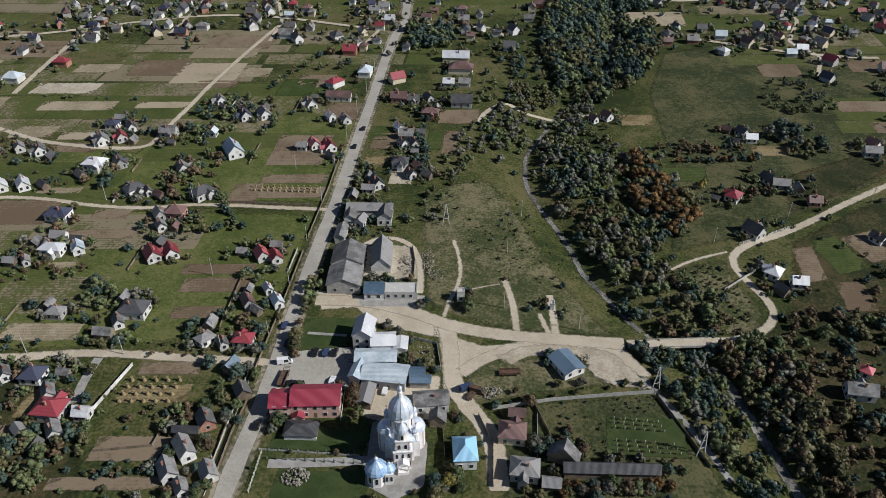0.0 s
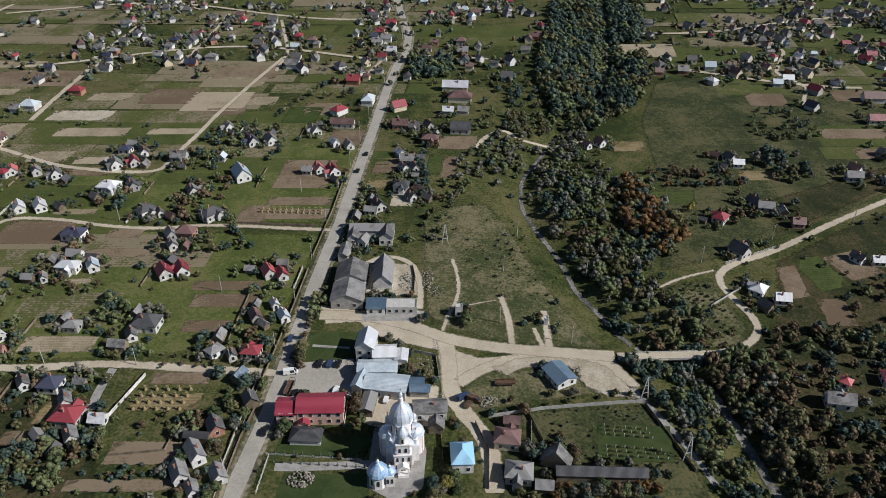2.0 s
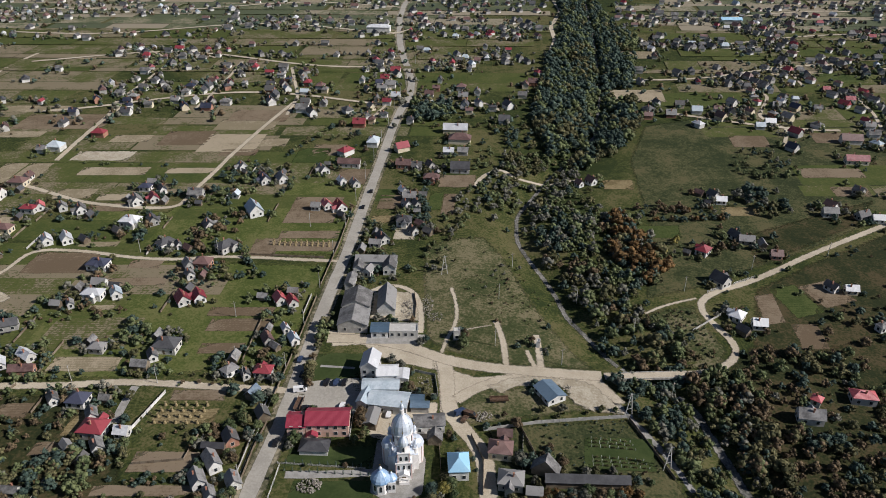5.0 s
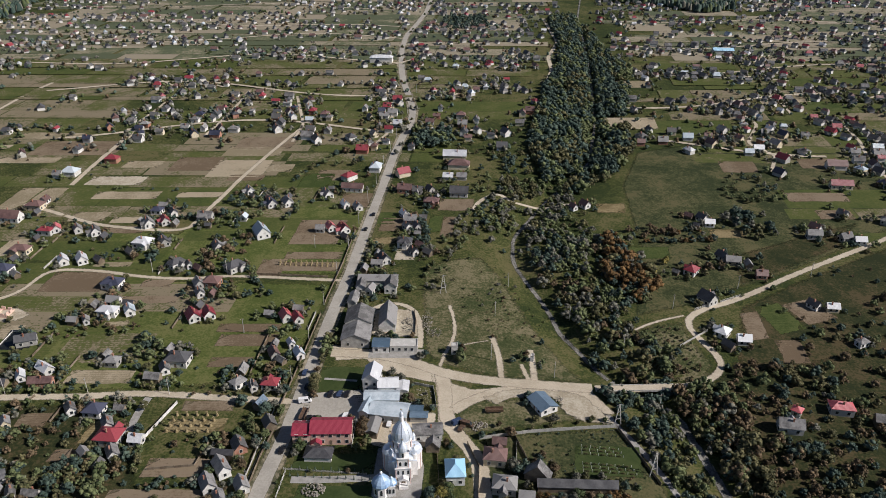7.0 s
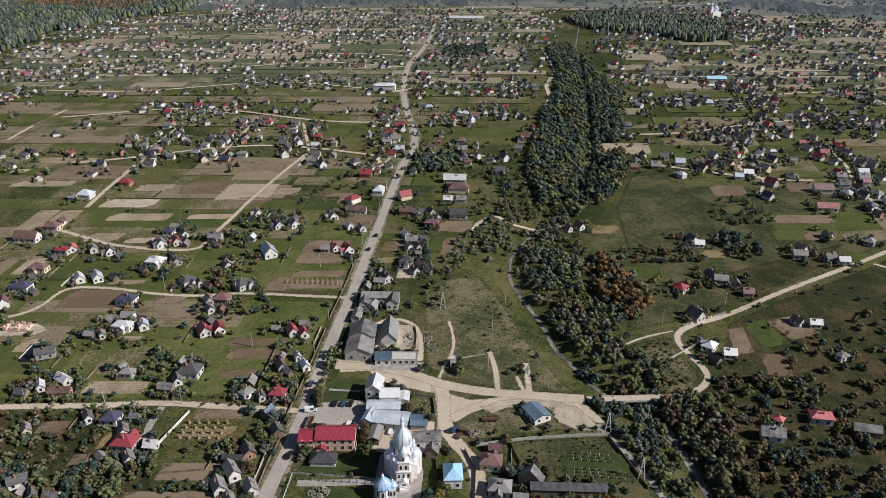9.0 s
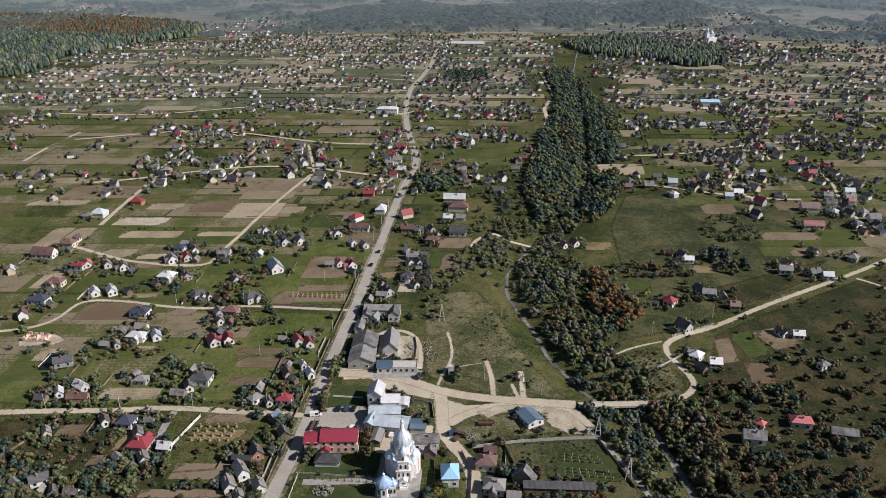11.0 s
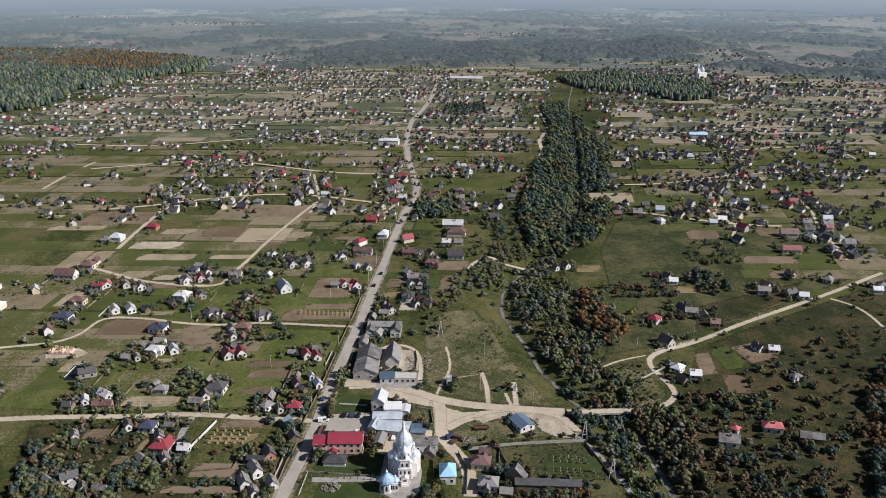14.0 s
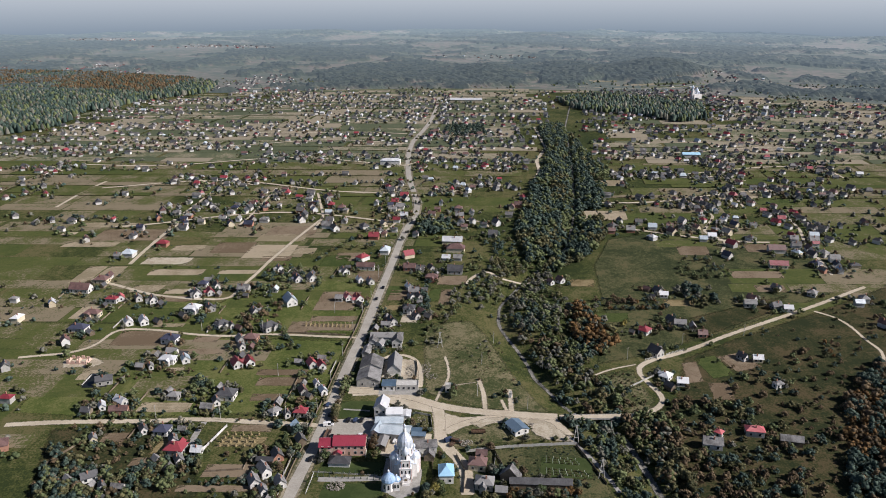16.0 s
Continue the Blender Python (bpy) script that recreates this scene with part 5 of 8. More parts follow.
def flat_block(x, y, turn, long, wide, high, mat, label, name="building"):
    """A flat-roofed block with a parapet and a row of openings."""
    ob = new(name)
    ob.matrix_basis = pose(x, y, float(level(y)), 0, 0, turn)
    bm = bmesh.new()
    box(bm, -long / 2, -wide / 2, -1, long / 2, wide / 2, high)
    part("wall", bm, mat, ob)
    bm = bmesh.new()
    for x0, y0, x1, y1 in ((-long / 2, -wide / 2, long / 2, -wide / 2 + 0.3), (-long / 2, wide / 2 - 0.3, long / 2, wide / 2), (-long / 2, -wide / 2 + 0.3, -long / 2 + 0.3, wide / 2 - 0.3), (long / 2 - 0.3, -wide / 2 + 0.3, long / 2, wide / 2 - 0.3)):
        box(bm, x0, y0, high, x1, y1, high + 0.4)
    part("parapet", bm, "concrete", ob)
    for j in range(max(1, int(long / 3))):
        window(ob, -long / 2 + 1.5 + 3 * j, -wide / 2, 1.0, 1.2, 1.4, 0)
    HOUSES.append((x, y, long / 2))
    return tagged(ob, label, "building")


flat_block(-17.0, 234.4, 0, 13.0, 6.8, 3.1, "white_wall", "low white flat-roofed block with dark openings")
flat_block(7.0, 231, 2, 3.0, 3.0, 4.6, "white_wall", "small tall white brick transformer kiosk", "kiosk")
flat_block(43.2, 226.5, 80, 2.6, 1.6, 2.2, "white_wall", "small white roadside hut on grass", "kiosk")

# ---- bridge, walls and fences ----
bm = bmesh.new()
bridge = new("bridge")
box(bm, -14, -2.1, -0.8, 14, 2.1, -0.05)
part("deck", bm, "concrete", bridge)
for s in (-1, 1):
    bm = bmesh.new()
    box(bm, -14, s * 2.1 - 0.1, -0.05, 14, s * 2.1 + 0.1, 0.4)
    part("parapet", bm, "concrete", bridge)
for u in (-9, 9):
    bm = bmesh.new()
    box(bm, u - 0.5, -1.9, -7, u + 0.5, 1.9, -0.8)
    part("pier", bm, "concrete", bridge)
bridge.matrix_basis = pose(90.5, 206.6, float(level(206.6)) + 0.1, 0, 0, 2.2)
tagged(bridge, "low concrete road bridge over the stream", "bridge")

PANELS = {}


def fence(points, high, mat, label, step=2.5, gap=0.0):
    """Posts with a panel between each two."""
    ob = new("fence")
    (x0, y0) = points[0]
    ob.location = (x0, y0, float(height(x0, y0)))
    spots = []
    for (ax, ay), (bx, by) in zip(points, points[1:]):
        n = max(1, round(math.hypot(bx - ax, by - ay) / step))
        spots += [(ax + (bx - ax) * k / n, ay + (by - ay) * k / n) for k in range(n)]
    spots.append(points[-1])
    for key in (("post", high, mat), ("panel", high, mat)):
        if key not in PANELS:
            b = bmesh.new()
            if key[0] == "post":
                box(b, -0.09, -0.09, -0.5, 0.09, 0.09, high + 0.15)
            elif gap:
                for zz in (0.25, 0.6, 0.95):
                    box(b, 0, -0.03, high * zz - 0.1, 1, 0.03, high * zz)
            else:
                box(b, 0, -0.04, 0.06, 1, 0.04, high)
            me = bpy.data.meshes.new(key[0])
            b.to_mesh(me)
            b.free()
            me.materials.append(MATS[mat])
            PANELS[key] = me
    for k, (x, y) in enumerate(spots):
        z = float(height(x, y))
        p = new("post", PANELS["post", high, mat])
        p.parent, p.location = ob, Vector((x, y, z)) - ob.location
        if k + 1 < len(spots):
            nx, ny = spots[k + 1]
            d = math.hypot(nx - x, ny - y)
            q = new("panel", PANELS["panel", high, mat])
            q.parent = ob
            rise = math.degrees(math.atan2(float(height(nx, ny)) - z, d))
            q.matrix_basis = Matrix.Translation(Vector((x, y, z)) - ob.location) @ pose(0, 0, 0, 0, -rise, math.degrees(math.atan2(ny - y, nx - x))) @ Matrix.Diagonal((d, 1, 1, 1))
    return tagged(ob, label, "fence")


WHITE_FENCE, PLANK, SLABS = "white painted garden fence with posts", "weathered plank garden fence with posts", "pale concrete slab wall with posts"
fence([(-112.8, 195.4), (-119.7, 174.5)], 1.6, "white_wall", WHITE_FENCE)
fence([(-136.1, 199.0), (-138.9, 173.4)], 1.4, "wood", PLANK)
fence([(-59.1, 157.5), (-60.5, 142.8)], 1.3, "white_wall", "white railing along the church lawn", 2.0, 1)
fence([(-68.0, 178.6), (-70.4, 165.3), (-72.2, 144.9)], 1.5, "wood", PLANK)
fence([(16.5, 174.8), (36.9, 178.6), (53.8, 180.4), (73.9, 182.6)], 1.7, "concrete", SLABS)
fence([(74.2, 181.5), (81.7, 160.8), (84.7, 152.1)], 1.5, "wood", PLANK)
fence([(30.8, 176.9), (34.5, 165.1), (37.6, 151.2)], 1.5, "wood", PLANK)
fence([(11.6, 172.2), (15.8, 159.8), (14.9, 144.6)], 1.5, "wood", PLANK)
fence([(-0.6, 167.0), (0.5, 145.9)], 1.5, "wood", PLANK)
fence([(-68.3, 191.0), (-64.6, 222.3), (-60.6, 262)], 1.4, "wood", PLANK)
fence([(-60.0, 272), (-55.6, 310), (-52.2, 352)], 1.3, "wood", PLANK)
fence([(-13.5, 209.2), (-2.6, 206.0), (-1.2, 193.7), (-12.0, 195.6)], 1.3, "concrete", "broken block wall round the yard")
fence([(131.1, 266.9), (144.1, 272.6)], 1.3, "white_wall", WHITE_FENCE)
fence([(146.4, 273.8), (158.8, 279.8)], 1.3, "white_wall", WHITE_FENCE)
fence([(115.2, 236.5), (131.8, 248.5)], 1.3, "concrete", SLABS)
fence([(-60.1, 158.6), (-27.6, 156.0)], 0.9, "concrete", "low posts along the church walk", 3.2, 1)
fence([(-13.2, 265.0), (-12.0, 256.0), (-12.2, 246.0)], 1.2, "wood", PLANK)
fence([(-34.6, 185.3), (-34.9, 170.3)], 1.5, "concrete", SLABS)
fence([(-176, 199.5), (-196, 161)], 1.3, "wood", PLANK)
fence([(-92, 178), (-95, 160), (-113, 158)], 1.2, "wood", PLANK)
fence([(-146, 168), (-150, 150)], 1.2, "wood", PLANK)
fence([(-86, 214), (-83, 250)], 1.2, "wood", PLANK)
fence([(-106, 300), (-62, 297)], 1.2, "wood", PLANK)

for off, words in ((-6.2, "low concrete kerb of the roadside drain"), (-7.6, "low concrete wall along the gardens")):
    fence([(-66.4 + (yy - 154) * 0.1 + off, yy) for yy in (140, 160, 180, 194)], 0.5 if off > -7 else 1.1, "concrete", words, 3.0)
# sheds and garden fences of the single plots
plot_rng = random.Random(31)
for px, py, size in list(PLOTS)[:95]:
    if plot_rng.random() < 0.4:
        continue
    for _ in range(12):
        w, d = plot_rng.uniform(0, 2 * math.pi), size * 0.6 + plot_rng.uniform(3, 6)
        sx, sy = px + d * math.cos(w), py + d * math.sin(w)
        if not any(inside(sx, sy, q) for q in BLOCKED) and all(math.hypot(sx - hx, sy - hy) > hr + 2.6 for hx, hy, hr in HOUSES) and all(np.min(np.hypot(l[:, 0] - sx, l[:, 1] - sy)) > ww / 2 + 3 for l, ww in ROADS):
            ln = plot_rng.uniform(3.2, 5.5)
            house(round(sx, 1), round(sy, 1), plot_rng.choice((-6, 84, -40)), ln, ln * 0.7, 2.1, "gable", plot_rng.choice(("grey", "grey", "slate", "brown", "grey")), "wood", name="shed", near=False)
            break
for px, py, size in list(PLOTS)[:70]:
    side, reach = plot_rng.choice((-1, 1)), plot_rng.uniform(12, 26)
    fx, fy = px + side * (size * 0.5 + plot_rng.uniform(2.5, 5)), py - reach / 2
    line = [(fx, fy), (fx + 0.1 * reach, fy + reach)]
    mid = [(fx + 0.1 * reach * t, fy + reach * t) for t in (0, 0.25, 0.5, 0.75, 1)]
    if not any(inside(mx, my, q) for mx, my in mid for q in BLOCKED) and all(math.hypot(mx - hx, my - hy) > hr for mx, my in mid for hx, hy, hr in HOUSES) and all(np.min(np.hypot(l[:, 0] - mx, l[:, 1] - my)) > ww / 2 + 1 for mx, my in mid for l, ww in ROADS):
        kind = plot_rng.choice(((1.2, "wood", PLANK), (1.2, "wood", PLANK), (1.3, "concrete", SLABS)))
        fence(line, *kind, 3.0)

# ---- utility poles ----
PROTO_POLE = []


def utility_pole(x, y, turn=0.0):
    m = pose(x, y, float(height(x, y)), 0, 0, turn)
    if PROTO_POLE:
        return copy_thing(PROTO_POLE[0], m)
    p = new("utility_pole")
    bm = bmesh.new()
    drum(bm, 0.17, 0.11, -0.6, 8.6, 8)
    part("shaft", bm, "concrete", p)
    bm = bmesh.new()
    box(bm, -0.9, -0.06, 7.7, 0.9, 0.06, 7.85)
    part("crossarm", bm, "wood", p)
    for u in (-0.8, 0, 0.8):
        bm = bmesh.new()
        drum(bm, 0.07, 0.04, 7.85 if u else 8.6, 8.05 if u else 8.8, 6, u, 0)
        part("insulator", bm, "white_wall", p)
    p.matrix_basis = m
    PROTO_POLE.append(p)
    return tagged(p, "pale concrete utility pole with short crossarm", "pole", "street poles")


for k in range(17):
    yy = 150 + 30 * k
    utility_pole(-66.4 + (yy - 154) * 0.1 - 5.4, yy, 6)
for k in range(4):
    utility_pole(-190 + 36 * k, 201 + (k % 2) * 0.8, 92)
for x, y in ((24, 226), (28, 262), (52, 214), (37, 292), (66, 262), (96, 198), (-118, 300), (-160, 302), (-88, 214), (-96, 246), (-74, 330), (120, 268), (160, 287), (205, 300), (88, 236)):
    utility_pole(x, y, 20)


def mast(x, y):
    p = new("lattice_mast")
    p.matrix_basis = pose(x, y, float(height(x, y)), 0, 0, 20)
    for s in (-1, 1):
        bm = bmesh.new()
        v = [bm.verts.new((s * (1.6 * (1 - t) + 0.12) + d * 0.14, e * 0.14, 11 * t - 0.4 * (t == 0))) for t in (0, 1) for d, e in ((-1, -1), (1, -1), (1, 1), (-1, 1))]
        for f in ((0, 1, 5, 4), (1, 2, 6, 5), (2, 3, 7, 6), (3, 0, 4, 7), (4, 5, 6, 7)):
            bm.faces.new([v[i] for i in f])
        part("leg", bm, "concrete", p)
    for t in (0.3, 0.62):
        bm = bmesh.new()
        box(bm, -1.6 * (1 - t), -0.08, 11 * t, 1.6 * (1 - t), 0.08, 11 * t + 0.18)
        part("brace", bm, "concrete", p)
    bm = bmesh.new()
    box(bm, -1.5, -0.08, 10.4, 1.5, 0.08, 10.6)
    part("crossarm", bm, "metal", p)
    return tagged(p, "two-legged concrete power line mast", "mast")


mast(1.6, 282)
mast(74.6, 184.2)
mast(83, 157)

# ---- vehicles ----
def car(x, y, turn, paint, label, van=False):
    c = new("van" if van else "car")
    c.matrix_basis = pose(x, y, float(level(y)) + 0.2, 0, 0, turn)
    long, tall = (5.6, 2.3) if van else (4.3, 1.45)
    a = long / 2
    bm = bmesh.new()
    prof = [(-a, 0.3), (a, 0.3), (a, 0.85), (a * 0.55 if not van else a * 0.75, 1.0), (a * 0.3 if not van else a * 0.45, tall), (-a * 0.6 if not van else -a, tall), (-a, 0.95)]
    sides = [[bm.verts.new((u, s * 0.88, w)) for u, w in prof] for s in (-1, 1)]
    bm.faces.new(sides[0]), bm.faces.new(sides[1][::-1])
    for k in range(len(prof)):
        j = (k + 1) % len(prof)
        bm.faces.new((sides[0][j], sides[0][k], sides[1][k], sides[1][j]))
    bmesh.ops.recalc_face_normals(bm, faces=bm.faces[:])
    part("body", bm, paint, c)
    bm = bmesh.new()
    f0, f1 = (a * 0.55, a * 0.3) if not van else (a * 0.75, a * 0.45)
    v = [bm.verts.new(p) for p in ((f0 + 0.02, -0.8, 1.02), (f0 + 0.02, 0.8, 1.02), (f1 + 0.04, 0.75, tall - 0.05), (f1 + 0.04, -0.75, tall - 0.05))]
    bm.faces.new(v)
    part("windscreen", bm, "glass", c)
    for s in (-1, 1):
        bm = bmesh.new()
        box(bm, -a * (0.55 if not van else 0.1), s * 0.89 - 0.01, 1.0, f1, s * 0.89 + 0.01, tall - 0.12)
        part("side_window", bm, "glass", c)
        for u in (-a * 0.62, a * 0.62):
            bm = bmesh.new()
            drum(bm, 0.33, 0.33, -0.1, 0.1, 12)
            bmesh.ops.rotate(bm, cent=(0, 0, 0), matrix=Matrix.Rotation(math.pi / 2, 3, "X"), verts=bm.verts[:])
            bmesh.ops.translate(bm, vec=(u, s * 0.85, 0.33), verts=bm.verts[:])
            part("wheel", bm, "rubber", c)
    return tagged(c, label, "van" if van else "car")


car(-57.8, 196.5, 10, "car_white", "white delivery van on the road edge", True)
car(-39.6, 187.4, 80, "car_white", "white car parked on asphalt lot")
for u, p in ((-47.5, "car_black"), (-43.6, "car_blue"), (-40.2, "car_black")):
    car(u, 201.2, 80, p, "dark car parked beside the lawn")
car(-54.2, 186.2, 15, "car_black", "black car parked on asphalt lot")
car(-51.4, 186.0, 15, "car_black", "black car parked on asphalt lot")
car(-20.6, 183.0, 80, "car_white", "white car in the workshop yard")
car(-61.0, 215.5, 84, "car_blue", "dark blue car on the main road")
car(-58.4, 206, 84, "car_black", "dark car on the main road")
car(-62.5, 168, 84, "car_black", "dark car on the main road")
car(-46.2, 352, 84, "car_black", "dark car on the main road")
car(-43.0, 372, 84, "car_black", "dark car on the main road")
car(8.0, 184.0, 30, "car_blue", "derelict blue lorry cab beside the track", True)
car(11.6, 182.6, -20, "rust", "rusty derelict van on bare ground", True)
car(9.4, 180.6, 60, "rust", "rusty derelict car on bare ground")


def trailer(x, y, turn, label, mat="rust"):
    c = new("trailer")
    c.matrix_basis = pose(x, y, float(level(y)) + 0.12, 0, 0, turn)
    bm = bmesh.new()
    box(bm, -3.8, -1.2, 0.8, 3.8, 1.2, 1.0)
    part("bed", bm, mat, c)
    for s in (-1, 1):
        bm = bmesh.new()
        box(bm, -3.8, s * 1.2 - 0.05, 1.0, 3.8, s * 1.2 + 0.05, 1.8)
        part("side_board", bm, mat, c)
        for u in (-2.2, 2.2):
            bm = bmesh.new()
            drum(bm, 0.45, 0.45, -0.15, 0.15, 12)
            bmesh.ops.rotate(bm, cent=(0, 0, 0), matrix=Matrix.Rotation(math.pi / 2, 3, "X"), verts=bm.verts[:])
            bmesh.ops.translate(bm, vec=(u, s * 1.0, 0.45), verts=bm.verts[:])
            part("wheel", bm, "rubber", c)
    return tagged(c, label, "trailer")


trailer(-57.0, 188.5, 82, "rusty flat trailer parked by the road")
trailer(23.5, 191.0, 3, "rusty flatbed trailer on bare ground")

# ---- rockery, rubble, maize stooks and vine rows ----
ROCK = []
for k in range(5):
    bm = bmesh.new()
    bmesh.ops.create_icosphere(bm, subdivisions=1, radius=1)
    for v in bm.verts:
        v.co *= random.Random(k * 99 + v.index).uniform(0.7, 1.25)
    me = bpy.data.meshes.new("rock")
    bm.to_mesh(me)
    bm.free()
    me.materials.append(MATS["stone"])
    ROCK.append(me)


def rock_heap(x, y, rx, ry, count, low, high, tall, label, seed, name="rockery"):
    ob = new(name)
    ob.location = (x, y, float(height(x, y)))
    r = random.Random(seed)
    for k in range(count):
        w, d = r.uniform(0, 2 * math.pi), math.sqrt(r.random())
        u, v, s = rx * d * math.cos(w), ry * d * math.sin(w), r.uniform(low, high)
        p = new("rock", ROCK[k % 5])
        p.parent = ob
        p.matrix_basis = pose(u, v, tall * (1 - d) * r.uniform(0.4, 1) + s * 0.2, r.uniform(0, 90), 0, r.uniform(0, 360)) @ Matrix.Diagonal((s, s * r.uniform(0.6, 1), s * 0.7, 1))
    return tagged(ob, label, "rocks")


rock_heap(-47, 148.6, 4.4, 3.6, 120, 0.25, 0.7, 1.8, "round rockery of grey and white stones on lawn", 1)
rock_heap(-6.4, 258, 2.6, 11, 170, 0.12, 0.5, 0.6, "spilled heap of pale rubble and stones", 2, "rubble_heap")
rock_heap(-3.0, 247, 4.0, 4, 70, 0.12, 0.5, 0.5, "spilled heap of pale rubble and stones", 3, "rubble_heap")
rock_heap(-7.4, 201, 4.5, 6.5, 90, 0.15, 0.5, 0.4, "scattered building rubble in a weedy yard", 4, "rubble_heap")
rock_heap(16.5, 182.5, 4.0, 3.0, 70, 0.15, 0.6, 0.8, "heap of earth and stones beside the track", 5, "rubble_heap")
rock_heap(52.5, 199.5, 2.5, 2.0, 40, 0.2, 0.6, 0.8, "heap of stones on bare sand", 6, "rubble_heap")
rock_heap(-15.8, 255, 3.4, 9.6, 190, 0.12, 0.5, 0.6, "scattered building rubble in a fenced yard", 7, "rubble_heap")


def stook(x, y):
    m = pose(x, y, float(level(y)) + 0.08)
    if STOOK:
        return copy_thing(STOOK[0], m)
    s = new("maize_stook")
    bm = bmesh.new()
    lathe(bm, [(0.75, 0), (0.45, 1.0), (0.25, 1.5), (0.5, 2.0)], 9)
    part("sheaf", bm, "sheaf", s)
    bm = bmesh.new()
    drum(bm, 0.3, 0.3, 1.4, 1.52, 9)
    part("binding", bm, "wood", s)
    s.matrix_basis = m
    STOOK.append(s)
    return tagged(s, "dry standing maize stook in stubble", "stook", "maize stooks")


STOOK = []
for k in range(20):
    stook(-112 + (k % 5) * 4.2 + (k // 5) * 0.5, 178.5 + (k // 5) * 3.2)


for k in range(22):
    stook(-91.0 + (k % 11) * 3.0, 310.2 + (k // 11) * 2.6 - (k % 11) * 0.16)
material("pond_water", (0.008, 0.010, 0.010), (0.016, 0.019, 0.018), 0.2, 0.08)
patch("water", [(-209.0, 235.2), (-208.3, 245.2), (-205.0, 244.8), (-197.7, 239.6), (-197.2, 235.3), (-204.3, 234.0)], "pond_water", 0.12, "small dark garden pond")
fence([(-210.4, 234.6), (-209.6, 246.2), (-204.8, 246.0)], 0.7, "white_wall", "low white wall beside the pond", 2.5)


def brick_shell(x, y, turn, long, wide):
    """The raised walls of an unfinished house, open to the sky."""
    ob = new("unfinished_house")
    ob.matrix_basis = pose(x, y, float(height(x, y)), 0, 0, turn)
    a, b = long / 2, wide / 2
    for x0, y0, x1, y1 in ((-a, -b, a, -b + 0.4), (-a, b - 0.4, a, b), (-a, -b + 0.4, -a + 0.4, b - 0.4), (a - 0.4, -b + 0.4, a, b - 0.4), (-0.2, -b + 0.4, 0.2, b - 0.4)):
        bm = bmesh.new()
        n = max(1, int(max(x1 - x0, y1 - y0) / 3))
        for k in range(n):
            f0, f1 = k / n, (k + 0.62) / n
            if x1 - x0 > y1 - y0:
                box(bm, x0 + (x1 - x0) * f0, y0, 0.9, x0 + (x1 - x0) * f1, y1, 2.5 - 0.5 * (k % 2))
            else:
                box(bm, x0, y0 + (y1 - y0) * f0, 0.9, x1, y0 + (y1 - y0) * f1, 2.5 - 0.5 * (k % 2))
        box(bm, x0, y0, -0.6, x1, y1, 0.9)
        part("wall", bm, "peach", ob)
    HOUSES.append((x, y, long / 2))
    return tagged(ob, "roofless unfinished house of pale red brick", "house")


patch("pavement", [(-234.5, 262.3), (-216.9, 266.4), (-208.0, 260.6), (-212.5, 255.7), (-231.6, 254.0)], "sand", 0.12, "bare sandy building plot")
brick_shell(-224.6, 261.6, -4, 13.0, 7.0)


def vine_row(x0, y0, x1, y1):
    ob = new("vine_row")
    ob.location = (x0, y0, float(height(x0, y0)))
    n = max(2, int(math.hypot(x1 - x0, y1 - y0) / 3))
    for k in range(n + 1):
        u, v = (x1 - x0) * k / n, (y1 - y0) * k / n
        p = new("post", PANELS["post", 1.3, "white_wall"])
        p.parent, p.location = ob, (u, v, float(height(x0 + u, y0 + v)) - ob.location.z)
    tv, tf, cv, cf = blob_tree(3, 160, False, 1.0, 0.5, 0.12)
    verts = np.concatenate([cv * (1.6, 0.7, 1.3) + ((x1 - x0) * (k + 0.5) / n, (y1 - y0) * (k + 0.5) / n, float(height(x0 + (x1 - x0) * (k + 0.5) / n, y0 + (y1 - y0) * (k + 0.5) / n)) - ob.location.z) for k in range(n)])
    faces = np.concatenate([cf + k * len(cv) for k in range(n)])
    leaves = new("foliage", mesh_of("foliage", verts, faces, "leaf_olive"))
    leaves.parent = ob
    return tagged(ob, "row of vines on wooden posts", "vines", "vine rows")


ribbon("stream", STREAM[:15], 2.2, "stream_bed", 0.25, False, "stony bed of a shallow stream")
ribbon("stream", STREAM[14:], 3.2, "stream_bed", 0.25, False, "wide gravel bed of the stream between trees")


def far_church(x, y):
    c = new("church")
    c.matrix_basis = pose(x, y, float(height(x, y)), 0, 0, 20)
    bm = bmesh.new()
    box(bm, -9, -5, -2, 9, 5, 10)
    box(bm, -12, -3, -2, -8, 3, 18)
    part("wall", bm, "church_white", c)
    for u, z, r in ((-10, 18, 2.6), (0, 10, 3.6), (5, 10, 1.8), (-5, 10, 1.8)):
        onion(c, u, 0, z, r)
    return tagged(c, "distant white church with silver cupolas", "church")


far_church(497, 1341)
house(38, 1281, -4, 60, 16, 6, "gable", "white", "cream", 3, name="factory", near=False, chimney=False, label="long distant white works hall")
house(317, 789, -4, 22, 12, 5, "gable", "sky_blue", "white", 2, name="hall", near=False, chimney=False, label="distant hall with sky-blue metal roof")
house(-66, 745, -4, 24, 11, 6, "hip", "white", "white", 2.5, name="school", near=False, chimney=False, label="large white distant building with pale roof")


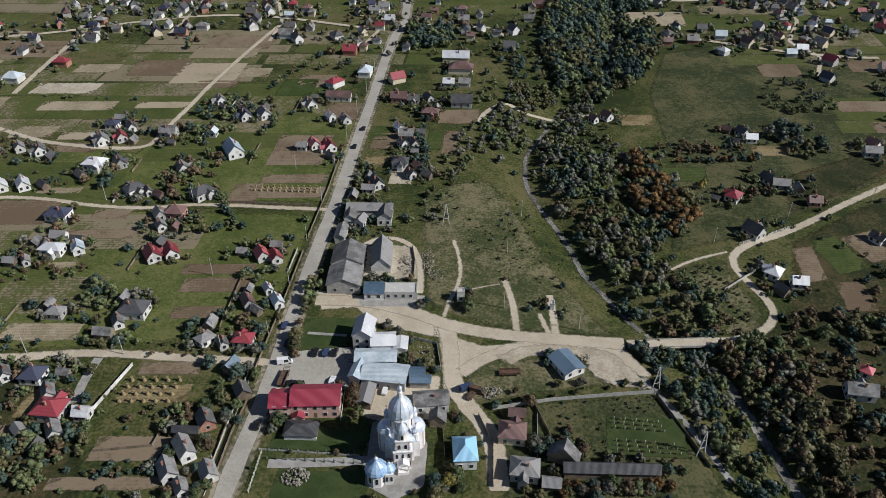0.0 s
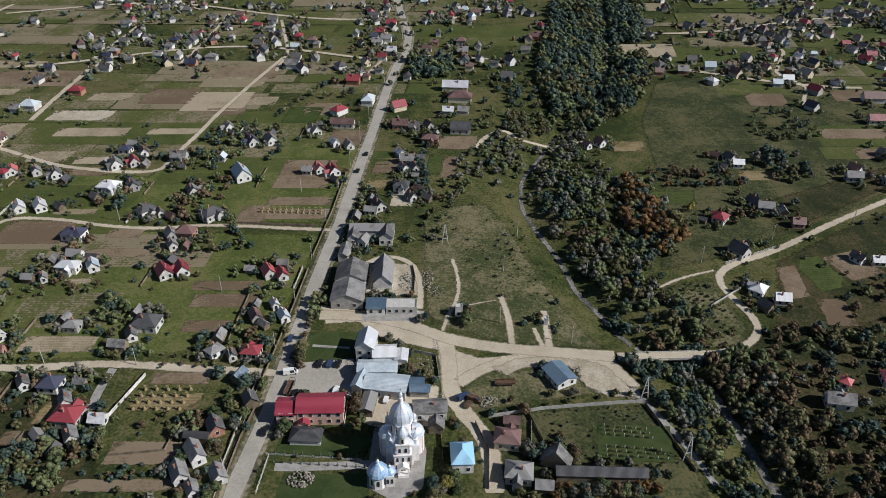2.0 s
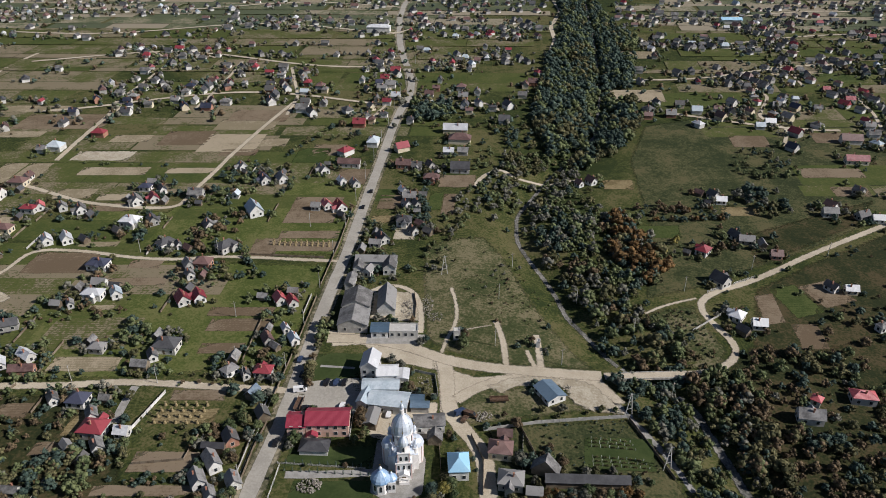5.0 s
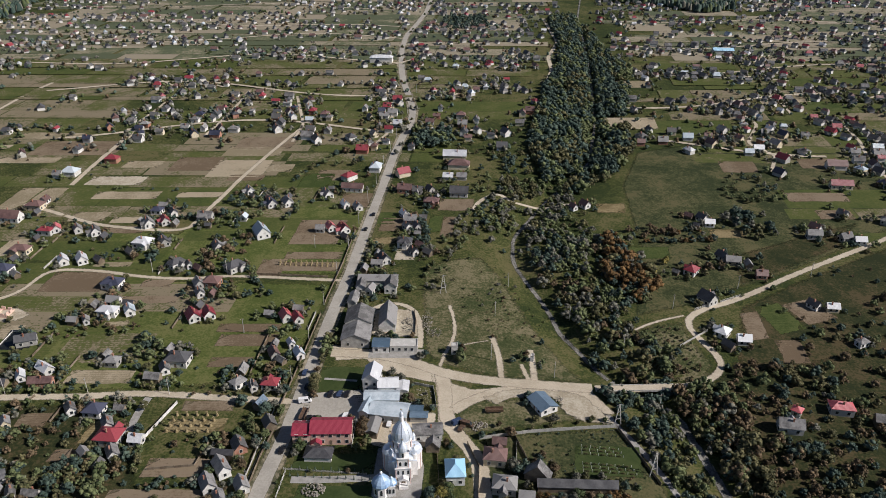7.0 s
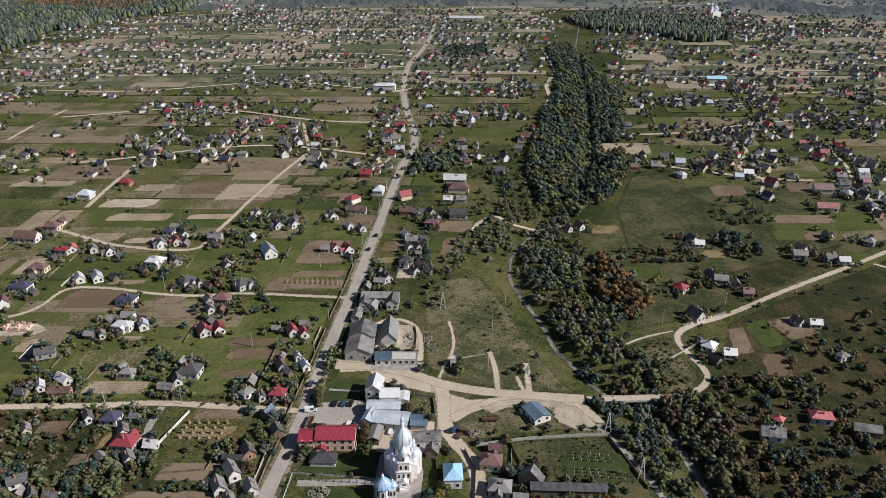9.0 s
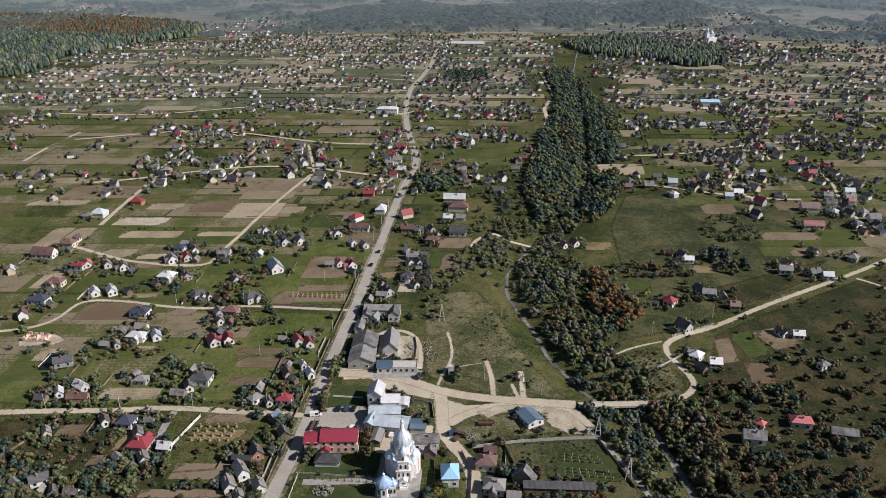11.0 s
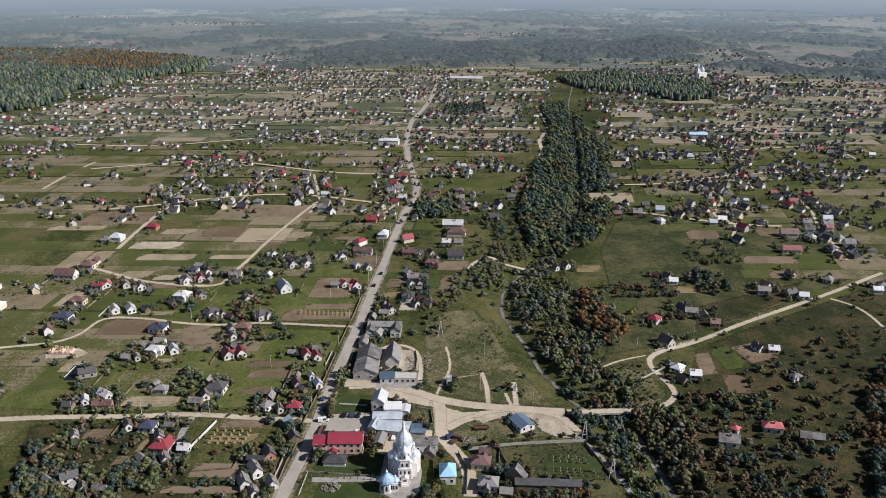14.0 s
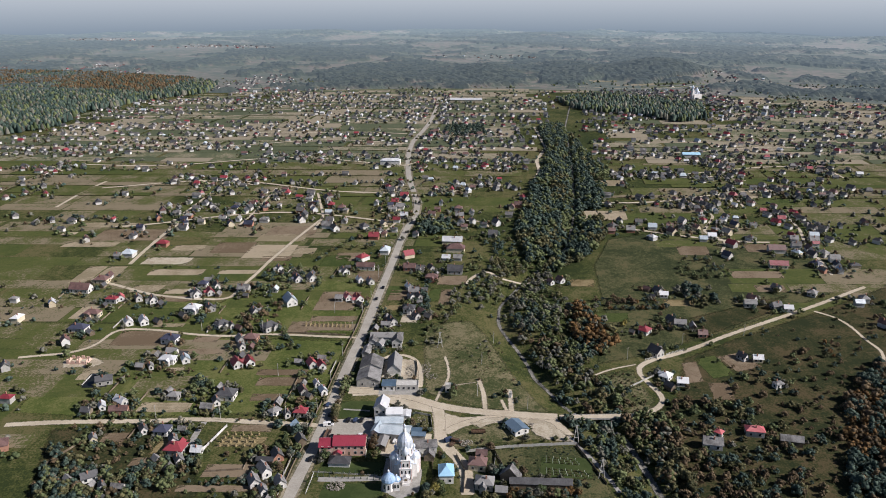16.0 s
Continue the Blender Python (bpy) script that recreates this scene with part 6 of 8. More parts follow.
# ---- trees ----
def blob_tree(seed, leaves, core=True, tall=1.0, spread=0.5, leaf=0.09, count=6, fill=0.66, drop=0.0):
    """Arrays of a tree of unit height: trunk with limbs (verts, tris) and crown of clumps and leaves (verts, tris)."""
    r = np.random.RandomState(seed)
    tv, tf = [], []

    def limb(p, q, r0, r1, n=5):
        p, q = np.array(p), np.array(q)
        d = (q - p) / np.linalg.norm(q - p)
        s = np.cross(d, (0.3, 0.9, 0.1))
        s /= np.linalg.norm(s)
        c = np.cross(d, s)
        k0 = len(tv)
        for e, rr in ((p, r0), (q, r1)):
            for k in range(n):
                w = 2 * math.pi * k / n
                tv.append(e + rr * (math.cos(w) * s + math.sin(w) * c))
        for k in range(n):
            j = (k + 1) % n
            tf.append((k0 + k, k0 + j, k0 + n + j)), tf.append((k0 + k, k0 + n + j, k0 + n + k))

    limb((0, 0, -0.05), (0.01, 0, 0.45), 0.035, 0.022)
    lobes = []
    for k in range(count):
        w = 2 * math.pi * (k + r.uniform(-0.3, 0.3)) / count
        rad = spread * r.uniform(0.35, 0.62)
        lobes.append((math.cos(w) * rad, math.sin(w) * rad, r.uniform(0.38, 0.68), spread * r.uniform(0.42, 0.62)))
        limb((0.01, 0, 0.36), lobes[-1][:3], 0.016, 0.006, 4)
    lobes.append((0, 0, 0.74 * tall, spread * 0.55))
    for k in range(count):
        w, rad = r.uniform(0, 2 * math.pi), spread * r.uniform(0.3, 0.95)
        lobes.append((math.cos(w) * rad, math.sin(w) * rad, r.uniform(0.3, 0.88) * tall * (1.1 - 0.5 * rad / spread), spread * r.uniform(0.16, 0.34)))
    cv, cf = [], []
    if core:
        bm = bmesh.new()
        bmesh.ops.create_icosphere(bm, subdivisions=1, radius=1)
        unit = np.array([v.co[:] for v in bm.verts])
        tri = np.array([[v.index for v in f.verts] for f in bm.faces])
        bm.free()
        for lx, ly, lz, lr in lobes[:count + 1]:
            k0 = sum(len(c) for c in cv)
            cv.append(np.array((lx, ly, lz)) + unit * (lr * fill) * r.uniform(0.7, 1.2, (len(unit), 1)) * (1, 1, 0.9))
            cf.append(tri + k0)
    base = sum(len(c) for c in cv)
    pick = r.randint(0, len(lobes), leaves)
    n = r.normal(size=(leaves, 3))
    n /= np.linalg.norm(n, axis=1)[:, None]
    n[:, 2] = np.abs(n[:, 2]) * 1.1 - 0.25
    L = np.array(lobes)[pick]
    c = L[:, :3] + n * L[:, 3:4] * r.uniform(0.62, 1.12, (leaves, 1))
    t1 = np.cross(n, r.normal(size=(leaves, 3)))
    t1 /= np.linalg.norm(t1, axis=1)[:, None]
    t2 = np.cross(n, t1) + n * r.uniform(-0.6, 0.6, (leaves, 1))
    s = leaf * r.uniform(0.6, 1.4, (leaves, 1))
    tips = np.stack([c + t1 * s, c - t1 * s * 0.6 + t2 * s, c - t1 * s * 0.6 - t2 * s], 1).reshape(-1, 3)
    cv.append(tips)
    cf.append(np.arange(base, base + leaves * 3).reshape(-1, 3))
    crown = np.concatenate(cv)
    crown[:, 2] = np.maximum(crown[:, 2] - drop, 0.02 + 0.1 * crown[:, 2])
    return np.array(tv), np.array(tf), crown, np.concatenate(cf)


def conifer(seed, leaves):
    r = np.random.RandomState(seed)
    tv, tf, _, _ = blob_tree(seed, 10, False, spread=0.05)
    z = 1 - 0.9 * np.sqrt(r.uniform(0, 1, leaves))
    w = r.uniform(0, 2 * math.pi, leaves)
    rad = 0.19 * (1 - z) ** 0.8 * r.uniform(0.3, 1.1, leaves) + 0.01
    c = np.stack([rad * np.cos(w), rad * np.sin(w), z], -1)
    o = np.stack([np.cos(w), np.sin(w), -0.5 * np.ones(leaves)], -1) * 0.07
    s = np.stack([-np.sin(w), np.cos(w), np.zeros(leaves)], -1) * 0.035
    v = np.stack([c + o, c + s + (0, 0, 0.03), c - s + (0, 0, 0.03)], 1).reshape(-1, 3)
    return tv, tf, v, np.arange(leaves * 3).reshape(-1, 3)


TREE_WORDS = {"leaf_green": "leafy green deciduous tree in early autumn", "leaf_dark": "dark green deciduous tree with dense crown", "leaf_olive": "olive-green fruit tree turning in autumn", "leaf_orange": "orange-brown autumn tree with full crown", "leaf_yellow": "yellow-green tree turning in autumn", "leaf_grey": "thin grey-brown half-bare tree", "leaf_brown": "brown autumn shrub with thin leaves"}
SHAPES = [blob_tree(k, 950, True, 1.0 + 0.1 * (k % 3), 0.36 + 0.05 * (k % 4), 0.036, 6, 0.68, 0.08) for k in range(8)]
LIGHT = [(tv, tf[:10], cv, cf) for tv, tf, cv, cf in (blob_tree(20 + k, 155, True, 1.0 + 0.1 * (k % 3), 0.36 + 0.05 * (k % 4), 0.066, 4, 0.74, 0.13) for k in range(8))]
FIRS = [conifer(40 + k, 130) for k in range(3)]
THUJA = []
for k in range(22):
    x, y = -57 + (k // 2) * 3.1, 155.2 + (k % 2) * 3.6 - (k // 2) * 0.22
    m = pose(x, y, float(level(y)), 0, 0, k * 50) @ Matrix.Diagonal((1.9, 1.9, 2.3 + 0.3 * (k % 3), 1))
    if THUJA:
        copy_thing(THUJA[0], Matrix.Identity(4)).matrix_basis = m
        continue
    shrub = new("thuja")
    tv, tf, cv, cf = FIRS[0]
    for nm, v, f, mt in (("trunk", tv, tf, "bark"), ("crown", cv, cf, "leaf_dark")):
        ob = new(nm, mesh_of(nm, v, f, mt))
        ob.parent = shrub
    tagged(shrub, "small dark columnar thuja beside the walk", "shrub", "walk thujas")
    shrub.matrix_basis = m
    THUJA.append(shrub)
TREES = []  # x, y, height, tone


def plant(x, y, h, tone):
    TREES.append((x, y, h, tone))


def free_spot(x, y, gap=1.5):
    if any(math.hypot(x - hx, y - hy) < hr + gap for hx, hy, hr in HOUSES):
        return False
    if any(np.min(np.hypot(line[:, 0] - x, line[:, 1] - y)) < w / 2 + gap for line, w in ROADS):
        return False
    return not any(inside(x, y, poly) for poly in BLOCKED)


rng = random.Random(5)
GARDEN = ["leaf_dark", "leaf_green", "leaf_olive", "leaf_dark", "leaf_grey", "leaf_brown", "leaf_green"]
for hx, hy, hr in list(HOUSES):
    for _ in range(15 if hy < 215 and hx < -60 else 8 if hy < 420 else 6):
        w, d = rng.uniform(0, 2 * math.pi), hr + rng.choice((rng.uniform(0.8, 5), rng.uniform(1, 9)))
        x, y = hx + d * math.cos(w), hy + d * math.sin(w)
        if free_spot(x, y, 0.8):
            plant(x, y, rng.uniform(2.0, 6.5) * rng.uniform(0.7, 1), rng.choice(GARDEN))


def grove(poly, gap, low, high, tones, seed, keep=1.0, bed=3.0):
    """Trees in a polygon, on a shaken grid."""
    r = random.Random(seed)
    xs, ys = [p[0] for p in poly], [p[1] for p in poly]
    y = min(ys)
    while y < max(ys):
        x = min(xs)
        while x < max(xs):
            px, py = x + r.uniform(-0.6, 0.6) * gap, y + r.uniform(-0.6, 0.6) * gap
            x += gap
            clump = noise.noise((px / 22, py / 22, seed * 1.7))
            if r.random() > keep + clump * 0.6 * (keep < 0.95) or not inside(px, py, poly):
                continue
            if bed and float(stream_distance(px, py)) < bed:
                continue
            if not free_spot(px, py, 0.6):
                continue
            pick = noise.noise((px / 35, py / 35, seed * 3.1)) * 0.9 + 0.5 + r.uniform(-0.35, 0.35)
            plant(px, py, r.uniform(low, high), tones[min(len(tones) - 1, max(0, int(pick * len(tones))))])
        y += gap * 0.87


grove([(147.0, 1002.0), (182.0, 1026.0), (187.0, 764.0), (196.0, 715.0), (158.0, 564.0), (147.0, 482.0), (123.0, 438.0), (88.0, 399.0), (72.0, 427.0), (67.0, 494.0), (91.0, 612.0), (130.0, 763.0)], 5.2, 6, 11, ['leaf_dark', 'leaf_green', 'leaf_dark', 'leaf_dark', 'leaf_green', 'leaf_olive'], 1, 0.94, 3.0)
grove([(20.0, 373.0), (46.0, 432.0), (72.0, 427.0), (88.0, 399.0), (81.0, 373.0), (99.0, 350.0), (74.0, 322.0), (54.0, 321.0), (34.0, 331.0)], 4.3, 3, 6.5, ['leaf_dark', 'leaf_grey', 'leaf_green', 'leaf_grey', 'leaf_green', 'leaf_olive'], 2, 0.8, 3.0)
grove([(50.0, 321.0), (77.0, 342.0), (110.0, 350.0), (116.0, 332.0), (116.0, 297.0), (105.0, 268.0), (95.0, 248.0), (113.0, 230.0), (107.0, 210.0), (89.0, 209.0), (76.0, 221.0), (68.0, 253.0), (58.0, 284.0)], 4.2, 3, 7.5, ['leaf_dark', 'leaf_green', 'leaf_grey', 'leaf_dark', 'leaf_green', 'leaf_olive', 'leaf_brown'], 3, 0.85, 3.0)
grove([(94.0, 343.0), (113.0, 350.0), (111.0, 322.0), (120.0, 291.0), (111.0, 269.0), (98.0, 279.0), (90.0, 302.0)], 5.5, 6.5, 10.5, ['leaf_orange', 'leaf_olive', 'leaf_orange', 'leaf_orange', 'leaf_brown'], 4, 0.75, 3.0)
grove([(72.0, 203.0), (105.0, 203.0), (121.0, 205.0), (127.0, 184.0), (119.0, 141.0), (93.0, 141.0), (85.0, 161.0), (78.0, 183.0)], 3.8, 3, 6.5, ['leaf_dark', 'leaf_grey', 'leaf_green', 'leaf_dark', 'leaf_green', 'leaf_olive'], 5, 0.9, 2.6)
grove([(103.0, 205.0), (133.0, 209.0), (129.0, 184.0), (127.0, 141.0), (110.0, 141.0), (108.0, 170.0)], 4.0, 4, 7.5, ['leaf_olive', 'leaf_brown', 'leaf_olive', 'leaf_brown', 'leaf_green'], 6, 0.85, 2.6)
grove([(181.0, 374.0), (205.0, 378.0), (211.0, 351.0), (194.0, 340.0), (172.0, 347.0)], 5, 5, 9, ['leaf_green', 'leaf_olive', 'leaf_dark', 'leaf_grey'], 7, 0.55, 3.0)
grove([(149.0, 224.0), (178.0, 231.0), (190.0, 210.0), (174.0, 204.0), (147.0, 198.0)], 6, 4, 7, ['leaf_brown', 'leaf_green', 'leaf_dark', 'leaf_olive'], 8, 0.75, 3.0)
grove([(130.0, 179.0), (189.0, 179.0), (181.0, 142.0), (123.0, 136.0)], 4.2, 3, 6.5, ['leaf_brown', 'leaf_dark', 'leaf_olive', 'leaf_brown', 'leaf_dark'], 9, 0.66, 3.0)
grove([(130.0, 224.0), (152.0, 226.0), (134.0, 177.0), (134.0, 206.0)], 6, 4, 7, ['leaf_olive', 'leaf_brown', 'leaf_green', 'leaf_yellow'], 10, 0.6, 3.0)
grove([(90.0, 253.0), (119.0, 253.0), (115.0, 230.0), (121.0, 213.0), (107.0, 210.0), (91.0, 230.0)], 5, 1.2, 3.0, ['leaf_olive', 'leaf_green', 'leaf_brown'], 11, 0.5, 3.0)
grove([(7.0, 321.0), (34.0, 328.0), (51.0, 268.0), (59.0, 239.0), (50.0, 230.0), (36.0, 268.0), (12.0, 268.0)], 6, 1.0, 2.4, ['leaf_olive', 'leaf_brown', 'leaf_green', 'leaf_grey'], 12, 0.4, 3.0)
grove([(115.0, 358.0), (170.0, 351.0), (167.0, 333.0), (139.0, 343.0), (112.0, 343.0)], 5, 3, 6, ['leaf_brown', 'leaf_dark', 'leaf_orange', 'leaf_grey'], 13, 0.8, 3.0)
grove([(202.0, 439.0), (235.0, 439.0), (240.0, 400.0), (208.0, 387.0), (189.0, 400.0)], 5, 3, 6, ['leaf_green', 'leaf_olive', 'leaf_dark', 'leaf_grey'], 14, 0.5, 3.0)
grove([(156.0, 329.0), (177.0, 329.0), (173.0, 309.0), (148.0, 303.0)], 5, 3, 6, ['leaf_dark', 'leaf_green', 'leaf_brown'], 15, 0.7, 3.0)
grove([(23.0, 150.0), (40.0, 149.0), (66.0, 151.0), (74.0, 143.0), (23.0, 138.0)], 3.0, 2.8, 4.6, ['leaf_orange', 'leaf_brown', 'leaf_olive', 'leaf_orange'], 16, 0.97, 3.0)
grove([(171.0, 254.0), (248.0, 292.0), (199.0, 198.0), (182.0, 210.0)], 6, 2.5, 6, ['leaf_dark', 'leaf_green', 'leaf_olive', 'leaf_brown'], 17, 0.34, 3.0)
grove([(233.0, 221.0), (275.0, 266.0), (293.0, 259.0), (238.0, 136.0), (194.0, 135.0)], 4.6, 5, 9, ['leaf_dark', 'leaf_brown', 'leaf_dark', 'leaf_brown', 'leaf_orange'], 18, 0.9, 3.0)
grove([(8.0, 493.0), (67.0, 494.0), (72.0, 427.0), (49.0, 437.0), (22.0, 381.0), (15.0, 417.0)], 7, 3, 7, ['leaf_green', 'leaf_olive', 'leaf_dark'], 19, 0.45, 3.0)
grove([(-32.0, 525.0), (6.0, 526.0), (6.0, 487.0), (-23.0, 487.0)], 5, 7, 11, ['leaf_dark', 'leaf_green', 'leaf_olive'], 20, 0.9, 3.0)
grove([(-1.0, 999.0), (60.0, 1009.0), (60.0, 937.0), (3.0, 917.0)], 8, 6, 9, ['leaf_dark', 'leaf_dark'], 21, 0.95, 3.0)
grove([(-199.0, 178.0), (-159.0, 153.0), (-136.0, 169.0), (-124.0, 145.0), (-149.0, 134.0), (-187.0, 134.0)], 4, 3.5, 7, ['leaf_green', 'leaf_olive', 'leaf_dark', 'leaf_green'], 22, 0.8, 3.0)
grove([(-194.0, 196.0), (-168.0, 194.0), (-156.0, 172.0), (-180.0, 168.0)], 4.5, 2.5, 5, ['leaf_green', 'leaf_brown', 'leaf_dark', 'leaf_olive'], 34, 0.5, 3.0)
grove([(-136.0, 162.0), (-116.0, 160.0), (-114.0, 148.0), (-127.0, 142.0)], 4.5, 2, 4.5, ['leaf_green', 'leaf_brown', 'leaf_dark', 'leaf_olive'], 35, 0.4, 3.0)
grove([(-134.0, 267.0), (-87.0, 289.0), (-68.0, 289.0), (-89.0, 267.0)], 5, 2, 4, ['leaf_green', 'leaf_olive'], 36, 0.2, 3.0)
grove([(-165.0, 187.0), (-143.0, 187.0), (-145.0, 169.0), (-154.0, 169.0)], 4, 2.5, 5, ['leaf_green', 'leaf_brown', 'leaf_dark', 'leaf_olive'], 23, 0.55, 3.0)
grove([(-113.0, 177.0), (-85.0, 179.0), (-87.0, 169.0), (-106.0, 169.0)], 4.5, 2, 4.5, ['leaf_green', 'leaf_olive', 'leaf_brown', 'leaf_dark'], 24, 0.5, 3.0)
grove([(-147.0, 239.0), (-134.0, 246.0), (-128.0, 224.0), (-142.0, 224.0)], 4.5, 4, 7, ['leaf_dark', 'leaf_green', 'leaf_dark'], 25, 0.7, 3.0)
grove([(-193.0, 246.0), (-153.0, 254.0), (-144.0, 246.0), (-183.0, 237.0)], 4, 1.5, 4, ['leaf_brown', 'leaf_green', 'leaf_olive'], 26, 0.6, 3.0)
grove([(-3.0, 342.0), (26.0, 390.0), (28.0, 349.0), (7.0, 321.0)], 5, 3, 6, ['leaf_olive', 'leaf_green', 'leaf_grey'], 27, 0.5, 3.0)
grove([(-10.0, 328.0), (7.0, 328.0), (10.0, 290.0), (-12.0, 278.0)], 5, 2, 5, ['leaf_green', 'leaf_olive', 'leaf_grey'], 28, 0.45, 3.0)
grove([(-138.0, 406.0), (-112.0, 416.0), (-98.0, 363.0), (-122.0, 371.0), (-129.0, 355.0), (-140.0, 371.0)], 5, 4, 7, ['leaf_dark', 'leaf_green', 'leaf_dark'], 29, 0.35, 3.0)
grove([(-139.0, 340.0), (-116.0, 348.0), (-106.0, 301.0), (-126.0, 295.0), (-141.0, 313.0)], 5, 3, 7, ['leaf_dark', 'leaf_green', 'leaf_brown'], 30, 0.35, 3.0)
grove([(-91.0, 436.0), (-63.0, 480.0), (-53.0, 469.0), (-87.0, 406.0)], 5, 3, 6, ['leaf_green', 'leaf_olive', 'leaf_dark'], 31, 0.5, 3.0)
grove([(-43.0, 341.0), (-32.0, 349.0), (-26.0, 314.0), (-39.0, 314.0)], 5, 3, 6, ['leaf_green', 'leaf_olive'], 32, 0.4, 3.0)
grove([(-15.0, 376.0), (-8.0, 376.0), (-3.0, 328.0), (-12.0, 328.0)], 4, 4, 6, ['leaf_dark', 'leaf_green'], 33, 0.8, 3.0)
grove([(154.0, 230.0), (192.0, 231.0), (197.0, 198.0), (188.0, 181.0), (162.0, 198.0)], 5.5, 2.5, 5.5, ['leaf_dark', 'leaf_green', 'leaf_brown', 'leaf_olive'], 37, 0.36, 3.0)
grove([(28.0, 149.0), (43.0, 170.0), (47.0, 161.0), (40.0, 141.0)], 4.5, 3, 5, ['leaf_brown', 'leaf_green', 'leaf_grey'], 38, 0.6, 3.0)
grove([(-3.0, 151.0), (6.0, 151.0), (6.0, 141.0), (-5.0, 140.0)], 4, 3.5, 5.5, ['leaf_olive', 'leaf_yellow', 'leaf_green'], 39, 0.7, 3.0)


grove([(132.0, 224.0), (150.0, 222.0), (196.0, 176.0), (190.0, 136.0), (126.0, 136.0), (129.0, 180.0)], 5.5, 2, 5.5, ['leaf_brown', 'leaf_dark', 'leaf_brown', 'leaf_olive'], 44, 0.5, 3.0)
grove([(196.0, 250.0), (262.0, 300.0), (290.0, 262.0), (236.0, 136.0), (190.0, 136.0), (186.0, 196.0)], 6.5, 1.5, 5.0, ['leaf_brown', 'leaf_dark', 'leaf_olive', 'leaf_brown'], 45, 0.42, 3.0)
grove([(204.0, 300.0), (262.0, 334.0), (330.0, 372.0), (330.0, 300.0), (262.0, 286.0)], 7.0, 1.2, 4.0, ['leaf_olive', 'leaf_brown', 'leaf_dark'], 46, 0.3, 3.0)
grove([(92.0, 250.0), (118.0, 254.0), (124.0, 228.0), (118.0, 212.0), (107.0, 210.0), (96.0, 226.0)], 3.0, 0.7, 1.8, ['leaf_olive', 'leaf_brown', 'leaf_green'], 47, 0.75, 3.0)
grove([(-200.0, 196.0), (-150.0, 196.0), (-118.0, 172.0), (-108.0, 140.0), (-196.0, 136.0)], 5.0, 1.5, 4.5, ['leaf_brown', 'leaf_green', 'leaf_dark', 'leaf_olive', 'leaf_brown'], 48, 0.45, 3.0)
grove([(-110.0, 176.0), (-88.0, 176.0), (-78.0, 140.0), (-112.0, 138.0)], 4.5, 1.2, 3.6, ['leaf_brown', 'leaf_dark', 'leaf_olive'], 49, 0.4, 3.0)
grove([(10.0, 300.0), (34.0, 312.0), (56.0, 240.0), (30.0, 238.0), (10.0, 262.0)], 4.0, 0.6, 1.6, ['leaf_olive', 'leaf_brown', 'leaf_green'], 50, 0.4, 3.0)


grove([(36.0, 178.0), (54.0, 180.0), (55.0, 166.0), (52.0, 154.0), (40.0, 154.0)], 2.4, 0.4, 1.3, ['leaf_green', 'leaf_dark', 'leaf_olive'], 51, 0.5, 0)
grove([(56.0, 179.5), (72.0, 181.0), (74.0, 173.0), (57.0, 173.0)], 2.0, 0.4, 1.0, ['leaf_green', 'leaf_dark'], 52, 0.6, 0)


def hedge(points, gap, low, high, tones, seed):
    """Bushes and small trees along a line."""
    r = random.Random(seed)
    for (ax, ay), (bx, by) in zip(points, points[1:]):
        n = max(1, int(math.hypot(bx - ax, by - ay) / gap))
        for k in range(n):
            s = (k + r.random()) / n
            x, y = ax + (bx - ax) * s + r.uniform(-1.2, 1.2), ay + (by - ay) * s + r.uniform(-1.2, 1.2)
            if all(math.hypot(x - hx, y - hy) > hr for hx, hy, hr in HOUSES):
                plant(x, y, r.uniform(low, high), r.choice(tones))


hedge([(-55.0, 222.0), (-53.0, 241.0)], 3.2, 5, 7.5, ['leaf_green', 'leaf_olive', 'leaf_green'], 1)
hedge([(-56.0, 198.0), (-55.0, 215.0)], 2.6, 4.5, 6.5, ['leaf_brown', 'leaf_green', 'leaf_olive'], 2)
hedge([(-31.0, 177.0), (-33.0, 186.0)], 3, 5, 7, ['leaf_brown', 'leaf_grey'], 3)
hedge([(-119.0, 208.0), (-81.0, 204.0)], 4, 1.5, 3.2, ['leaf_green', 'leaf_olive'], 4)
hedge([(-173.0, 203.0), (-148.0, 205.0)], 3.5, 2, 4, ['leaf_green', 'leaf_dark', 'leaf_olive'], 5)
hedge([(-113.0, 199.0), (-85.0, 202.0)], 4.5, 1.5, 3, ['leaf_green', 'leaf_brown'], 6)
hedge([(-113.0, 149.0), (-91.0, 150.0)], 2.2, 2, 3.2, ['leaf_brown', 'leaf_olive', 'leaf_dark'], 7)
hedge([(-112.0, 313.0), (-91.0, 278.0)], 3, 3, 5, ['leaf_green', 'leaf_dark'], 8)
hedge([(-116.0, 277.0), (-94.0, 278.0)], 3, 3, 5, ['leaf_green', 'leaf_dark', 'leaf_olive'], 9)
hedge([(-240.0, 412.0), (-173.0, 407.0)], 9, 2, 4, ['leaf_dark', 'leaf_green'], 10)
hedge([(-281.0, 484.0), (-251.0, 476.0)], 7, 1.5, 3, ['leaf_green', 'leaf_dark'], 11)
hedge([(-375.0, 535.0), (-300.0, 526.0)], 8, 3, 6, ['leaf_dark', 'leaf_green'], 12)
hedge([(-3.0, 149.0), (4.0, 145.0)], 2.5, 4, 6, ['leaf_yellow', 'leaf_olive', 'leaf_yellow'], 14)
hedge([(24.0, 170.0), (29.0, 158.0)], 4, 4, 6, ['leaf_grey', 'leaf_brown'], 15)
hedge([(37.0, 180.0), (54.0, 185.0), (72.0, 187.0)], 4, 1.5, 3, ['leaf_green', 'leaf_olive'], 16)
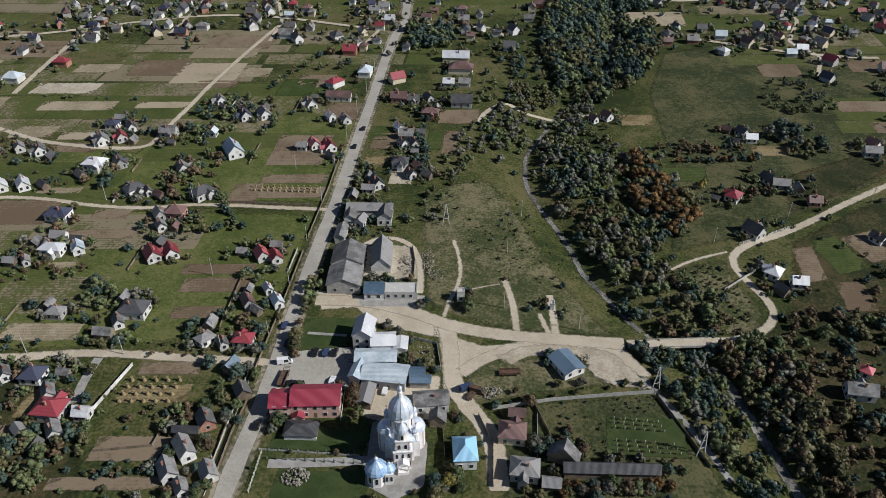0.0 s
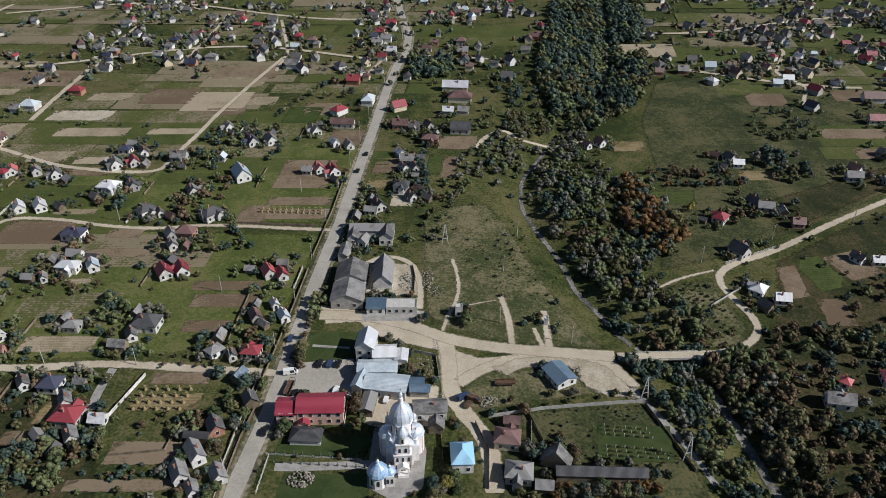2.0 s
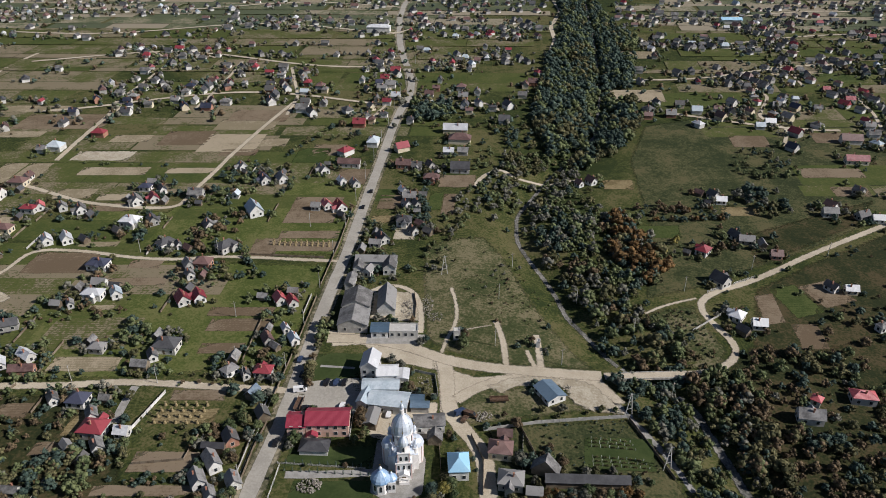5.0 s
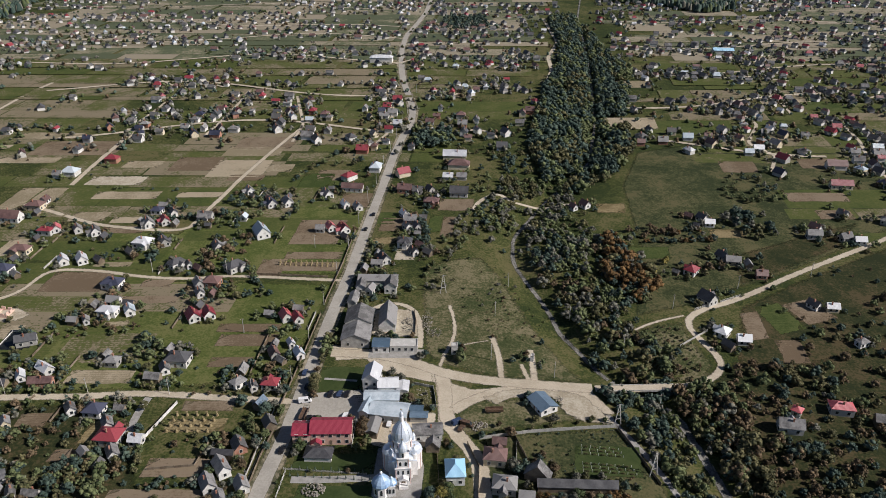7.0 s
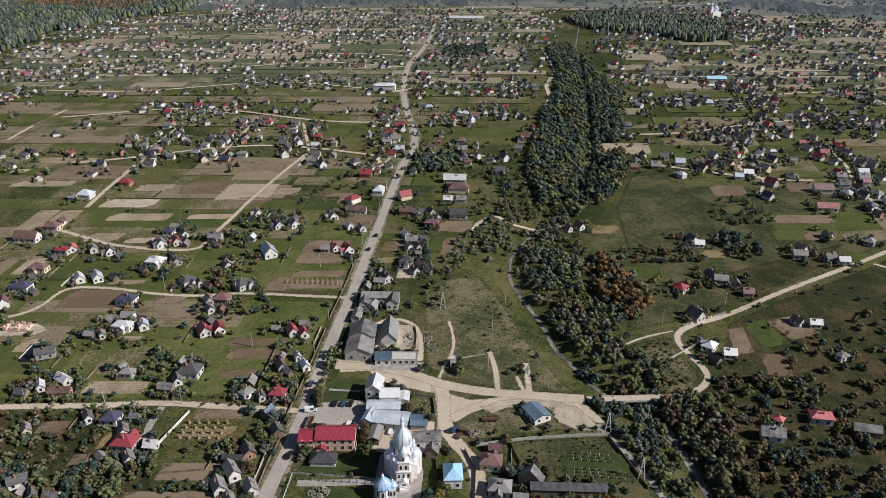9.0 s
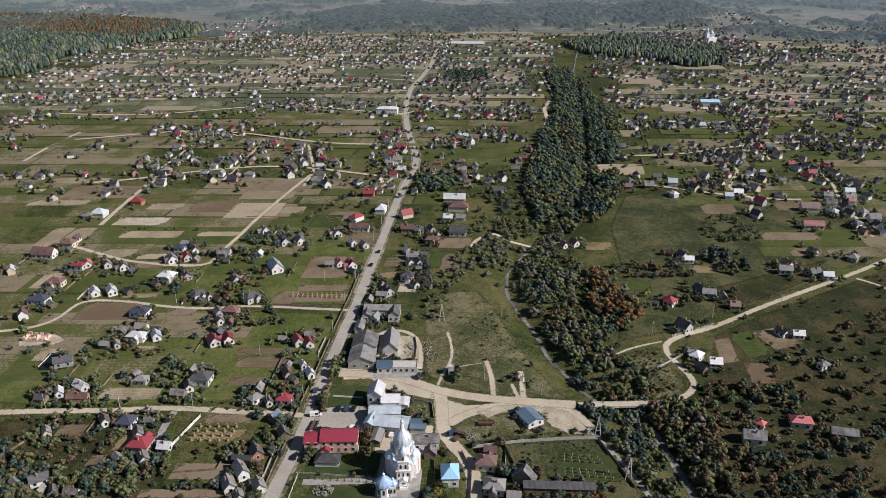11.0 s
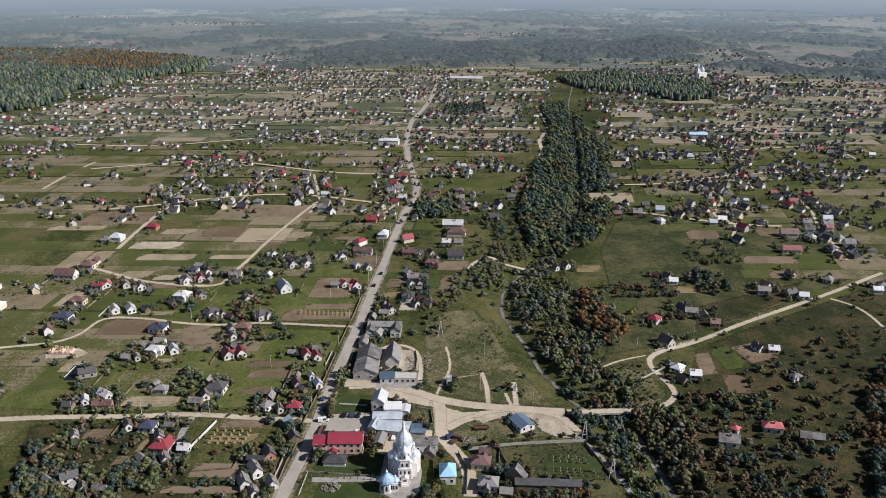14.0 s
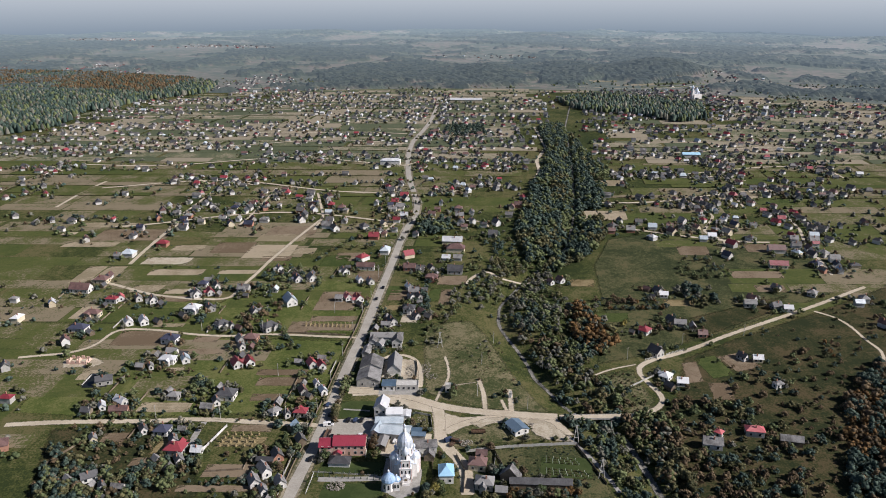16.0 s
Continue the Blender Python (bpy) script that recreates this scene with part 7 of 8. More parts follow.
hedge([(50.0, 152.0), (84.0, 155.0)], 3, 1, 2, ['leaf_green', 'leaf_brown'], 17)
hedge([(23.0, 243.0), (36.0, 248.0)], 9, 2, 3, ['leaf_olive', 'leaf_brown'], 18)
hedge([(44.0, 238.0), (51.0, 241.0)], 4, 3, 4.5, ['leaf_dark'], 19)
hedge([(68.0, 225.0), (76.0, 230.0)], 4, 4, 6, ['leaf_green', 'leaf_dark'], 20)
hedge([(118.0, 303.0), (131.0, 315.0)], 5, 4, 6, ['leaf_yellow', 'leaf_green'], 21)
hedge([(144.0, 280.0), (157.0, 282.0)], 4, 3, 4, ['leaf_green', 'leaf_dark'], 22)
hedge([(-68.0, 283.0), (-60.0, 286.0)], 4, 4, 5, ['leaf_dark', 'leaf_green'], 23)
hedge([(-100.0, 363.0), (-90.0, 380.0)], 4, 3, 5, ['leaf_green', 'leaf_dark'], 24)
hedge([(120.0, 336.0), (166.0, 340.0)], 3, 3, 5, ['leaf_brown', 'leaf_orange', 'leaf_dark'], 25)
hedge([(100.0, 322.0), (108.0, 325.0)], 3, 6, 9, ['leaf_dark', 'leaf_dark'], 26)
hedge([(-72.0, 486.0), (-93.0, 446.0), (-105.0, 420.0)], 4, 3, 5.5, ['leaf_green', 'leaf_olive', 'leaf_dark'], 27)
hedge([(72.0, 203.0), (85.0, 202.0), (95.0, 203.0), (106.0, 204.0)], 2.2, 4.5, 7, ['leaf_dark', 'leaf_grey', 'leaf_green', 'leaf_dark'], 40)
hedge([(81.0, 209.0), (105.0, 211.0)], 3, 3.5, 5.5, ['leaf_dark', 'leaf_green', 'leaf_grey'], 41)
hedge([(160.0, 280.0), (192.0, 249.0)], 7, 2, 4, ['leaf_green', 'leaf_brown'], 28)
hedge([(255.0, 292.0), (252.0, 270.0)], 5, 3, 5, ['leaf_green', 'leaf_orange'], 29)
hedge([(-131.0, 330.0), (-120.0, 333.0)], 4, 3, 5, ['leaf_dark'], 30)
hedge([(-164.0, 313.0), (-166.0, 326.0)], 3, 5, 7, ['leaf_dark', 'leaf_green'], 31)

# single trees near the camera are things of their own; the woods are joined
TREES.sort(key=lambda t: (t[0] + 5) ** 2 + (t[1] - 150) ** 2)
PROTO = {}
rng = random.Random(11)
for n, (x, y, h, tone) in enumerate(TREES[:290]):
    key = (tone, rng.randrange(len(SHAPES)))
    m = pose(x, y, float(height(x, y)), 0, 0, rng.uniform(0, 360)) @ Matrix.Diagonal((h * rng.uniform(0.9, 1.2), h * rng.uniform(0.9, 1.2), h, 1))
    if key not in PROTO:
        tv, tf, cv, cf = SHAPES[key[1]]
        thing = new("tree")
        for nm, v, f, mt in (("trunk", tv, tf, "bark"), ("crown", cv, cf, tone)):
            ob = new(nm, mesh_of(nm, v, f, mt))
            ob.parent = thing
        tagged(thing, TREE_WORDS[tone], "tree", "village trees")
        thing.matrix_basis = m
        PROTO[key] = thing
    else:
        ob = copy_thing(PROTO[key], Matrix.Identity(4))
        ob.matrix_basis = m


def joined(name, spots, shapes, label, tone, seed):
    """Many trees of one tone as one mesh of crowns and one of trunks under it."""
    r = random.Random(seed)
    crowns, faces, trunks, tfaces, a, b = [], [], [], [], 0, 0
    for x, y, h, _ in spots:
        tv, tf, cv, cf = r.choice(shapes)
        w, s = r.uniform(0, 2 * math.pi), h * r.uniform(0.9, 1.2)
        rot = np.array([[math.cos(w) * s, -math.sin(w) * s, 0], [math.sin(w) * s, math.cos(w) * s, 0], [0, 0, h]])
        at = np.array((x, y, float(height(x, y))))
        crowns.append(cv @ rot.T + at), faces.append(cf + a)
        trunks.append(tv @ rot.T + at), tfaces.append(tf + b)
        a, b = a + len(cv), b + len(tv)
    ob = new(name, mesh_of(name, np.concatenate(crowns), np.concatenate(faces), tone))
    tagged(ob, label, "trees", kind="stuff")
    trunk = new("trunks", mesh_of("trunks", np.concatenate(trunks), np.concatenate(tfaces), "bark"))
    trunk.parent = ob
    return ob


for k, tone in enumerate(TREE_WORDS):
    spots = [t for t in TREES[290:] if t[3] == tone]
    if spots:
        joined("woodland", spots, LIGHT, "wood of " + TREE_WORDS[tone].replace("tree", "trees").replace("shrub", "shrubs"), tone, k)


for k in range(6):
    vy = (156.4, 158.3, 160.2, 165.4, 167.3, 169.2)[k]
    vine_row(56.0 + 0.1 * (vy - 156), vy + 1.6, 76.5 - 0.35 * (vy - 156), vy)

# ---- the far village ----
far_rng = random.Random(77)
WOODS = [[(147.0, 1002.0), (182.0, 1026.0), (187.0, 764.0), (196.0, 715.0), (158.0, 564.0), (147.0, 482.0), (123.0, 438.0), (88.0, 399.0), (72.0, 427.0), (67.0, 494.0), (91.0, 612.0), (130.0, 763.0)],
         [(-1300, 1880), (-1190, 1850), (-988, 1810), (-878, 1817), (-643, 1694), (-529, 1571), (-505, 1412), (-591, 1284), (-602, 1183), (-636, 1148), (-609, 1043), (-603, 985), (-648, 911), (-800, 930)],
         [(214, 1301), (310, 1373), (439, 1265), (475, 1242), (428, 1073), (375, 1044), (330, 1120), (268, 1152), (230, 1193)],
         [(375, 1640), (400, 1800), (480, 1950), (600, 1980), (690, 1880), (660, 1740), (600, 1660), (480, 1600)],
         [(48, 1596), (70, 1800), (91, 1940), (153, 1940), (165, 1780), (155, 1623)],
         [(215, 1600), (250, 1850), (281, 2050), (380, 2100), (369, 1803), (310, 1579)],
         [(-280, 1565), (-314, 1862), (-268, 2050), (-58, 2050), (11, 1990), (-79, 1853), (-129, 1706), (-196, 1567)]]
MAIN = ROADS[0][0]


def density(x, y):
    """Settled land is patchy, and thins out far away."""
    if x < -60 and y < 640:
        return noise.noise((x / 120, y / 120, 4.0)) * 0.9 + 0.2
    crowd = 0.25 * min(1, max(0, (y - 560) / 200)) * min(1, max(0, (1500 - y) / 250))
    return noise.noise((x / 200, y / 200, 4.0)) * 0.8 + 0.5 + crowd - max(0, (x - 420) / 1200) * (y > 900) - max(0, (y - 1180) / 900)


def in_wood(x, y):
    return any(inside(x, y, w) for w in WOODS) or float(stream_distance(x, y)) < 26


def near_plan(x, y):
    """The part of the village that is laid out house by house."""
    return -215 < x < 300 and y < 470


def road_gap(x, y):
    return min(float(np.min(np.hypot(line[:, 0] - x, line[:, 1] - y))) - w / 2 for line, w in ROADS)


STREETS = [
    [(-247, 499), (-257, 538), (-253, 568), (-249, 627), (-245, 675), (-210, 646)],
    [(-191, 512), (-187, 547), (-184, 593), (-183, 637)],
    [(-487, 714), (-482, 732), (-453, 704)],
    [(-305, 674), (-283, 674), (-255, 645)],
    [(-54, 489), (-42, 527), (-44, 587), (-52, 648)],
    [(4, 617), (36, 649), (64, 640)],
    [(55, 723), (79, 772), (99, 785)],
    [(-118, 500), (-116, 540), (-135, 619)],
    [(-74, 744), (-52, 733), (-33, 757)],
    [(18, 528), (36, 528), (46, 509)],
    [(252, 599), (262, 575), (266, 545), (241, 499), (254, 475), (238, 442)],
    [(339, 554), (333, 506), (320, 465), (316, 423), (312, 400)],
    [(202, 714), (236, 692), (259, 703), (278, 682), (306, 693), (348, 673)],
    [(347, 644), (361, 622), (381, 609), (427, 636)],
    [(296, 625), (310, 608), (305, 568)],
    [(428, 728), (462, 741), (463, 685)],
    [(303, 775), (327, 738), (376, 790)],
]


lots = []
for k in range(110):
    s = 470 + k * 14
    for side in (-1, 1):
        if far_rng.random() < 0.8:
            i = int(np.argmin(np.abs(MAIN[:, 1] - s)))
            if MAIN[i, 1] > 465 and abs(MAIN[i, 1] - s) < 8:
                lots.append((MAIN[i, 0] + side * far_rng.uniform(9, 26), s + far_rng.uniform(-4, 4)))
for street in STREETS:
    pts = np.array(street, float)
    way = np.r_[0, np.cumsum(np.hypot(*np.diff(pts, axis=0).T))]
    for d in np.arange(0, way[-1], 11.5):
        x, y = np.interp(d, way, pts[:, 0]), np.interp(d, way, pts[:, 1])
        ahead = np.array([np.interp(d + 5, way, pts[:, 0]) - x + 0.01, np.interp(d + 5, way, pts[:, 1]) - y])
        side = np.array([-ahead[1], ahead[0]]) / np.hypot(*ahead)
        for out in (-1, 1):
            for depth in (8, 20):
                if far_rng.random() < (0.8 if depth == 8 else 0.3):
                    lots.append((x + side[0] * out * (depth + far_rng.uniform(-2, 3)) + far_rng.uniform(-2, 2), y + side[1] * out * (depth + far_rng.uniform(-2, 3)) + far_rng.uniform(-2, 2)))
row = 130
lanes = []
while row < 1640:
    lanes.append(row)
    x = -1750.0
    while x < 1750:
        x += far_rng.uniform(9, 18)
        if abs(x) > 0.66 * (row + 190) + 60 or near_plan(x, row):
            continue
        bend = row + 26 * math.sin(x / 140 + row) + 14 * math.sin(x / 47 + row * 2)
        for side in (-1, 1):
            if far_rng.random() < density(x, row) * (0.55 if row < 760 else 1.1):
                lots.append((x + far_rng.uniform(-4, 4), bend + side * far_rng.uniform(8, 24)))
    row += far_rng.uniform(40, 66)
lots = [(x, y) for x, y in lots if not near_plan(x, y) and not in_wood(x, y)]
kept = []
cells = {}
for x, y in lots:
    cx, cy = int(x // 10), int(y // 10)
    close = [p for u in (-1, 0, 1) for v in (-1, 0, 1) for p in cells.get((cx + u, cy + v), ())]
    if any(math.hypot(x - px, y - py) < 9.6 for px, py in close) or (y < 1200 and road_gap(x, y) < 6) or any(math.hypot(x - hx, y - hy) < hr + 5.5 for hx, hy, hr in HOUSES):
        continue
    cells.setdefault((cx, cy), []).append((x, y))
    kept.append((x, y))
kept.sort(key=lambda p: math.hypot(p[0], p[1] - 100))
TONES = ["grey"] * 10 + ["white"] + ["red"] * 2 + ["brown"] * 5 + ["navy"] * 2 + ["tin"] + ["slate"] * 5
WALLS = ["white"] * 5 + ["cream"] * 2 + ["greywall"] * 2 + ["brick"]
for x, y in kept[:150]:
    long = far_rng.uniform(5.5, 8.2)
    house(round(x, 1), round(y, 1), far_rng.choice((-6, -58, -62, -6, 84)), long, long * far_rng.uniform(0.6, 0.85), far_rng.uniform(2.8, 3.6), far_rng.choice(("gable", "gable", "hip")), far_rng.choice(TONES), far_rng.choice(WALLS), near=False)

boxes = {"wall": [[], []], "grey": [[], []], "white": [[], []], "red": [[], []], "brown_roof": [[], []], "tin": [[], []], "slate": [[], []]}


def far_house(x, y):
    long, z = far_rng.uniform(5.0, 8.0), float(height(x, y))
    wide, eave = long * far_rng.uniform(0.55, 0.85), far_rng.uniform(2.2, 3.6)
    rise, w = wide * far_rng.uniform(0.42, 0.58), radians(far_rng.choice((-6, -58, -62, 84, -58)))
    a, b, o = long / 2, wide / 2, 0.4
    c, s = math.cos(w), math.sin(w)

    def add(key, pts, faces):
        vs, fs = boxes[key]
        k = len(vs)
        vs.extend((x + c * u - s * v, y + s * u + c * v, z + h) for u, v, h in pts)
        fs.extend(tuple(i + k for i in f) for f in faces)

    add("wall", [(-a, -b, -2), (a, -b, -2), (a, b, -2), (-a, b, -2), (-a, -b, eave), (a, -b, eave), (a, b, eave), (-a, b, eave)], [(0, 1, 5, 4), (1, 2, 6, 5), (2, 3, 7, 6), (3, 0, 4, 7)])
    hip = a * 0.45 if far_rng.random() < 0.4 else -0.02
    A, B = a + o, b + o
    reds = 12 if -240 < x < -130 and 540 < y < 680 or -60 < x < -20 and 520 < y < 760 else 2
    add(far_rng.choice(["grey"] * 14 + ["white"] + ["red"] * reds + ["brown_roof"] * 6 + ["tin"] + ["slate"] * 8),
        [(-A, -B, eave - 0.1), (A, -B, eave - 0.1), (A, B, eave - 0.1), (-A, B, eave - 0.1), (-A + hip, 0, eave + rise), (A - hip, 0, eave + rise)], [(0, 1, 5, 4), (2, 3, 4, 5), (1, 2, 5, 5), (3, 0, 4, 4), (3, 2, 1, 0)])


for x, y in kept[150:]:
    far_house(x, y)
# hamlets among the far hills
HAMLETS = (([(-1454, 2294), (-1063, 2051), (-944, 1830), (-1227, 1904)], 230), ([(-1109, 2149), (-882, 2056), (-796, 1835), (-966, 1846)], 90),
           ([(-1851, 3544), (-1326, 3461), (-636, 2968), (-563, 2607), (-1141, 2951), (-1626, 3090)], 330), ([(-530, 1796), (-399, 1799), (-356, 1587), (-467, 1609)], 40),
           ([(326, 1460), (533, 1464), (568, 1325), (533, 1228), (469, 1258), (303, 1337)], 120), ([(620, 1500), (700, 1900), (800, 1850), (760, 1500)], 50), ([(-60, 2600), (300, 2560), (320, 2450), (-60, 2460)], 40))
for shape, count in HAMLETS:
    xs, ys = [p[0] for p in shape], [p[1] for p in shape]
    done = 0
    while done < count:
        x, y = far_rng.uniform(min(xs), max(xs)), far_rng.uniform(min(ys), max(ys))
        if inside(x, y, shape):
            done += 1
            far_house(x, y)


def tri_mesh(name, vs, fs, mat):
    tris = []
    for f in fs:
        tris.append(f[:3])
        if f[3] != f[2]:
            tris.append((f[0], f[2], f[3]))
    return new(name, mesh_of(name, vs, tris, mat))


walls = tri_mesh("distant_houses", *boxes["wall"], "far_wall")
tagged(walls, "pale walls of scattered distant village houses", "houses", kind="stuff")
for key in boxes:
    if key != "wall" and boxes[key][0]:
        ob = tri_mesh("roofs", *boxes[key], key)
        ob.parent = walls
        ob["kind"] = "stuff"

# strips of farmland between the houses
vs, fs, near_strips = [], [], 0
y = 120.0
while y < 1750:
    deep = far_rng.uniform(9, 30) if y < 900 else far_rng.uniform(18, 50)
    x = -0.72 * (y + 190) - 80
    end = -x
    while x < end:
        long = far_rng.uniform(30, 110)
        x0, x1 = x, x + long
        x += long + far_rng.choice((0.6, 0.6, 1.5, 5))
        mx, my = (x0 + x1) / 2, y + deep / 2
        hand = -225 < mx < 300 and my < 460 and not (mx + long / 2 < -72 + (my - 154) * 0.1 and my > 222) and not (mx - long / 2 > 215 and my > 330)
        if hand:
            continue
        if in_wood(mx, my) or in_wood(x0, my) or in_wood(x1, my) or far_rng.random() < (0.12 if my < 700 else 0.03) or (60 < mx < 200 and 500 < my < 620):
            continue
        own = my < 760 and near_strips < 280
        if own:
            near_strips += 1
            all_strips, vs, fs = (vs, fs), [], []
        k, n = len(vs), max(2, int(long / 18))
        skew = -0.1 * deep
        for j in range(n + 1):
            u = x0 + (x1 - x0) * j / n
            for v, sk in ((y, 0), (y + deep - far_rng.uniform(0.4, 1.5) * (j == 0), -skew)):
                vs.append((u + sk, v, float(height(u + sk, v)) + (0.05 if my < 600 else 0.5)))
        fs.extend((k + 2 * j, k + 2 * j + 2, k + 2 * j + 3, k + 2 * j + 1) for j in range(n))
        if own:
            tagged(new("field", mesh_of("field", vs, fs, "strip")), "narrow strip of meadow or tilled land", "field", kind="structure")
            vs, fs = all_strips
    y += deep + far_rng.choice((0.4, 0.8, 3))
strips = new("field_strips", mesh_of("field_strips", vs, fs, "far_strip_hazed"))
tagged(strips, "narrow strips of meadow, stubble and ploughed land", "fields", kind="stuff")

# lanes through the far village
for k, row in enumerate(lanes):
    if row < 480 or k % 2:
        continue
    pts = [(x, row + 26 * math.sin(x / 140 + row) + 14 * math.sin(x / 47 + row * 2)) for x in range(int(-0.6 * row), int(0.6 * row), 20)]
    cut = [p for p in pts if not in_wood(*p)]
    for part_pts in ([p for p in cut if p[0] < -40], [p for p in cut if p[0] > 160]):
        if len(part_pts) > 6 and max(b[0] - a[0] for a, b in zip(part_pts, part_pts[1:])) < 60:
            ribbon("road", part_pts, 3.4, "dirt", 0.5, False, "pale unpaved lane in the far village")

for street in STREETS:
    ribbon("road", street, 2.6, "dirt", 0.3, False, "pale lane between village houses")

# garden trees and woods of the distance
MINI = []
for k in range(4):
    r = np.random.RandomState(60 + k)
    tv, tf, cv, cf = blob_tree(60 + k, 15, True, 1.0, 0.52, 0.12, 2, 0.95, 0.22)
    MINI.append((tv[:10], tf[:10], cv, cf))
SPIRE = []
for k in range(5):
    r = np.random.RandomState(80 + k)
    ring = [(0.30 * r.uniform(0.7, 1.2) * math.cos(w), 0.30 * r.uniform(0.7, 1.2) * math.sin(w), r.uniform(0.05, 0.3)) for w in np.arange(6) * math.pi / 3]
    mid = [(0.21 * r.uniform(0.6, 1.2) * math.cos(w + 0.5), 0.21 * r.uniform(0.6, 1.2) * math.sin(w + 0.5), r.uniform(0.6, 0.85)) for w in np.arange(6) * math.pi / 3]
    v = np.array(ring + mid + [(r.uniform(-0.05, 0.05), r.uniform(-0.05, 0.05), 1.0)])
    f = [(i, (i + 1) % 6, 6 + i) for i in range(6)] + [((i + 1) % 6, 6 + (i + 1) % 6, 6 + i) for i in range(6)] + [(6 + i, 6 + (i + 1) % 6, 12) for i in range(6)]
    SPIRE.append((MINI[0][0], MINI[0][1][:4], v, np.array(f)))
far_woods = {t: [] for t in TREE_WORDS}
# Lighter, greyer mix than the near gardens, standing in for haze.
FAR_GARDEN = ["leaf_green", "leaf_olive", "leaf_grey", "leaf_grey", "leaf_dark", "leaf_brown"]
far_trees = {t: [] for t in TREE_WORDS}
for x, y in kept:
    for _ in range(6 if y < 800 else 2 if y < 1200 else 1):
        far_trees[far_rng.choice(FAR_GARDEN)].append((x + far_rng.uniform(-12, 12), y + far_rng.uniform(-12, 12), far_rng.uniform(2.0, 6.0), ""))
for _ in range(3000):
    y = 480 + 1250 * far_rng.random() ** 1.1
    x = far_rng.uniform(-0.65, 0.65) * (y + 160)
    if noise.noise((x / 90, y / 90, 8.0)) > 0.05:
        far_trees[far_rng.choice(FAR_GARDEN)].append((x, y, far_rng.uniform(3, 7), ""))
for _ in range(2600):
    y = far_rng.uniform(1180, 1680)
    x = far_rng.uniform(-0.62, 0.62) * (y + 160)
    if noise.noise((x / 130, y / 70, 5.0)) > 0.02 and not in_wood(x, y):
        far_trees[far_rng.choice(("leaf_dark", "leaf_grey", "leaf_green"))].append((x, y, far_rng.uniform(4, 8), ""))
for n, wood in enumerate(WOODS):
    xs, ys = [p[0] for p in wood], [p[1] for p in wood]
    if min(ys) < 700 or min(ys) > 1540:
        continue
    gap = 6.6
    y = min(ys)
    while y < max(ys):
        x = min(xs)
        while x < max(xs):
            u, v = x + far_rng.uniform(-0.6, 0.6) * gap, y + far_rng.uniform(-0.6, 0.6) * gap
            x += gap
            if inside(u, v, wood):
                beech = v > 1390 - 0.25 * (u + 700) and u < -600 and noise.noise((u / 120, v / 120, 2.0)) > -0.25
                tones = ("leaf_orange", "leaf_brown", "leaf_brown", "leaf_dark") if beech else ("leaf_dark", "leaf_dark", "leaf_green", "leaf_grey", "leaf_dark")
                far_woods[far_rng.choice(tones)].append((u, v, gap * far_rng.uniform(1.3, 2.1), ""))
        y += gap * 0.87
for k, tone in enumerate(far_trees):
    if far_trees[tone]:
        joined("distant_trees", far_trees[tone], MINI, "far-off gardens and woods of " + TREE_WORDS[tone].replace("tree", "trees").replace("shrub", "shrubs"), tone, 200 + k)

for k, tone in enumerate(far_woods):
    if far_woods[tone]:
        joined("distant_wood", far_woods[tone], SPIRE, "far-off dense wood of " + TREE_WORDS[tone].replace("tree", "trees").replace("shrub", "shrubs"), tone, 300 + k)

# ---- hills on the horizon, haze put in as glow ----
ang, rad = np.radians(np.linspace(-48, 48, 440)), 1560 * (4820 / 1560) ** np.linspace(0, 1, 330)
A, R = np.meshgrid(ang, rad)
X, Y = R * np.sin(A), R * np.cos(A) - 60


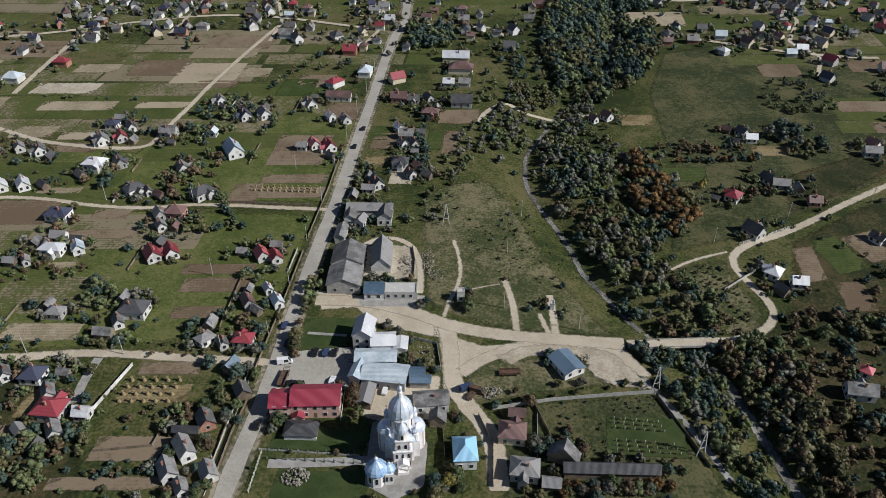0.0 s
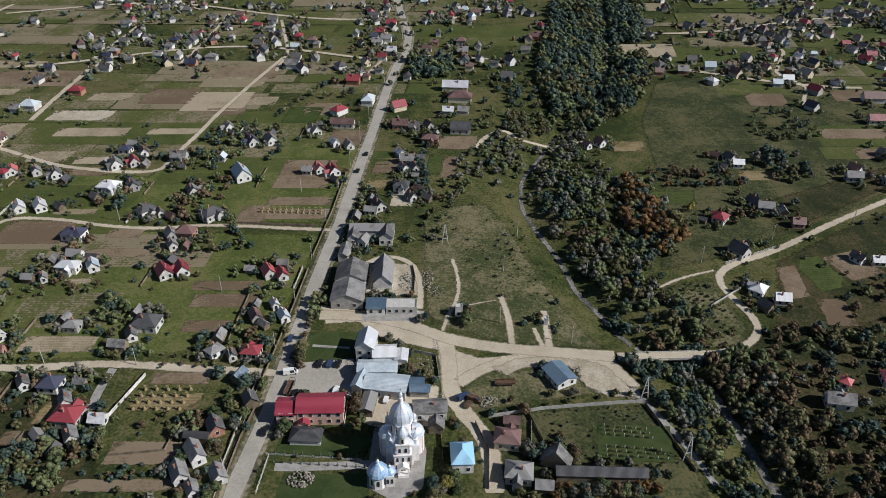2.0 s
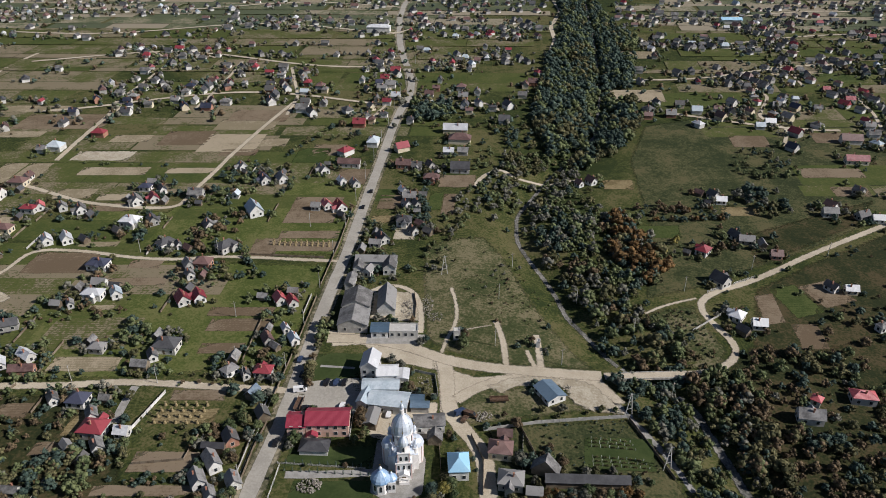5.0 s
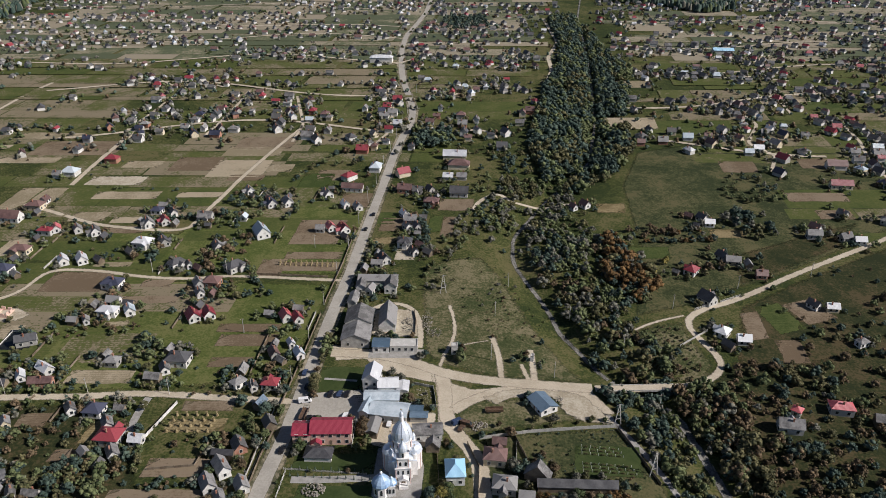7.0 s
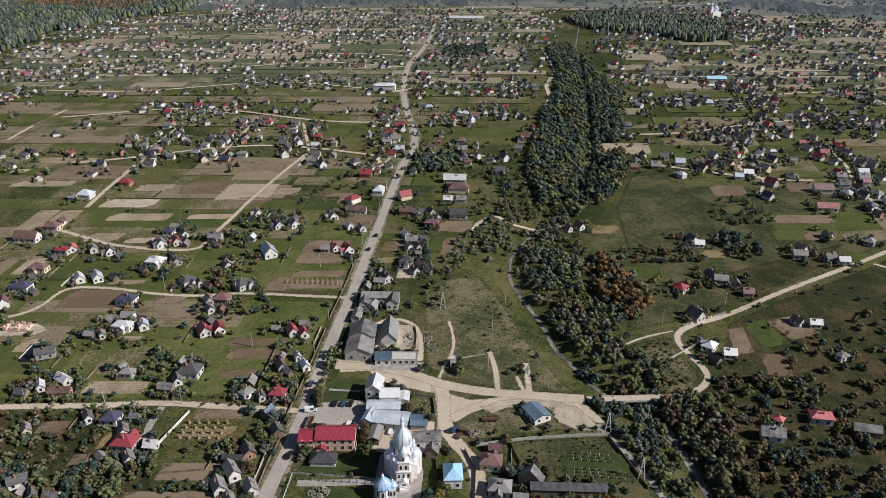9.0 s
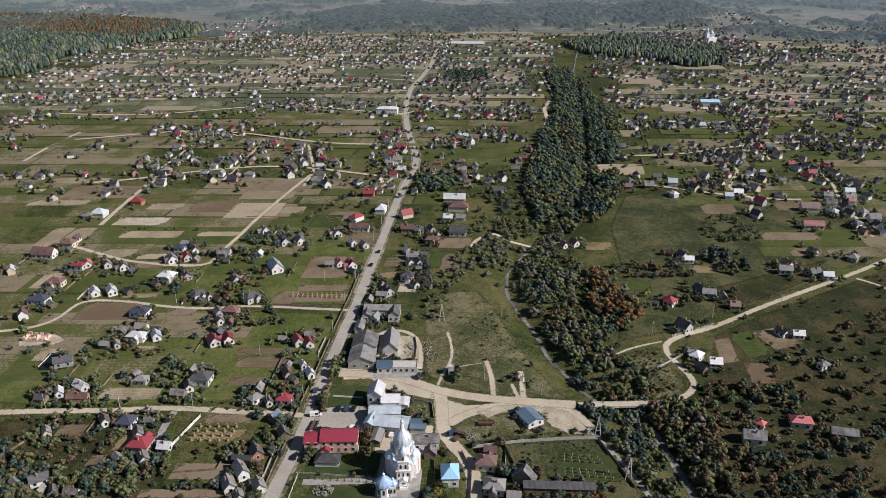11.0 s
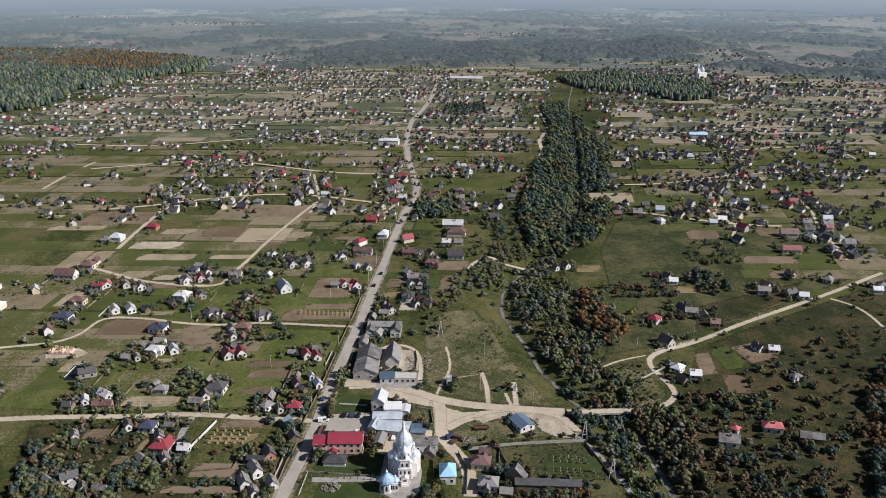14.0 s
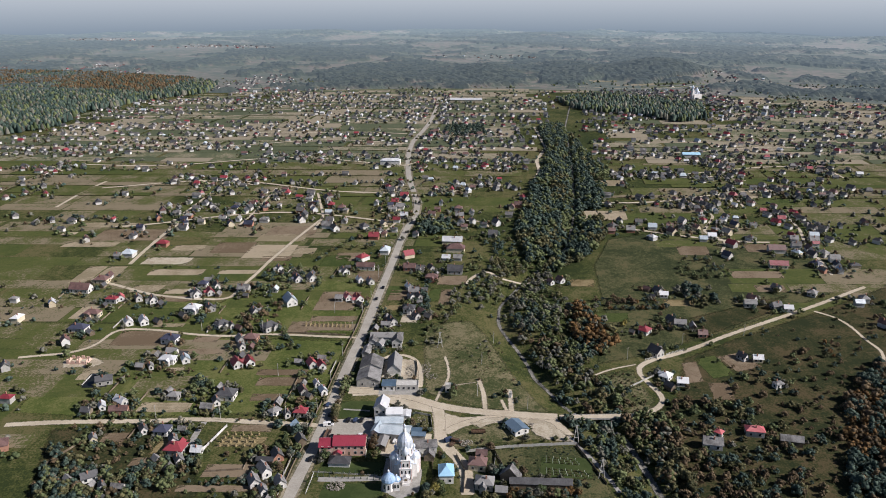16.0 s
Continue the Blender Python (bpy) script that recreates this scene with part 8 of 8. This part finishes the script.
def swell(x, y, size, seed):
    r = np.random.RandomState(seed)
    total = np.zeros(x.shape)
    for k in range(14):
        w, f, p = r.uniform(0, 2 * math.pi), 2 * math.pi / (size * r.uniform(0.5, 2.0)), r.uniform(0, 7)
        total += np.sin((x * math.cos(w) * 0.8 + y * math.sin(w) * 1.4) * f + p)
    return total / math.sqrt(7)


clumps = swell(X, Y, 520, 4) + 0.55 * swell(X, Y, 130, 5) + 0.3 * swell(X, Y, 45, 6)
cover = np.clip((clumps + 0.05) / 0.35, 0, 1)
for wood in WOODS[3:]:
    xs, ys = [p[0] for p in wood], [p[1] for p in wood]
    for k in np.argwhere((X > min(xs)) & (X < max(xs)) & (Y > min(ys)) & (Y < max(ys))):
        if inside(X[tuple(k)], Y[tuple(k)], wood):
            cover[tuple(k)] = 1
tops = np.random.RandomState(8).uniform(0, 1, X.shape)
far = np.clip((R - 2600) / 1500, 0, 1)
Z = height(X, Y) + 0.6 + cover * (5 + 6 * tops) + far * (6 * swell(X, Y, 900, 9) - 4)
Z[0] -= 14
i = np.arange(A.size).reshape(A.shape)
f = np.stack([i[:-1, :-1], i[:-1, 1:], i[1:, 1:], i[1:, :-1]], -1).reshape(-1, 4)[:, ::-1]
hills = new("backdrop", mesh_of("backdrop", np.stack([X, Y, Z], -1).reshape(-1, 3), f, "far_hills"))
at = hills.data.attributes.new("cover", "FLOAT", "POINT")
at.data.foreach_set("value", cover.astype(np.float32).ravel())
tagged(hills, "wooded hills and fields along the horizon, haze as glow", "hills", kind="structure")

# the hazy air over the horizon, a glowing sheet far behind everything
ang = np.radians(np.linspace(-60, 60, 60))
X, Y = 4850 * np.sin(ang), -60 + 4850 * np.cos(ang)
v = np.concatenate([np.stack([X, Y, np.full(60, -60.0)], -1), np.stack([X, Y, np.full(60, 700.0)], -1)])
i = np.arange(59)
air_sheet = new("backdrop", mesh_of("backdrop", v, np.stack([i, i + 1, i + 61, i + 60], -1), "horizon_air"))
tagged(air_sheet, "pale hazy sky above the horizon", "sky", kind="structure")
